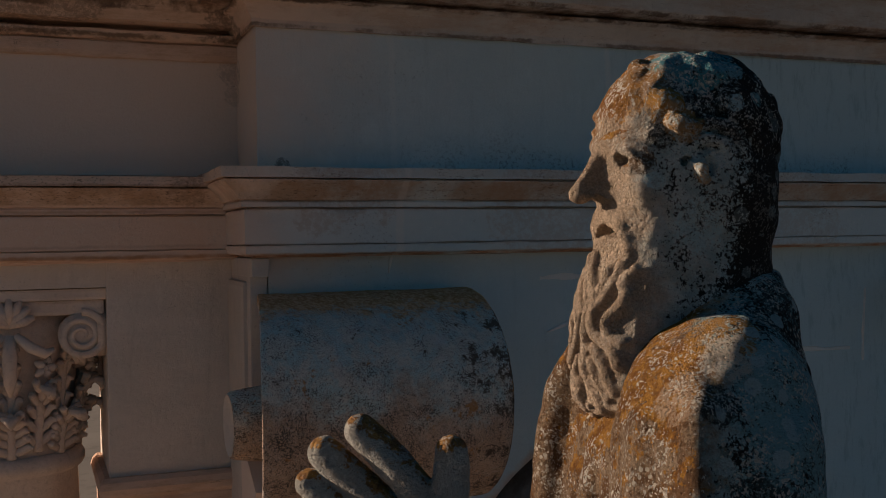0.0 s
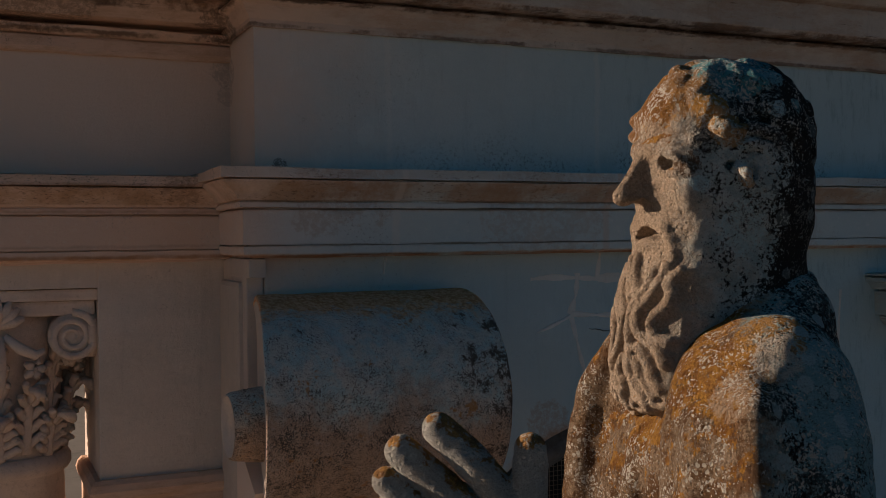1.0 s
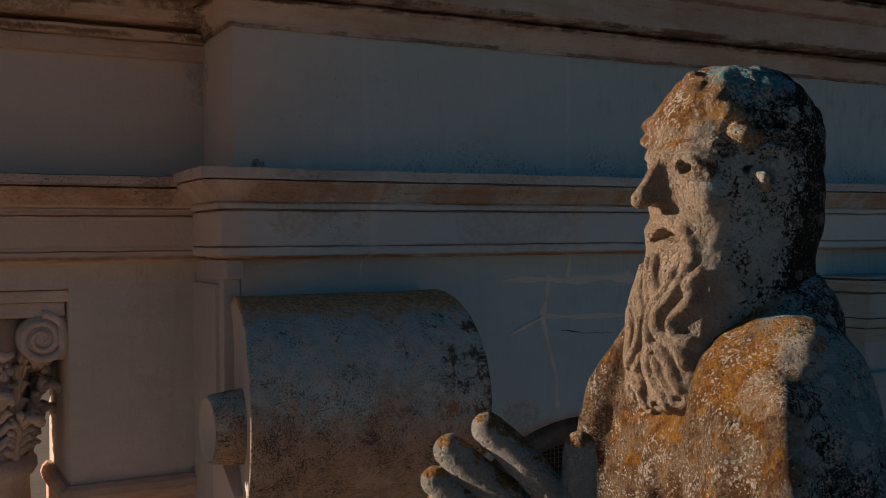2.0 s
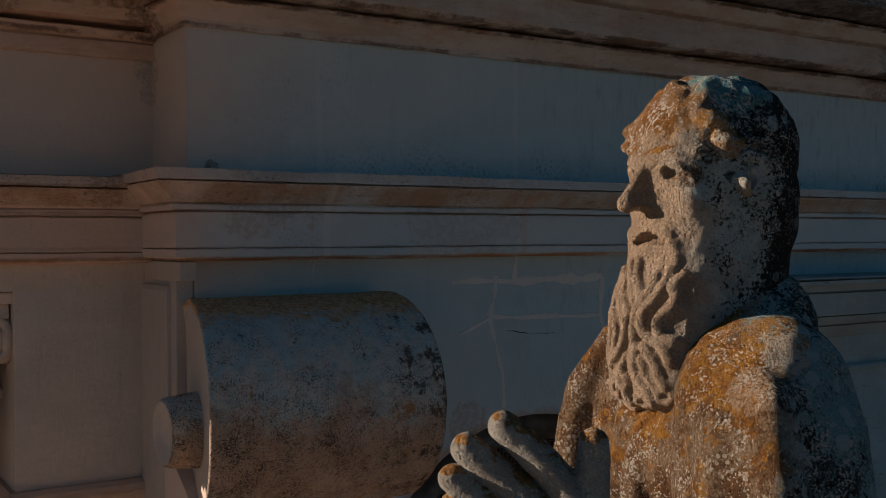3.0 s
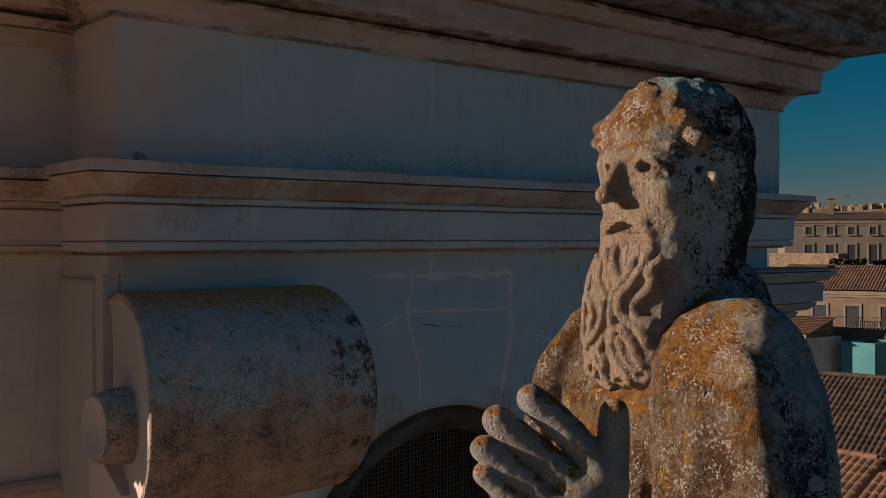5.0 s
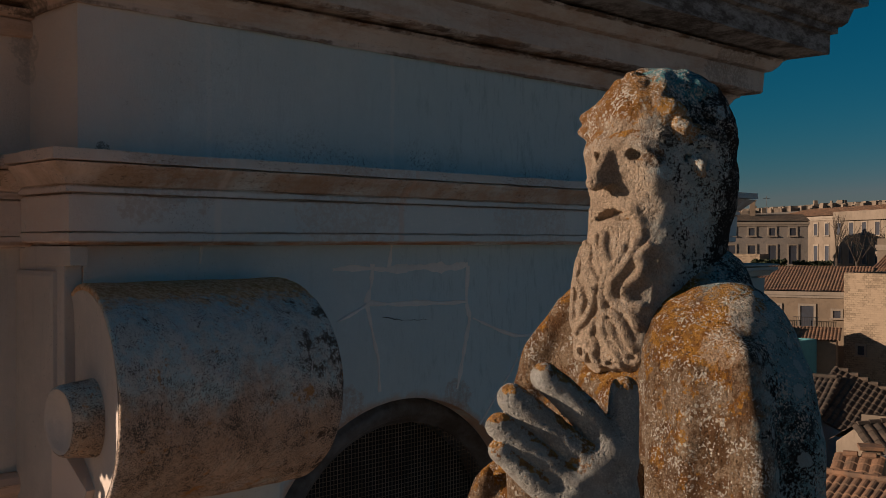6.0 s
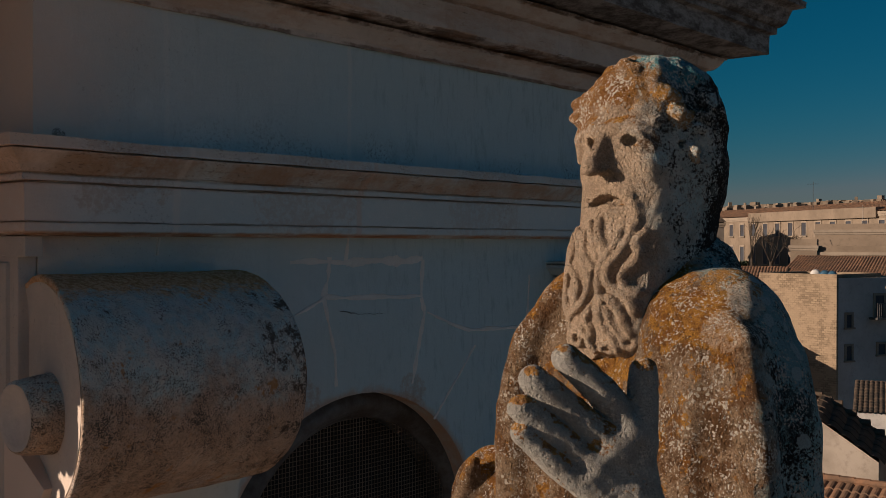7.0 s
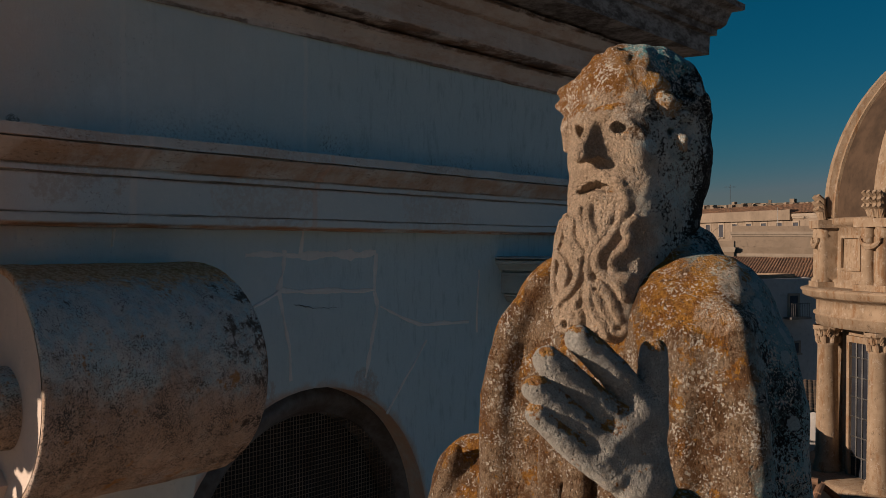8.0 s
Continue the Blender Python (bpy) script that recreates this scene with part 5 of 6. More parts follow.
def carve_body():
    c = Clay((-0.36, -0.58, -1.20), (0.60, 0.56, -0.12), 0.0075)
    c.ball((-0.006, 0, -0.80), (0.150, 0.275, 0.66), 0.05)
    c.rod([(-0.02, -0.17, -0.350), (-0.01, 0.20, -0.330)], (0.110, 0.114), 0.03)
    c.rod([(-0.06, 0.04, -0.22), (-0.02, 0.18, -0.345)], (0.080, 0.095), 0.03)
    c.rod([(-0.06, -0.04, -0.22), (-0.02, -0.17, -0.335)], (0.080, 0.095), 0.03)
    c.rod([(0.040, 0.110, -0.310), (0.010, 0.200, -0.305)], (0.085, 0.095), 0.04)
    c.ball((-0.076, 0.0, -0.30), (0.098, 0.20, 0.150), 0.04)
    c.rod([(-0.105, 0.03, -0.21), (-0.100, 0.11, -0.33)], (0.085, 0.080), 0.04)
    c.rod([(-0.105, -0.07, -0.225), (-0.125, 0.0, -0.205), (-0.110, 0.08, -0.215), (-0.060, 0.13, -0.245), (0.0, 0.15, -0.275)], (0.070, 0.074, 0.070, 0.056, 0.040), 0.03)
    c.rod([(-0.16, -0.02, -0.150), (-0.165, 0.05, -0.150), (-0.120, 0.115, -0.175), (-0.050, 0.150, -0.215)], (0.014, 0.016, 0.015, 0.012), 0.012)
    # chest under the beard
    c.ball((0.024, 0.02, -0.47), (0.130, 0.22, 0.18), 0.03)
    # cloaked left shoulder and arm
    c.rod([(-0.01, 0.230, -0.375), (0.015, 0.265, -0.47), (0.04, 0.285, -0.92)], (0.110, 0.114, 0.122), 0.03)
    c.ball((0.066, 0.235, -0.46), (0.100, 0.120, 0.20), 0.03)
    c.ball((0.092, 0.270, -0.70), (0.10, 0.115, 0.25), 0.03)
    c.rod([(-0.020, 0.305, -0.40), (0.000, 0.336, -0.50), (0.020, 0.352, -0.70), (0.028, 0.356, -1.15)], (0.058, 0.064, 0.068, 0.072), 0.03)
    c.rod([(0.06, 0.29, -0.98), (0.24, 0.37, -0.84), (0.48, 0.425, -0.62)], (0.135, 0.095, 0.054), 0.04)
    c.rod([(0.10, 0.34, -1.02), (0.26, 0.385, -0.92)], (0.13, 0.09), 0.04)
    # cloak edge from the neck down the front
    c.rod([(0.100, 0.150, -0.300), (0.150, 0.170, -0.385), (0.176, 0.180, -0.55), (0.190, 0.185, -1.1)], (0.030, 0.034, 0.034, 0.036), 0.05)
    c.rod([(0.172, 0.245, -0.36), (0.190, 0.250, -0.50), (0.195, 0.255, -0.80)], (0.018, 0.024, 0.026), 0.035)
    c.rod([(0.120, 0.318, -0.34), (0.136, 0.352, -0.46), (0.142, 0.368, -0.60), (0.134, 0.376, -0.85), (0.13, 0.378, -1.1)], (0.026, 0.030, 0.032, 0.034, 0.036), 0.045)
    c.ball((0.105, 0.225, -0.50), (0.090, 0.130, 0.20), 0.04)
    c.ball((0.100, 0.160, -0.36), (0.062, 0.075, 0.085), 0.04)
    # cloaked right shoulder, side and the bundle over the forearm
    c.rod([(-0.01, -0.165, -0.325), (0.01, -0.225, -0.42), (0.03, -0.245, -0.62), (0.03, -0.25, -1.15)], (0.115, 0.120, 0.125, 0.14), 0.05)
    c.rod([(0.105, -0.165, -0.265), (0.135, -0.225, -0.36), (0.150, -0.255, -0.52), (0.165, -0.250, -1.1)], (0.024, 0.030, 0.034, 0.040), 0.035)
    c.rod([(0.140, -0.125, -0.33), (0.165, -0.135, -0.50), (0.170, -0.140, -1.0)], (0.030, 0.036, 0.034), 0.03, True)
    c.rod([(0.130, -0.060, -0.42), (0.165, -0.075, -0.60), (0.190, -0.080, -1.1)], (0.030, 0.034, 0.040), 0.03)
    c.rod([(0.150, 0.005, -0.44), (0.190, 0.0, -0.70), (0.20, 0.01, -1.1)], (0.022, 0.028, 0.034), 0.03)
    c.rod([(0.140, 0.075, -0.43), (0.185, 0.085, -0.70), (0.20, 0.09, -1.1)], (0.022, 0.028, 0.034), 0.03)
    c.ball((0.085, -0.385, -0.80), (0.105, 0.105, 0.165), 0.03)
    c.rod([(0.08, -0.38, -0.85), (0.10, -0.37, -1.2)], (0.11, 0.12), 0.04)
    c.rod([(0.17, -0.36, -0.66), (0.19, -0.40, -0.78), (0.17, -0.43, -0.95)], (0.016, 0.022, 0.02), 0.02)
    c.ball((0.16, -0.395, -0.66), (0.05, 0.022, 0.035), 0.015, True)
    # back folds
    for k in range(7):
        v = -0.18 + 0.06 * k
        u = -0.138 + 1.2 * v * v
        c.rod([(u + 0.02, v * 0.8, -0.40), (u, v, -0.70), (u - 0.01, v * 1.1, -1.2)], (0.020, 0.024, 0.030), 0.03)
    c.weather(0.060, 0.004, 3)
    c.weather(0.022, 0.002, 4)
    return c.skin()


def carve_hand():
    """A raised hand seen from its back: four close fingers, an upright thumb and a broad flat palm."""
    c = Clay((0.40, 0.24, -0.70), (0.80, 0.54, -0.27), 0.0030)
    normal = np.array((0.487, 0.871, 0.066))

    def finger(points, radii, sink, soft=0.0015):
        c.rod([np.array(p) - normal * (r - 0.010 + sink) for p, r in zip(points, radii)], radii, soft)

    finger([(0.627, 0.346, -0.327), (0.605, 0.360, -0.349), (0.578, 0.378, -0.380), (0.552, 0.394, -0.414), (0.530, 0.408, -0.446)], (0.0225, 0.0240, 0.0248, 0.0255, 0.026), 0.000)
    finger([(0.674, 0.322, -0.358), (0.647, 0.339, -0.383), (0.616, 0.358, -0.414), (0.585, 0.378, -0.445), (0.556, 0.396, -0.474)], (0.0230, 0.0245, 0.0250, 0.0255, 0.026), 0.001)
    finger([(0.692, 0.315, -0.400), (0.669, 0.330, -0.419), (0.642, 0.346, -0.444), (0.610, 0.367, -0.475), (0.580, 0.386, -0.502)], (0.0215, 0.0230, 0.0238, 0.0245, 0.025), 0.002)
    finger([(0.692, 0.318, -0.437), (0.674, 0.329, -0.455), (0.652, 0.344, -0.479), (0.622, 0.362, -0.508), (0.588, 0.383, -0.534)], (0.0195, 0.0210, 0.0220, 0.0230, 0.025), 0.003)
    finger([(0.518, 0.408, -0.349), (0.519, 0.409, -0.372), (0.523, 0.410, -0.406), (0.527, 0.411, -0.455)], (0.0215, 0.0245, 0.0258, 0.028), 0.001, 0.004)
    # the back of the hand: a broad slab that the knuckles run into, and the wrist behind it
    for p, q, r in (((0.534, 0.405, -0.446), (0.526, 0.413, -0.540), 0.030), ((0.552, 0.396, -0.462), (0.536, 0.408, -0.545), 0.030), ((0.574, 0.383, -0.480), (0.548, 0.402, -0.545), 0.029), ((0.594, 0.372, -0.504), (0.556, 0.398, -0.548), 0.028), ((0.548, 0.398, -0.440), (0.600, 0.368, -0.500), 0.024)):
        finger([p, q], (r, r), -0.001, 0.016)
    c.rod([np.array((0.540, 0.405, -0.545)) - normal * 0.034, np.array((0.500, 0.425, -0.605)) - normal * 0.040, np.array((0.44, 0.452, -0.67)) - normal * 0.045], (0.040, 0.046, 0.058), 0.03)
    c.weather(0.030, 0.0010, 5)
    c.weather(0.010, 0.0008, 6)
    return c.skin()


def carve_robe():
    c = Clay((-0.46, -0.60, -2.40), (0.52, 0.60, -1.05), 0.018)
    c.rod([(-0.02, -0.12, -1.0), (0.0, -0.12, -2.3)], (0.24, 0.27), 0.06)
    c.rod([(-0.02, 0.14, -1.0), (0.0, 0.14, -2.3)], (0.24, 0.27), 0.06)
    for k in range(20):
        a = 2 * math.pi * k / 20
        sway = 0.03 * math.sin(k * 2.3)
        c.rod([((0.23 * math.cos(a)), (0.36 * math.sin(a)), -1.0), ((0.25 * math.cos(a)) + sway, (0.38 * math.sin(a)) + sway, -1.6), ((0.31 * math.cos(a)), (0.42 * math.sin(a)), -2.32)], (0.035, 0.045, 0.055), 0.05)
    c.rod([(0.10, -0.37, -1.1), (0.14, -0.34, -1.7)], (0.12, 0.06), 0.06)
    c.rod([(0.0, -0.18, -2.33), (0.0, 0.18, -2.33)], (0.36, 0.36), 0.02)
    c.weather(0.08, 0.010, 7)
    return c.skin()


def build_statue():
    verts, faces, slots, total = [], [], [], 0
    for slot, (points, quads) in zip((0, 1, 2, 1), (carve_head(), carve_body(), carve_hand(), carve_robe())):
        verts.append(points)
        faces.append(quads + total)
        slots += [slot] * len(quads)
        total += len(points)
    verts, faces = np.concatenate(verts), np.concatenate(faces)
    verts[:, 2] = np.maximum(verts[:, 2], -2.38)
    turn = radians(172)
    f, l = np.array((math.cos(turn), math.sin(turn))), np.array((-math.sin(turn), math.cos(turn)))
    world_xy = verts[:, :1] * f + verts[:, 1:2] * l
    me = bpy.data.meshes.new("statue")
    me.from_pydata(np.column_stack((world_xy, verts[:, 2] + 2.38)).tolist(), [], faces.tolist())
    for stone in (STATUE_HEAD, STATUE_CLOAK, STATUE_HAND):
        me.materials.append(stone)
    me.polygons.foreach_set("material_index", slots)
    me.polygons.foreach_set("use_smooth", [True] * len(me.polygons))
    me.update()
    ob = new("statue", me)
    ob.location = (0.319, -2.002, 13.72)
    return tagged(ob, "lichen-covered limestone statue of a bearded saint raising one palm", "statue")


build_statue()
pedestal = thing("pedestal", "worn stone pedestal block under the statue", "pedestal", (0.319, -2.002, FOOT))
part("plinth", block(-0.52, 0.52, -0.62, 0.62, 0.0, 0.18, 0.02), LEDGE, pedestal)
part("cap", block(-0.46, 0.46, -0.57, 0.57, 0.18, 0.27, 0.015), LEDGE, pedestal)

# ---- the town beyond ----
HERE = Vector((-1.70, -3.10))


def away(bearing, metres):
    a = radians(bearing)
    return HERE.x + metres * math.cos(a), HERE.y + metres * math.sin(a)


ground = part("ground", ([(-4000, -4000, -0.02), (4000, -4000, -0.02), (4000, 4000, -0.02), (-4000, 4000, -0.02)], [(0, 1, 2, 3)]), GROUND)
tagged(ground, "dry earthen town ground reaching the horizon", "ground", kind="structure")


def tiled(width, depth, rise, pitch=0.21, lip=0.25, fall=0.0):
    """A sloping sheet of barrel tiles: width along x, rising from y=0 to y=depth, and falling along x where the ridge does."""
    cols = max(4, int(width / pitch))
    rows = max(3, int(depth / 0.42))
    verts, faces, n = [], [], cols * 4 + 1
    for r in range(rows * 2 + 1):
        row, k = divmod(r, 2)
        t = min(1.0, (row + (0.96 if k else 0.0)) / rows)
        lift = 0.0 if k else 0.03
        for i in range(n):
            x = -width / 2 - lip + (width + 2 * lip) * i / (n - 1)
            bump = 0.27 * pitch * abs(math.sin(math.pi * i / 4))
            wave = 0.04 * noise.noise((x * 0.8, t * 5, width))
            verts.append((x, -lip + (depth + lip) * t, rise * t + bump + lift + wave - fall * (x / width + 0.5)))
    for r in range(rows * 2):
        faces += [(r * n + i, r * n + i + 1, (r + 1) * n + i + 1, (r + 1) * n + i) for i in range(n - 1)]
    return verts, faces


def opening(parent, x, z, w, h, y, arched=False, shutter=SHUTTER, balcony=False):
    """A window in a house front: a raised surround, a sill and a set-back dark pane."""
    win = part("window", merged(box_data(x - w / 2 - 0.16, x - w / 2, y - 0.07, y + 0.05, z, z + h + 0.16), box_data(x + w / 2, x + w / 2 + 0.16, y - 0.07, y + 0.05, z, z + h + 0.16),
                                box_data(x - w / 2, x + w / 2, y - 0.07, y + 0.05, z + h, z + h + 0.16)), FRAME, parent)
    part("pane", box_data(x - w / 2, x + w / 2, y - 0.02, y + 0.02, z, z + h), shutter, win)
    part("sill", box_data(x - w / 2 - 0.22, x + w / 2 + 0.22, y - 0.16, y + 0.05, z - 0.12, z), FRAME, win)
    if balcony:
        rail = [tube([(x - 0.8 + 0.16 * k, y - 0.7, z), (x - 0.8 + 0.16 * k, y - 0.7, z + 0.95)], (0.015, 0.015), 4) for k in range(11)]
        part("balcony", merged(box_data(x - 0.9, x + 0.9, y - 0.8, y, z - 0.15, z), tube([(x - 0.85, y - 0.7, z + 0.95), (x + 0.85, y - 0.7, z + 0.95)], (0.025, 0.025), 5), *rail), METAL, win)


def box_data(x0, x1, y0, y1, z0, z1):
    v = [(x, y, z) for z in (z0, z1) for y in (y0, y1) for x in (x0, x1)]
    return v, [(0, 2, 3, 1), (4, 5, 7, 6), (0, 1, 5, 4), (2, 6, 7, 3), (0, 4, 6, 2), (1, 3, 7, 5)]


def house(label, bearing, metres, turn, width, depth, eave, wall, roof="flat", rise=1.4, tiles=TILE, windows=(), cornice=True, name="house"):
    """A house whose front faces the church: walls to the eave, a roof and its openings. bearing and metres tell the middle of its front."""
    x, y = away(bearing, metres)
    ob = thing(name, label, "house", (x, y, 0), turn, "houses of the town")
    part("wall", block(-width / 2, width / 2, 0, depth, 0, eave), wall, ob)
    if cornice:
        part("eave_moulding", merged(box_data(-width / 2 - 0.15, width / 2 + 0.15, -0.15, 0.0, eave - 0.28, eave - 0.02), box_data(-width / 2 - 0.08, width / 2 + 0.08, -0.08, 0.0, eave - 0.46, eave - 0.28)), FRAME, ob)
    if roof == "gable":
        v, f = tiled(width, depth / 2, rise)
        back = [(-a, depth - b, c) for a, b, c in v]
        roof_ob = part("roof", ([(a, b, c + eave) for a, b, c in v], f), tiles, ob, "weathered clay barrel tiles")
        part("roof_back", ([(a, b, c + eave) for a, b, c in back], f), tiles, ob)
        ends = [(-width / 2, 0, eave), (-width / 2, depth, eave), (-width / 2, depth / 2, eave + rise), (width / 2, 0, eave), (width / 2, depth, eave), (width / 2, depth / 2, eave + rise)]
        part("gable_wall", (ends[:3], [(0, 2, 1)]), wall, ob)
        part("gable_wall", (ends[3:], [(0, 1, 2)]), wall, ob)
    elif roof == "shed":
        v, f = tiled(width, depth, rise)
        part("roof", ([(a, b, c + eave) for a, b, c in v], f), tiles, ob, "weathered clay barrel tiles")
        w = width / 2
        ends = [(-w, 0, eave), (-w, depth, eave), (-w, depth, eave + rise), (w, 0, eave), (w, depth, eave), (w, depth, eave + rise)]
        part("side_wall", (ends, [(0, 2, 1), (3, 4, 5), (1, 2, 5, 4)]), wall, ob)
    else:
        t = 0.25
        part("parapet", merged(box_data(-width / 2, width / 2, 0, t, eave, eave + 0.5), box_data(-width / 2, width / 2, depth - t, depth, eave, eave + 0.5),
                               box_data(-width / 2, -width / 2 + t, t, depth - t, eave, eave + 0.5), box_data(width / 2 - t, width / 2, t, depth - t, eave, eave + 0.5)), wall, ob)
    for spec in windows:
        opening(ob, *spec[:4], 0.0, balcony=len(spec) > 4)
    return ob


def rows_of(count, x0, x1, z, w, h):
    return [(x0 + (x1 - x0) * (k + 0.5) / count, z, w, h) for k in range(count)]


def terrace(label, left, right, depth, eave, wall, *rest, **more):
    """A house between two ends of its front, each a bearing and metres, left to right as the church sees it."""
    (x0, y0), (x1, y1) = away(*left), away(*right)
    ax, ay = (x0 + x1) / 2 - HERE.x, (y0 + y1) / 2 - HERE.y
    return house(label, math.degrees(math.atan2(ay, ax)), math.hypot(ax, ay), math.degrees(math.atan2(y1 - y0, x1 - x0)), math.hypot(x1 - x0, y1 - y0), depth, eave, wall, *rest, **more)


# far palazzi on the rise
terrace("shaded palazzo with tall windows and a dark low roof", (30.85, 110), (25.84, 111.2), 9, 18.0, HOUSE_E, "gable", 0.8, TILE_OLD, rows_of(4, -3.6, 4.4, 16.6, 0.6, 0.75) + rows_of(4, -3.6, 4.4, 13.7, 0.75, 1.9))
palazzo = terrace("long sunlit palazzo with white-framed windows under a red tiled roof", (27.8, 140), (16.6, 100), 11, 18.9, HOUSE_B, "gable", 1.2, TILE, rows_of(17, -22.5, 22.5, 16.7, 0.85, 1.35) + rows_of(17, -22.5, 22.5, 13.6, 0.9, 1.9))
part("attic_wall", box_data(-6.0, 18.0, -0.35, 0.6, 18.3, 19.3), HOUSE_B, palazzo, "pale plastered attic wall")
terrace("pale house block behind a terrace", (21.3, 99.5), (16.7, 98.5), 5, 17.15, HOUSE_B, "flat")
terrace("long pale terrace wall with a flat roof", (22.5, 95), (16.7, 93), 4.5, 15.2, HOUSE_B, "flat")
terrace("raised end of a pale terrace wall", (22.5, 94.6), (21.2, 94.1), 0.6, 15.75, HOUSE_B, "flat")
terrace("long low wall of rubble stone", (31.6, 96), (28.2, 94), 2.5, 14.4, HOUSE_C, "flat", cornice=False)
terrace("small plastered shed under a brown tiled roof", (31.2, 84), (29.4, 83), 3.0, 13.3, HOUSE_A, "shed", 0.8, TILE)
# middle distance
terrace("low house under a wide brown tiled roof", (22.85, 83), (16.8, 82), 8, 13.5, HOUSE_A, "shed", 1.35, TILE)
terrace("sunlit house with a balcony under a brown tiled roof", (29.5, 79.5), (23.0, 78.5), 7, 12.45, HOUSE_A, "shed", 1.6, TILE, [(-3.9, 9.7, 0.9, 1.7), (-1.7, 9.7, 0.9, 1.7, 1), (0.6, 9.7, 0.9, 1.7, 1), (2.6, 10.6, 0.5, 0.5)])
terrace("tall block of coursed rubble stone with a flat roof", (24.05, 77), (20.23, 74), 6.0, 13.35, HOUSE_C, "flat", 1, TILE, [(-1.6, 8.3, 0.5, 0.6)], cornice=False)
house("narrow rendered annex beside the stone block", 24.75, 80.0, -62, 1.3, 5.0, 12.0, HOUSE_A, "flat", 1, TILE)
terrace("blue-grey shaded house with a balcony", (20.15, 74.2), (17.0, 78.2), 7.0, 13.1, HOUSE_D, "flat", 1, TILE, [(-2.0, 10.3, 0.42, 0.85), (-2.0, 8.1, 0.42, 0.95), (0.6, 10.95, 0.75, 1.45, 1), (0.8, 8.4, 0.6, 0.7)], cornice=False)
terrace("small sunlit stone house under a low tiled roof", (31.9, 70), (29.7, 69), 5.0, 10.15, HOUSE_C, "shed", 0.75, TILE, [(0.45, 7.9, 0.8, 0.8)], cornice=False)
terrace("grey shaded house end beside a small stone house", (29.68, 69.2), (28.0, 71.5), 4.0, 9.4, HOUSE_D, "flat", cornice=False)
terrace("low shaded wall with a blue-green wash", (28.0, 70.5), (26.4, 69.5), 3.0, 9.15, TURQUOISE, "flat", cornice=False)
terrace("long low roof of brown tiles before a balcony house", (29.6, 73), (24.4, 72.5), 3.2, 9.5, HOUSE_A, "shed", 0.6, TILE, cornice=False)


def ridged(label, left, right, half, ridge, rise, wall, tiles, pitch=0.22, fall=0.0, windows=()):
    """A house told by its ridge: two ends, each a bearing and metres, the ridge's height, and the half depth of the roof below it."""
    (x0, y0), (x1, y1) = away(*left), away(*right)
    long = math.hypot(x1 - x0, y1 - y0)
    nx, ny = (y1 - y0) / long, -(x1 - x0) / long
    if nx * (HERE.x - x0) + ny * (HERE.y - y0) < 0:
        nx, ny = -nx, -ny
    ob = thing("house", label, "house", ((x0 + x1) / 2 + nx * half, (y0 + y1) / 2 + ny * half, 0), math.degrees(math.atan2(y1 - y0, x1 - x0)), "houses of the town")
    eave, w = ridge - rise, long / 2
    v, f = tiled(long, half, rise, pitch, 0.2, fall)
    part("roof", ([(p, q, r + eave) for p, q, r in v], f), tiles, ob, "weathered clay barrel tiles")
    v, f = tiled(long, half, rise, pitch, 0.2, -fall)
    part("roof_back", ([(-p, 2 * half - q, r + eave - fall) for p, q, r in v], f), tiles, ob)
    e, g = eave - 0.06, eave - fall - 0.06
    verts = [(-w, 0, 0), (w, 0, 0), (w, 2 * half, 0), (-w, 2 * half, 0), (-w, 0, e), (w, 0, g), (w, 2 * half, g), (-w, 2 * half, e), (-w, half, e + rise), (w, half, g + rise)]
    part("wall", (verts, [(0, 1, 5, 4), (1, 2, 6, 9, 5), (2, 3, 7, 6), (3, 0, 4, 8, 7)]), wall, ob)
    caps = []
    for k in range(max(2, int(long / 0.42))):
        x = -w + long * (k + 0.5) / max(2, int(long / 0.42))
        z = ridge + 0.03 - fall * (x / long + 0.5)
        caps.append(tube([(x - 0.21, half, z), (x + 0.23, half, z + 0.03)], (0.13, 0.11), 7))
    part("ridge_tiles", merged(*caps), tiles, ob)
    for spec in windows:
        opening(ob, *spec, 0.0)
    return ob


ridged("shaded house under a broad black mossy roof", (31.6, 52), (24.3, 50), 6.5, 9.85, 2.6, HOUSE_D, TILE_OLD)
ridged("shaded house whose mossy roof falls to one side", (24.2, 51), (20.4, 50), 4.0, 10.15, 1.5, HOUSE_D, TILE_OLD, 0.22, 1.35)
terrace("low sunlit parapet wall of a roof terrace", (23.1, 46.5), (20.6, 46), 0.3, 8.35, HOUSE_B, "flat", cornice=False)
terrace("square sunlit pillar of a terrace parapet", (21.35, 45.9), (21.0, 45.9), 0.35, 8.75, HOUSE_B, "flat", cornice=False)
ridged("small house with a sunlit gable end and a worn tile roof", (23.3, 43.5), (20.6, 44.5), 1.9, 8.85, 0.9, HOUSE_B, TILE_OLD, 0.3, -0.25)
ridged("white sunlit house whose tiled roof falls to one side", (20.55, 37.2), (17.9, 37.0), 1.7, 10.7, 0.4, WHITEWASH, TILE_OLD, 0.3, 1.15)
terrace("shaded house under a low brown roof beyond a white house", (19.2, 62), (16.9, 62), 5.0, 6.6, HOUSE_D, "shed", 1.1, TILE_OLD, cornice=False)
ridged("low outhouse with pale mossy tiles", (24.0, 36.6), (22.2, 36.4), 0.9, 9.0, 0.55, HOUSE_B, TILE, 0.26)
terrace("small grey rendered roof hut", (22.15, 36.6), (20.95, 36.2), 1.4, 8.55, HOUSE_D, "flat", cornice=False)
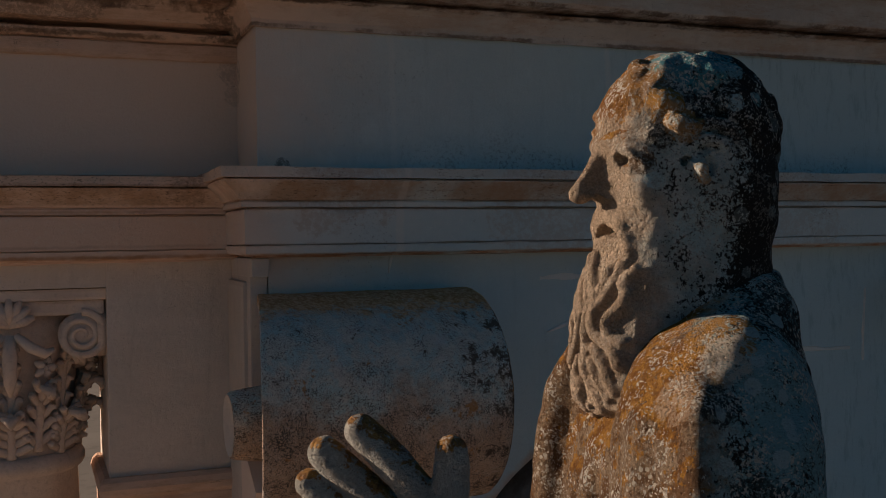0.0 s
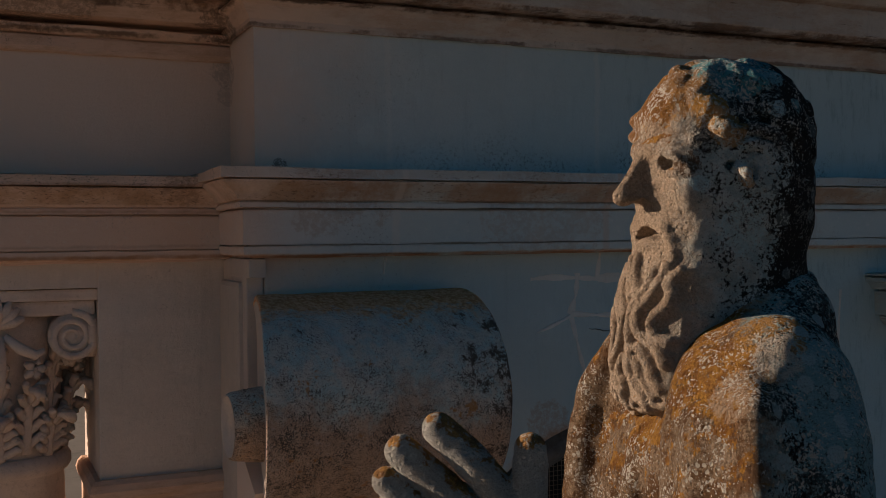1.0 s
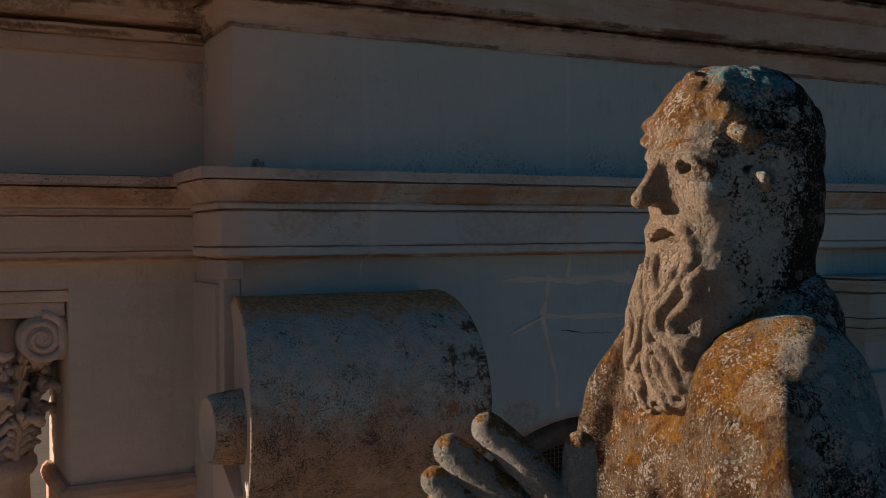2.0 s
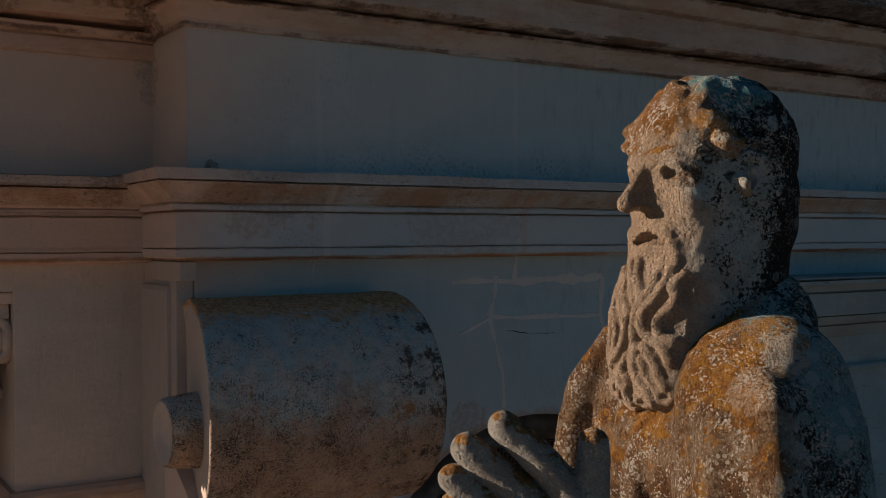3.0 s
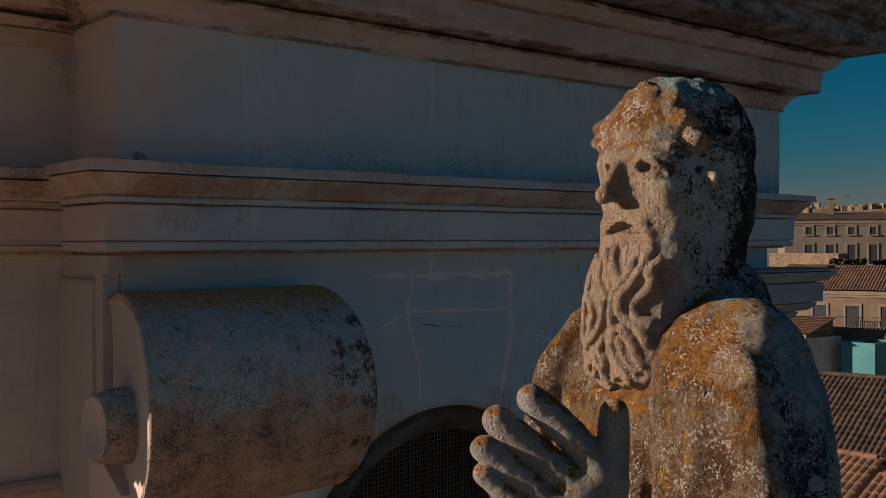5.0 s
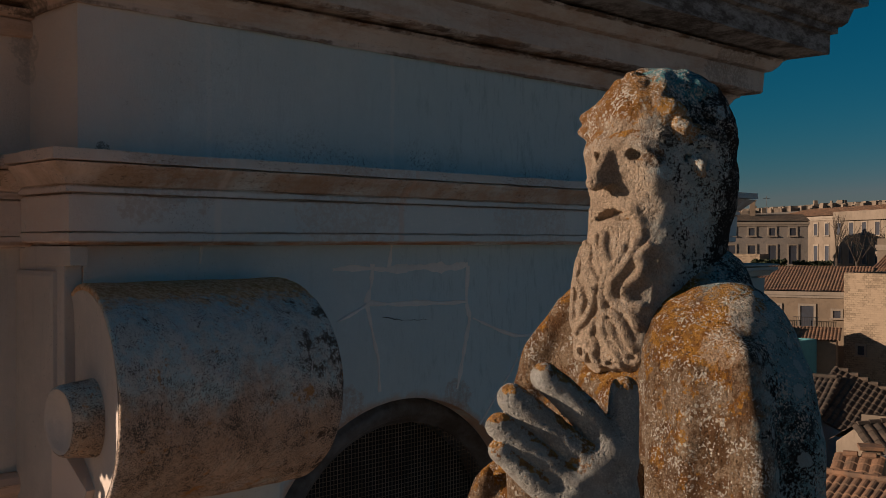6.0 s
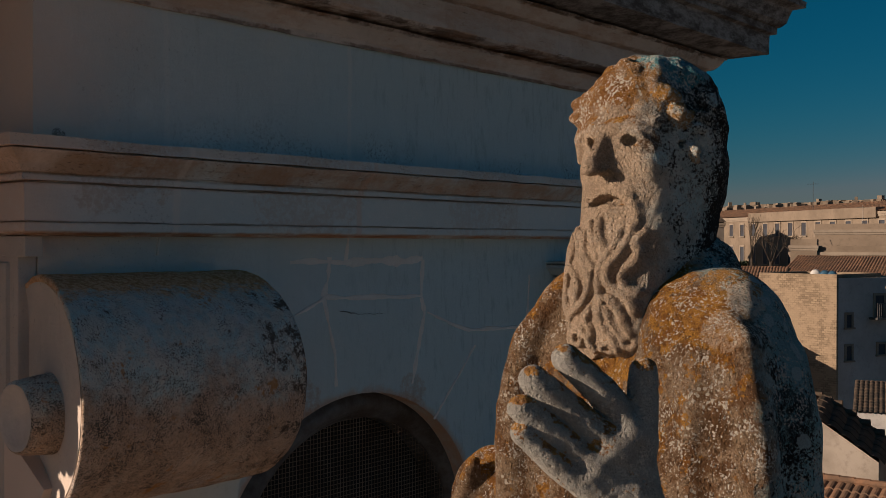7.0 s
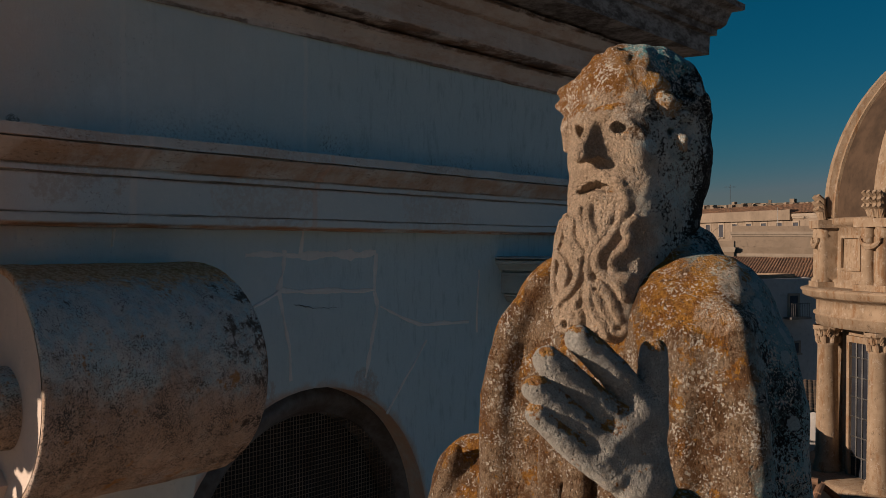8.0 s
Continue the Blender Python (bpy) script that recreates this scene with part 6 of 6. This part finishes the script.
ridged("near house with a broad sunlit roof of barrel tiles", (32.2, 38.4), (26.0, 36.2), 4.5, 9.0, 1.9, HOUSE_A, TILE, 0.22)
ridged("near house with a long sunlit roof of barrel tiles", (25.7, 33.8), (17.0, 32.1), 4.0, 9.0, 1.7, HOUSE_A, TILE, 0.22)


def roof_tank(label, bearing, metres, z, material, radius=0.42):
    """A lying storage barrel on two cradles."""
    x, y = away(bearing, metres)
    ob = thing("water_tank", label, "water tank", (x, y, z), 22, "tanks on the stone block")
    profile = [(0.02, -0.62), (radius * 0.7, -0.60), (radius * 0.95, -0.50), (radius, -0.40), (radius * 0.97, -0.1), (radius, 0.0), (radius * 0.97, 0.1), (radius, 0.40), (radius * 0.95, 0.50), (radius * 0.7, 0.60), (0.02, 0.62)]
    v, f = lathe(profile, 20)
    part("barrel", ([(c, b, a + radius + 0.12) for a, b, c in v], f), material, ob, "", True)
    for s in (-0.35, 0.35):
        part("cradle", box_data(s - 0.06, s + 0.06, -radius * 0.8, radius * 0.8, 0, 0.22), METAL, ob)


roof_tank("dented white water tank on a flat roof", 21.25, 76.0, 13.30, WHITE, 0.36)
roof_tank("blue plastic water tank on a flat roof", 20.80, 75.8, 13.30, BLUE, 0.34)
roof_tank("blue plastic water tank on a flat roof", 20.45, 75.6, 13.30, BLUE, 0.32)


def cooling_unit(bearing, metres, z):
    x, y = away(bearing, metres)
    ob = thing("air_conditioner", "white air conditioner with a round fan grille", "air conditioner", (x, y, z), -65, "air conditioners on the roofs")
    part("casing", block(-0.4, 0.4, -0.17, 0.17, 0.06, 0.62, 0.02), WHITE, ob)
    v, f = lathe([(0.20, 0.0), (0.22, 0.02), (0.20, 0.03), (0.05, 0.03), (0.02, 0.02)], 18)
    part("fan_grille", ([(a - 0.12, -0.17 - c, b + 0.34) for a, b, c in v], f), METAL, ob)
    for s in (-0.3, 0.3):
        part("foot", box_data(s - 0.05, s + 0.05, -0.2, 0.2, 0, 0.06), METAL, ob)


cooling_unit(24.98, 79.4, 12.0)
cooling_unit(24.52, 79.4, 12.0)


def chimney(bearing, metres, low, high, wall=HOUSE_A):
    x, y = away(bearing, metres)
    ob = thing("chimney", "squat rendered chimney with a tiled cap", "chimney", (x, y, low), -60, "chimneys of the town")
    part("shaft", block(-0.28, 0.28, -0.28, 0.28, -1.2, high - low, 0.02), wall, ob)
    part("cap", block(-0.38, 0.38, -0.38, 0.38, high - low, high - low + 0.12, 0.02), TILE, ob)


for spec in ((28.6, 114, 18.5, 20.2), (22.6, 36.9, 8.6, 9.2)):
    chimney(*spec)


def antenna(bearing, metres, low, high):
    """A television mast with a row of cross bars."""
    x, y = away(bearing, metres)
    ob = thing("aerial", "thin rooftop television aerial with cross bars", "aerial", (x, y, low), 20 + bearing * 13, "aerials on the roofs")
    tall = high - low
    part("mast", tube([(0, 0, -1.5), (0, 0, tall)], (0.03, 0.025), 6), METAL, ob)
    part("boom", tube([(-0.6, 0, tall - 0.25), (0.6, 0, tall - 0.25)], (0.018, 0.018), 5), METAL, ob)
    for k in range(5):
        part("cross_bar", tube([(-0.5 + 0.25 * k, -0.35, tall - 0.25), (-0.5 + 0.25 * k, 0.35, tall - 0.25)], (0.012, 0.012), 4), METAL, ob)


for spec in ((21.4, 113, 19.9, 22.2), (27.9, 120, 19.0, 21.0), (19.0, 101.0, 17.3, 19.4)):
    antenna(*spec)


def bare_tree(bearing, metres, ground_z, height, spread, seed, label):
    rng = random.Random(seed)
    x, y = away(bearing, metres)
    ob = thing("tree", label, "tree", (x, y, ground_z), 0, "bare trees")
    trunk = [(0, 0, 0), (0.05, 0.03, height * 0.2), (0.0, 0.06, height * 0.42)]
    part("trunk", tube(trunk, (0.20, 0.15, 0.12), 8), BARK, ob, "", True)
    twigs = []

    def grow(at, way, length, r, depth):
        bend = Vector((rng.gauss(0, 0.12), rng.gauss(0, 0.12), rng.gauss(0.05, 0.1))) * length
        mid, end = at + way * length * 0.5 + bend * 0.5, at + way * length + bend
        twigs.append(tube([at, mid, end], (r, r * 0.8, r * 0.55), 5))
        if depth:
            for _ in range(3):
                turn = Vector((rng.gauss(0, spread), rng.gauss(0, spread), rng.gauss(0.35, 0.3)))
                grow(at.lerp(end, 0.55 + 0.45 * rng.random()), (way * 0.7 + turn).normalized(), length * (0.55 + 0.2 * rng.random()), r * 0.6, depth - 1)

    for k in range(5):
        a = 2 * math.pi * k / 5 + rng.random()
        grow(Vector(trunk[2]) + Vector((0, 0, -0.1 * k)), Vector((math.cos(a) * spread, math.sin(a) * spread, 0.9)).normalized(), height * 0.28, 0.045, 2)
    part("crown", merged(*twigs), BARK, ob, "thin leafless branches")


bare_tree(23.45, 97.5, 11.5, 6.6, 0.55, 3, "bare winter tree with thin spreading branches")
bare_tree(24.40, 99.5, 11.5, 7.2, 0.16, 8, "bare upright winter tree before a palazzo")
bare_tree(22.3, 101.5, 12.5, 5.4, 0.55, 11, "low spreading bare tree before a palazzo")


def hedge(left, right, low, high, seed):
    """A clipped dark hedge of many small leaf clumps."""
    rng = random.Random(seed)
    (x0, y0), (x1, y1) = away(*left), away(*right)
    length = math.hypot(x1 - x0, y1 - y0)
    ob = thing("hedge", "dark evergreen hedge along a terrace", "hedge", (x0, y0, low), math.degrees(math.atan2(y1 - y0, x1 - x0)), "hedges")
    verts, faces = [], []
    for _ in range(700):
        c = Vector((rng.random() * length, rng.gauss(0, 0.3), (high - low) * rng.random() ** 0.6))
        r = 0.16 + 0.10 * rng.random()
        a, b = Vector((rng.gauss(0, 1), rng.gauss(0, 1), rng.gauss(0, 1))).normalized() * r, Vector((rng.gauss(0, 1), rng.gauss(0, 1), rng.gauss(0, 1))).normalized() * r
        n = len(verts)
        verts += [c - a, c + b, c + a, c - b * 0.8]
        faces += [(n, n + 1, n + 2), (n, n + 2, n + 3)]
    part("leaves", (verts, faces), LEAF, ob)


part("terrace_bank", block(78.0, 93.5, 33.5, 44.0, 0, 12.95), HOUSE_C, ground)
hedge((26.5, 98), (24.7, 97), 12.9, 14.2, 2)
hedge((28.6, 92), (26.9, 92), 12.9, 14.4, 4)


# far houses stacked on the hill, too many and too small to tell apart
def hill_town():
    rng = random.Random(5)
    verts, faces = [], []
    for k in range(2600):
        b = 8 + 26 * rng.random()
        d = 1300 + 600 * rng.random()
        x, y = away(b, d)
        w, e, h = 3 + 6 * rng.random(), 3 + 4 * rng.random(), 1.5 + 3.0 * rng.random() + (5 if rng.random() < 0.02 else 0)
        z = hill_height(b, d)
        c, s = math.cos(b * 3.1), math.sin(b * 3.1)
        v, f = box_data(-w / 2, w / 2, -e / 2, e / 2, z - 8, z + h)
        v = [(x + c * p - s * q, y + s * p + c * q, r) for p, q, r in v]
        faces += [tuple(i + len(verts) for i in q) for q in f]
        verts += v
    return verts, faces


def hill_height(b, d):
    return 16.0 + d * (0.0300 + 0.00075 * (29 - b) + 0.0015 * noise.noise((b * 0.6, 3.3, 0))) - 3.0


tagged(part("hill_town", hill_town(), HOUSE_B), "far pale houses crowded on a hill", "houses", kind="stuff")
hill_v, hill_f = [], []
for i in range(25):
    for j in range(9):
        b, d = 2 + 44 * i / 24, 700 + 170 * j
        x, y = away(b, d)
        hill_v.append((x, y, hill_height(b, d) - 2.5 if 2 < j < 8 else -1.0))
hill_f = [(i * 9 + j, (i + 1) * 9 + j, (i + 1) * 9 + j + 1, i * 9 + j + 1) for i in range(24) for j in range(8)]
tagged(part("hill", (hill_v, hill_f), GROUND, None, "", True), "bare hill slope behind the town", "hill", kind="structure")

# ---- domed drum with columns ----
DX, DY = away(8.0, 48.6)
dome = thing("dome", "sunlit stone dome on a drum ringed with columns and tall windows", "dome", (DX, DY, 0))
part("drum_wall", lathe([(7.0, 0), (7.0, 5.2), (6.7, 5.2), (6.7, 13.0)], 72), DOME, dome, "", True)
part("drum_base", lathe([(8.7, 0), (8.7, 5.95), (8.55, 6.15), (8.4, 6.25), (8.35, 6.45), (8.2, 6.55), (6.6, 6.6)], 72), DOME, dome, "", True)
part("drum_entablature", lathe([(6.6, 12.6), (7.70, 12.6), (7.70, 12.78), (7.75, 12.80), (7.75, 12.98), (7.83, 13.02), (7.83, 13.10), (7.72, 13.12), (7.72, 13.62), (7.86, 13.66), (7.92, 13.72), (8.12, 13.76), (8.28, 13.84), (8.30, 13.98), (8.36, 14.04), (8.36, 14.10), (8.1, 14.18), (6.6, 14.25)], 96), DOME, dome, "", True)
part("attic", lathe([(7.45, 14.1), (7.45, 14.5), (7.3, 14.55), (7.25, 16.6), (7.4, 16.7), (7.55, 16.8), (7.55, 17.0), (7.3, 17.05), (6.6, 17.1)], 96), DOME, dome, "", True)
shell = [(7.25 * math.cos(radians(a)) ** 1.08, 17.0 + 8.3 * math.sin(radians(a))) for a in range(0, 90, 5)] + [(0.6, 25.3)]
part("shell", lathe(shell, 96), LEAD, dome, "grey weathered dome shell", True)
part("lantern", lathe([(1.3, 24.8), (1.3, 27.7), (1.6, 27.9), (1.2, 29.1), (0.0, 29.9)], 24), DOME, dome, "", True)
for k in range(12):
    a = 150.5 + 30 * k
    ca, sa = math.cos(radians(a)), math.sin(radians(a))
    c = (7.45 * ca, 7.45 * sa)
    col = part("column", lathe([(0.60, 6.56), (0.60, 6.74), (0.53, 6.80), (0.55, 6.92), (0.46, 7.02), (0.445, 9.2), (0.40, 11.8), (0.445, 11.85), (0.41, 11.9)], 24, c), DOME, dome, "", True)
    leaves = []
    for q in range(8):
        t = radians(45 * q)
        for z, r0, r1 in ((11.9, 0.40, 0.52), (12.17, 0.42, 0.58)):
            t2 = t + (0.39 if z > 12.0 else 0)
            leaves.append(tube([(c[0] + r0 * math.cos(t2), c[1] + r0 * math.sin(t2), z), (c[0] + (r0 + 0.04) * math.cos(t2), c[1] + (r0 + 0.04) * math.sin(t2), z + 0.24), (c[0] + r1 * math.cos(t2), c[1] + r1 * math.sin(t2), z + 0.32)], (0.10, 0.09, 0.04), 6))
    leaves.append(lathe([(0.40, 11.9), (0.47, 12.36), (0.60, 12.46), (0.62, 12.61)], 8, c))
    part("capital", merged(*leaves), DOME, col)
    # attic pier with a garland, and the rib above it
    out = Matrix.Rotation(radians(a), 4, "Z")
    pier = [out @ Vector(p) for p in box_data(7.2, 7.72, -0.62, 0.62, 14.12, 16.75)[0]]
    pier_ob = part("attic_pier", (pier, box_data(0, 1, 0, 1, 0, 1)[1]), DOME, dome)
    for s in (-0.36, 0.36):
        at = out @ Vector((7.70, s, 0))
        part("half_column", lathe([(0.34, 14.12), (0.34, 14.5), (0.27, 14.6), (0.26, 16.2), (0.31, 16.3), (0.27, 16.4), (0.33, 16.75)], 14, (at.x, at.y)), DOME, pier_ob, "", True)
    part("plinth", ([out @ Vector(p) for p in box_data(7.2, 8.05, -0.80, 0.80, 14.10, 14.42)[0]], box_data(0, 1, 0, 1, 0, 1)[1]), DOME, pier_ob)
    part("cap", ([out @ Vector(p) for p in box_data(7.2, 8.05, -0.80, 0.80, 16.62, 16.95)[0]], box_data(0, 1, 0, 1, 0, 1)[1]), DOME, pier_ob)
    swag = tube([out @ Vector((8.00, 0.5 * math.sin(t * 1.57), 16.22 - 0.34 * math.cos(t * 1.57))) for t in np.linspace(-1, 1, 9)], [0.04, 0.07, 0.09, 0.11, 0.12, 0.11, 0.09, 0.07, 0.04], 6)
    part("garland", swag, DOME, pier_ob)
    rib_v, rib_f, rings = [], [], len(shell) - 2
    for i, (r, z) in enumerate(shell[:-2]):
        half = 0.40 * (0.35 + 0.65 * r / 7.25)
        for lift, side in ((-0.2, -1.25), (0.10, -1.25), (0.12, -0.85), (0.34, -0.70), (0.34, 0.70), (0.12, 0.85), (0.10, 1.25), (-0.2, 1.25)):
            rib_v.append(out @ Vector((r + lift, half * side, z + lift * 0.35)))
    rib_f = [(i * 8 + q, i * 8 + q + 1, i * 8 + q + 9, i * 8 + q + 8) for i in range(rings - 1) for q in range(7)]
    part("rib", (rib_v, rib_f), DOME, dome)
    foot = [tube([out @ Vector((7.68, 0.20 * s, 17.0)), out @ Vector((7.78, 0.26 * s, 17.35 + 0.22 * q)), out @ Vector((7.98, 0.30 * s, 17.45 + 0.26 * q))], (0.12, 0.13, 0.09), 8) for s in (-1.3, -0.5, 0.5, 1.3) for q in (0, 1, 2)]
    part("leaf_block", merged(*foot), DOME, dome)
    mid = Matrix.Rotation(radians(a + 15), 4, "Z")
    hole = part("window", ([mid @ Vector(p) for p in merged(box_data(6.6, 6.86, -1.05, -0.85, 6.6, 12.0), box_data(6.6, 6.86, 0.85, 1.05, 6.6, 12.0), box_data(6.6, 6.86, -1.05, 1.05, 12.0, 12.25))[0]], merged(*[box_data(0, 1, 0, 1, 0, 1)] * 3)[1]), DOME, dome)
    part("pane", ([mid @ Vector(p) for p in box_data(6.68, 6.74, -0.85, 0.85, 6.6, 12.0)[0]], box_data(0, 1, 0, 1, 0, 1)[1]), GLASS, hole)
    bars = [tube([mid @ Vector((6.78, -0.85, z)), mid @ Vector((6.78, 0.85, z))], (0.03, 0.03), 4) for z in np.arange(7.4, 11.9, 0.8)] + [tube([mid @ Vector((6.78, q, 6.6)), mid @ Vector((6.78, q, 12.0))], (0.03, 0.03), 4) for q in (-0.43, 0, 0.43)]
    part("window_grille", merged(*bars), METAL, hole)
    panel = [mid @ Vector(p) for p in merged(box_data(7.28, 7.36, -0.75, 0.75, 16.2, 16.32), box_data(7.28, 7.36, -0.75, 0.75, 14.9, 15.02), box_data(7.28, 7.36, -0.75, -0.63, 15.02, 16.2), box_data(7.28, 7.36, 0.63, 0.75, 15.02, 16.2))[0]]
    part("panel_frame", (panel, merged(*[box_data(0, 1, 0, 1, 0, 1)] * 4)[1]), DOME, dome)

# plain unseen wall behind the camera, in the sun, added to bounce warm light
bounce_wall = thing("bounce_wall_south", "plain unseen pale wall added to bounce sunlight", "wall", kind="structure")
part("front", block(-75, -36, -27.0, -24.0, 0, 15), BOUNCE_WALL, bounce_wall)
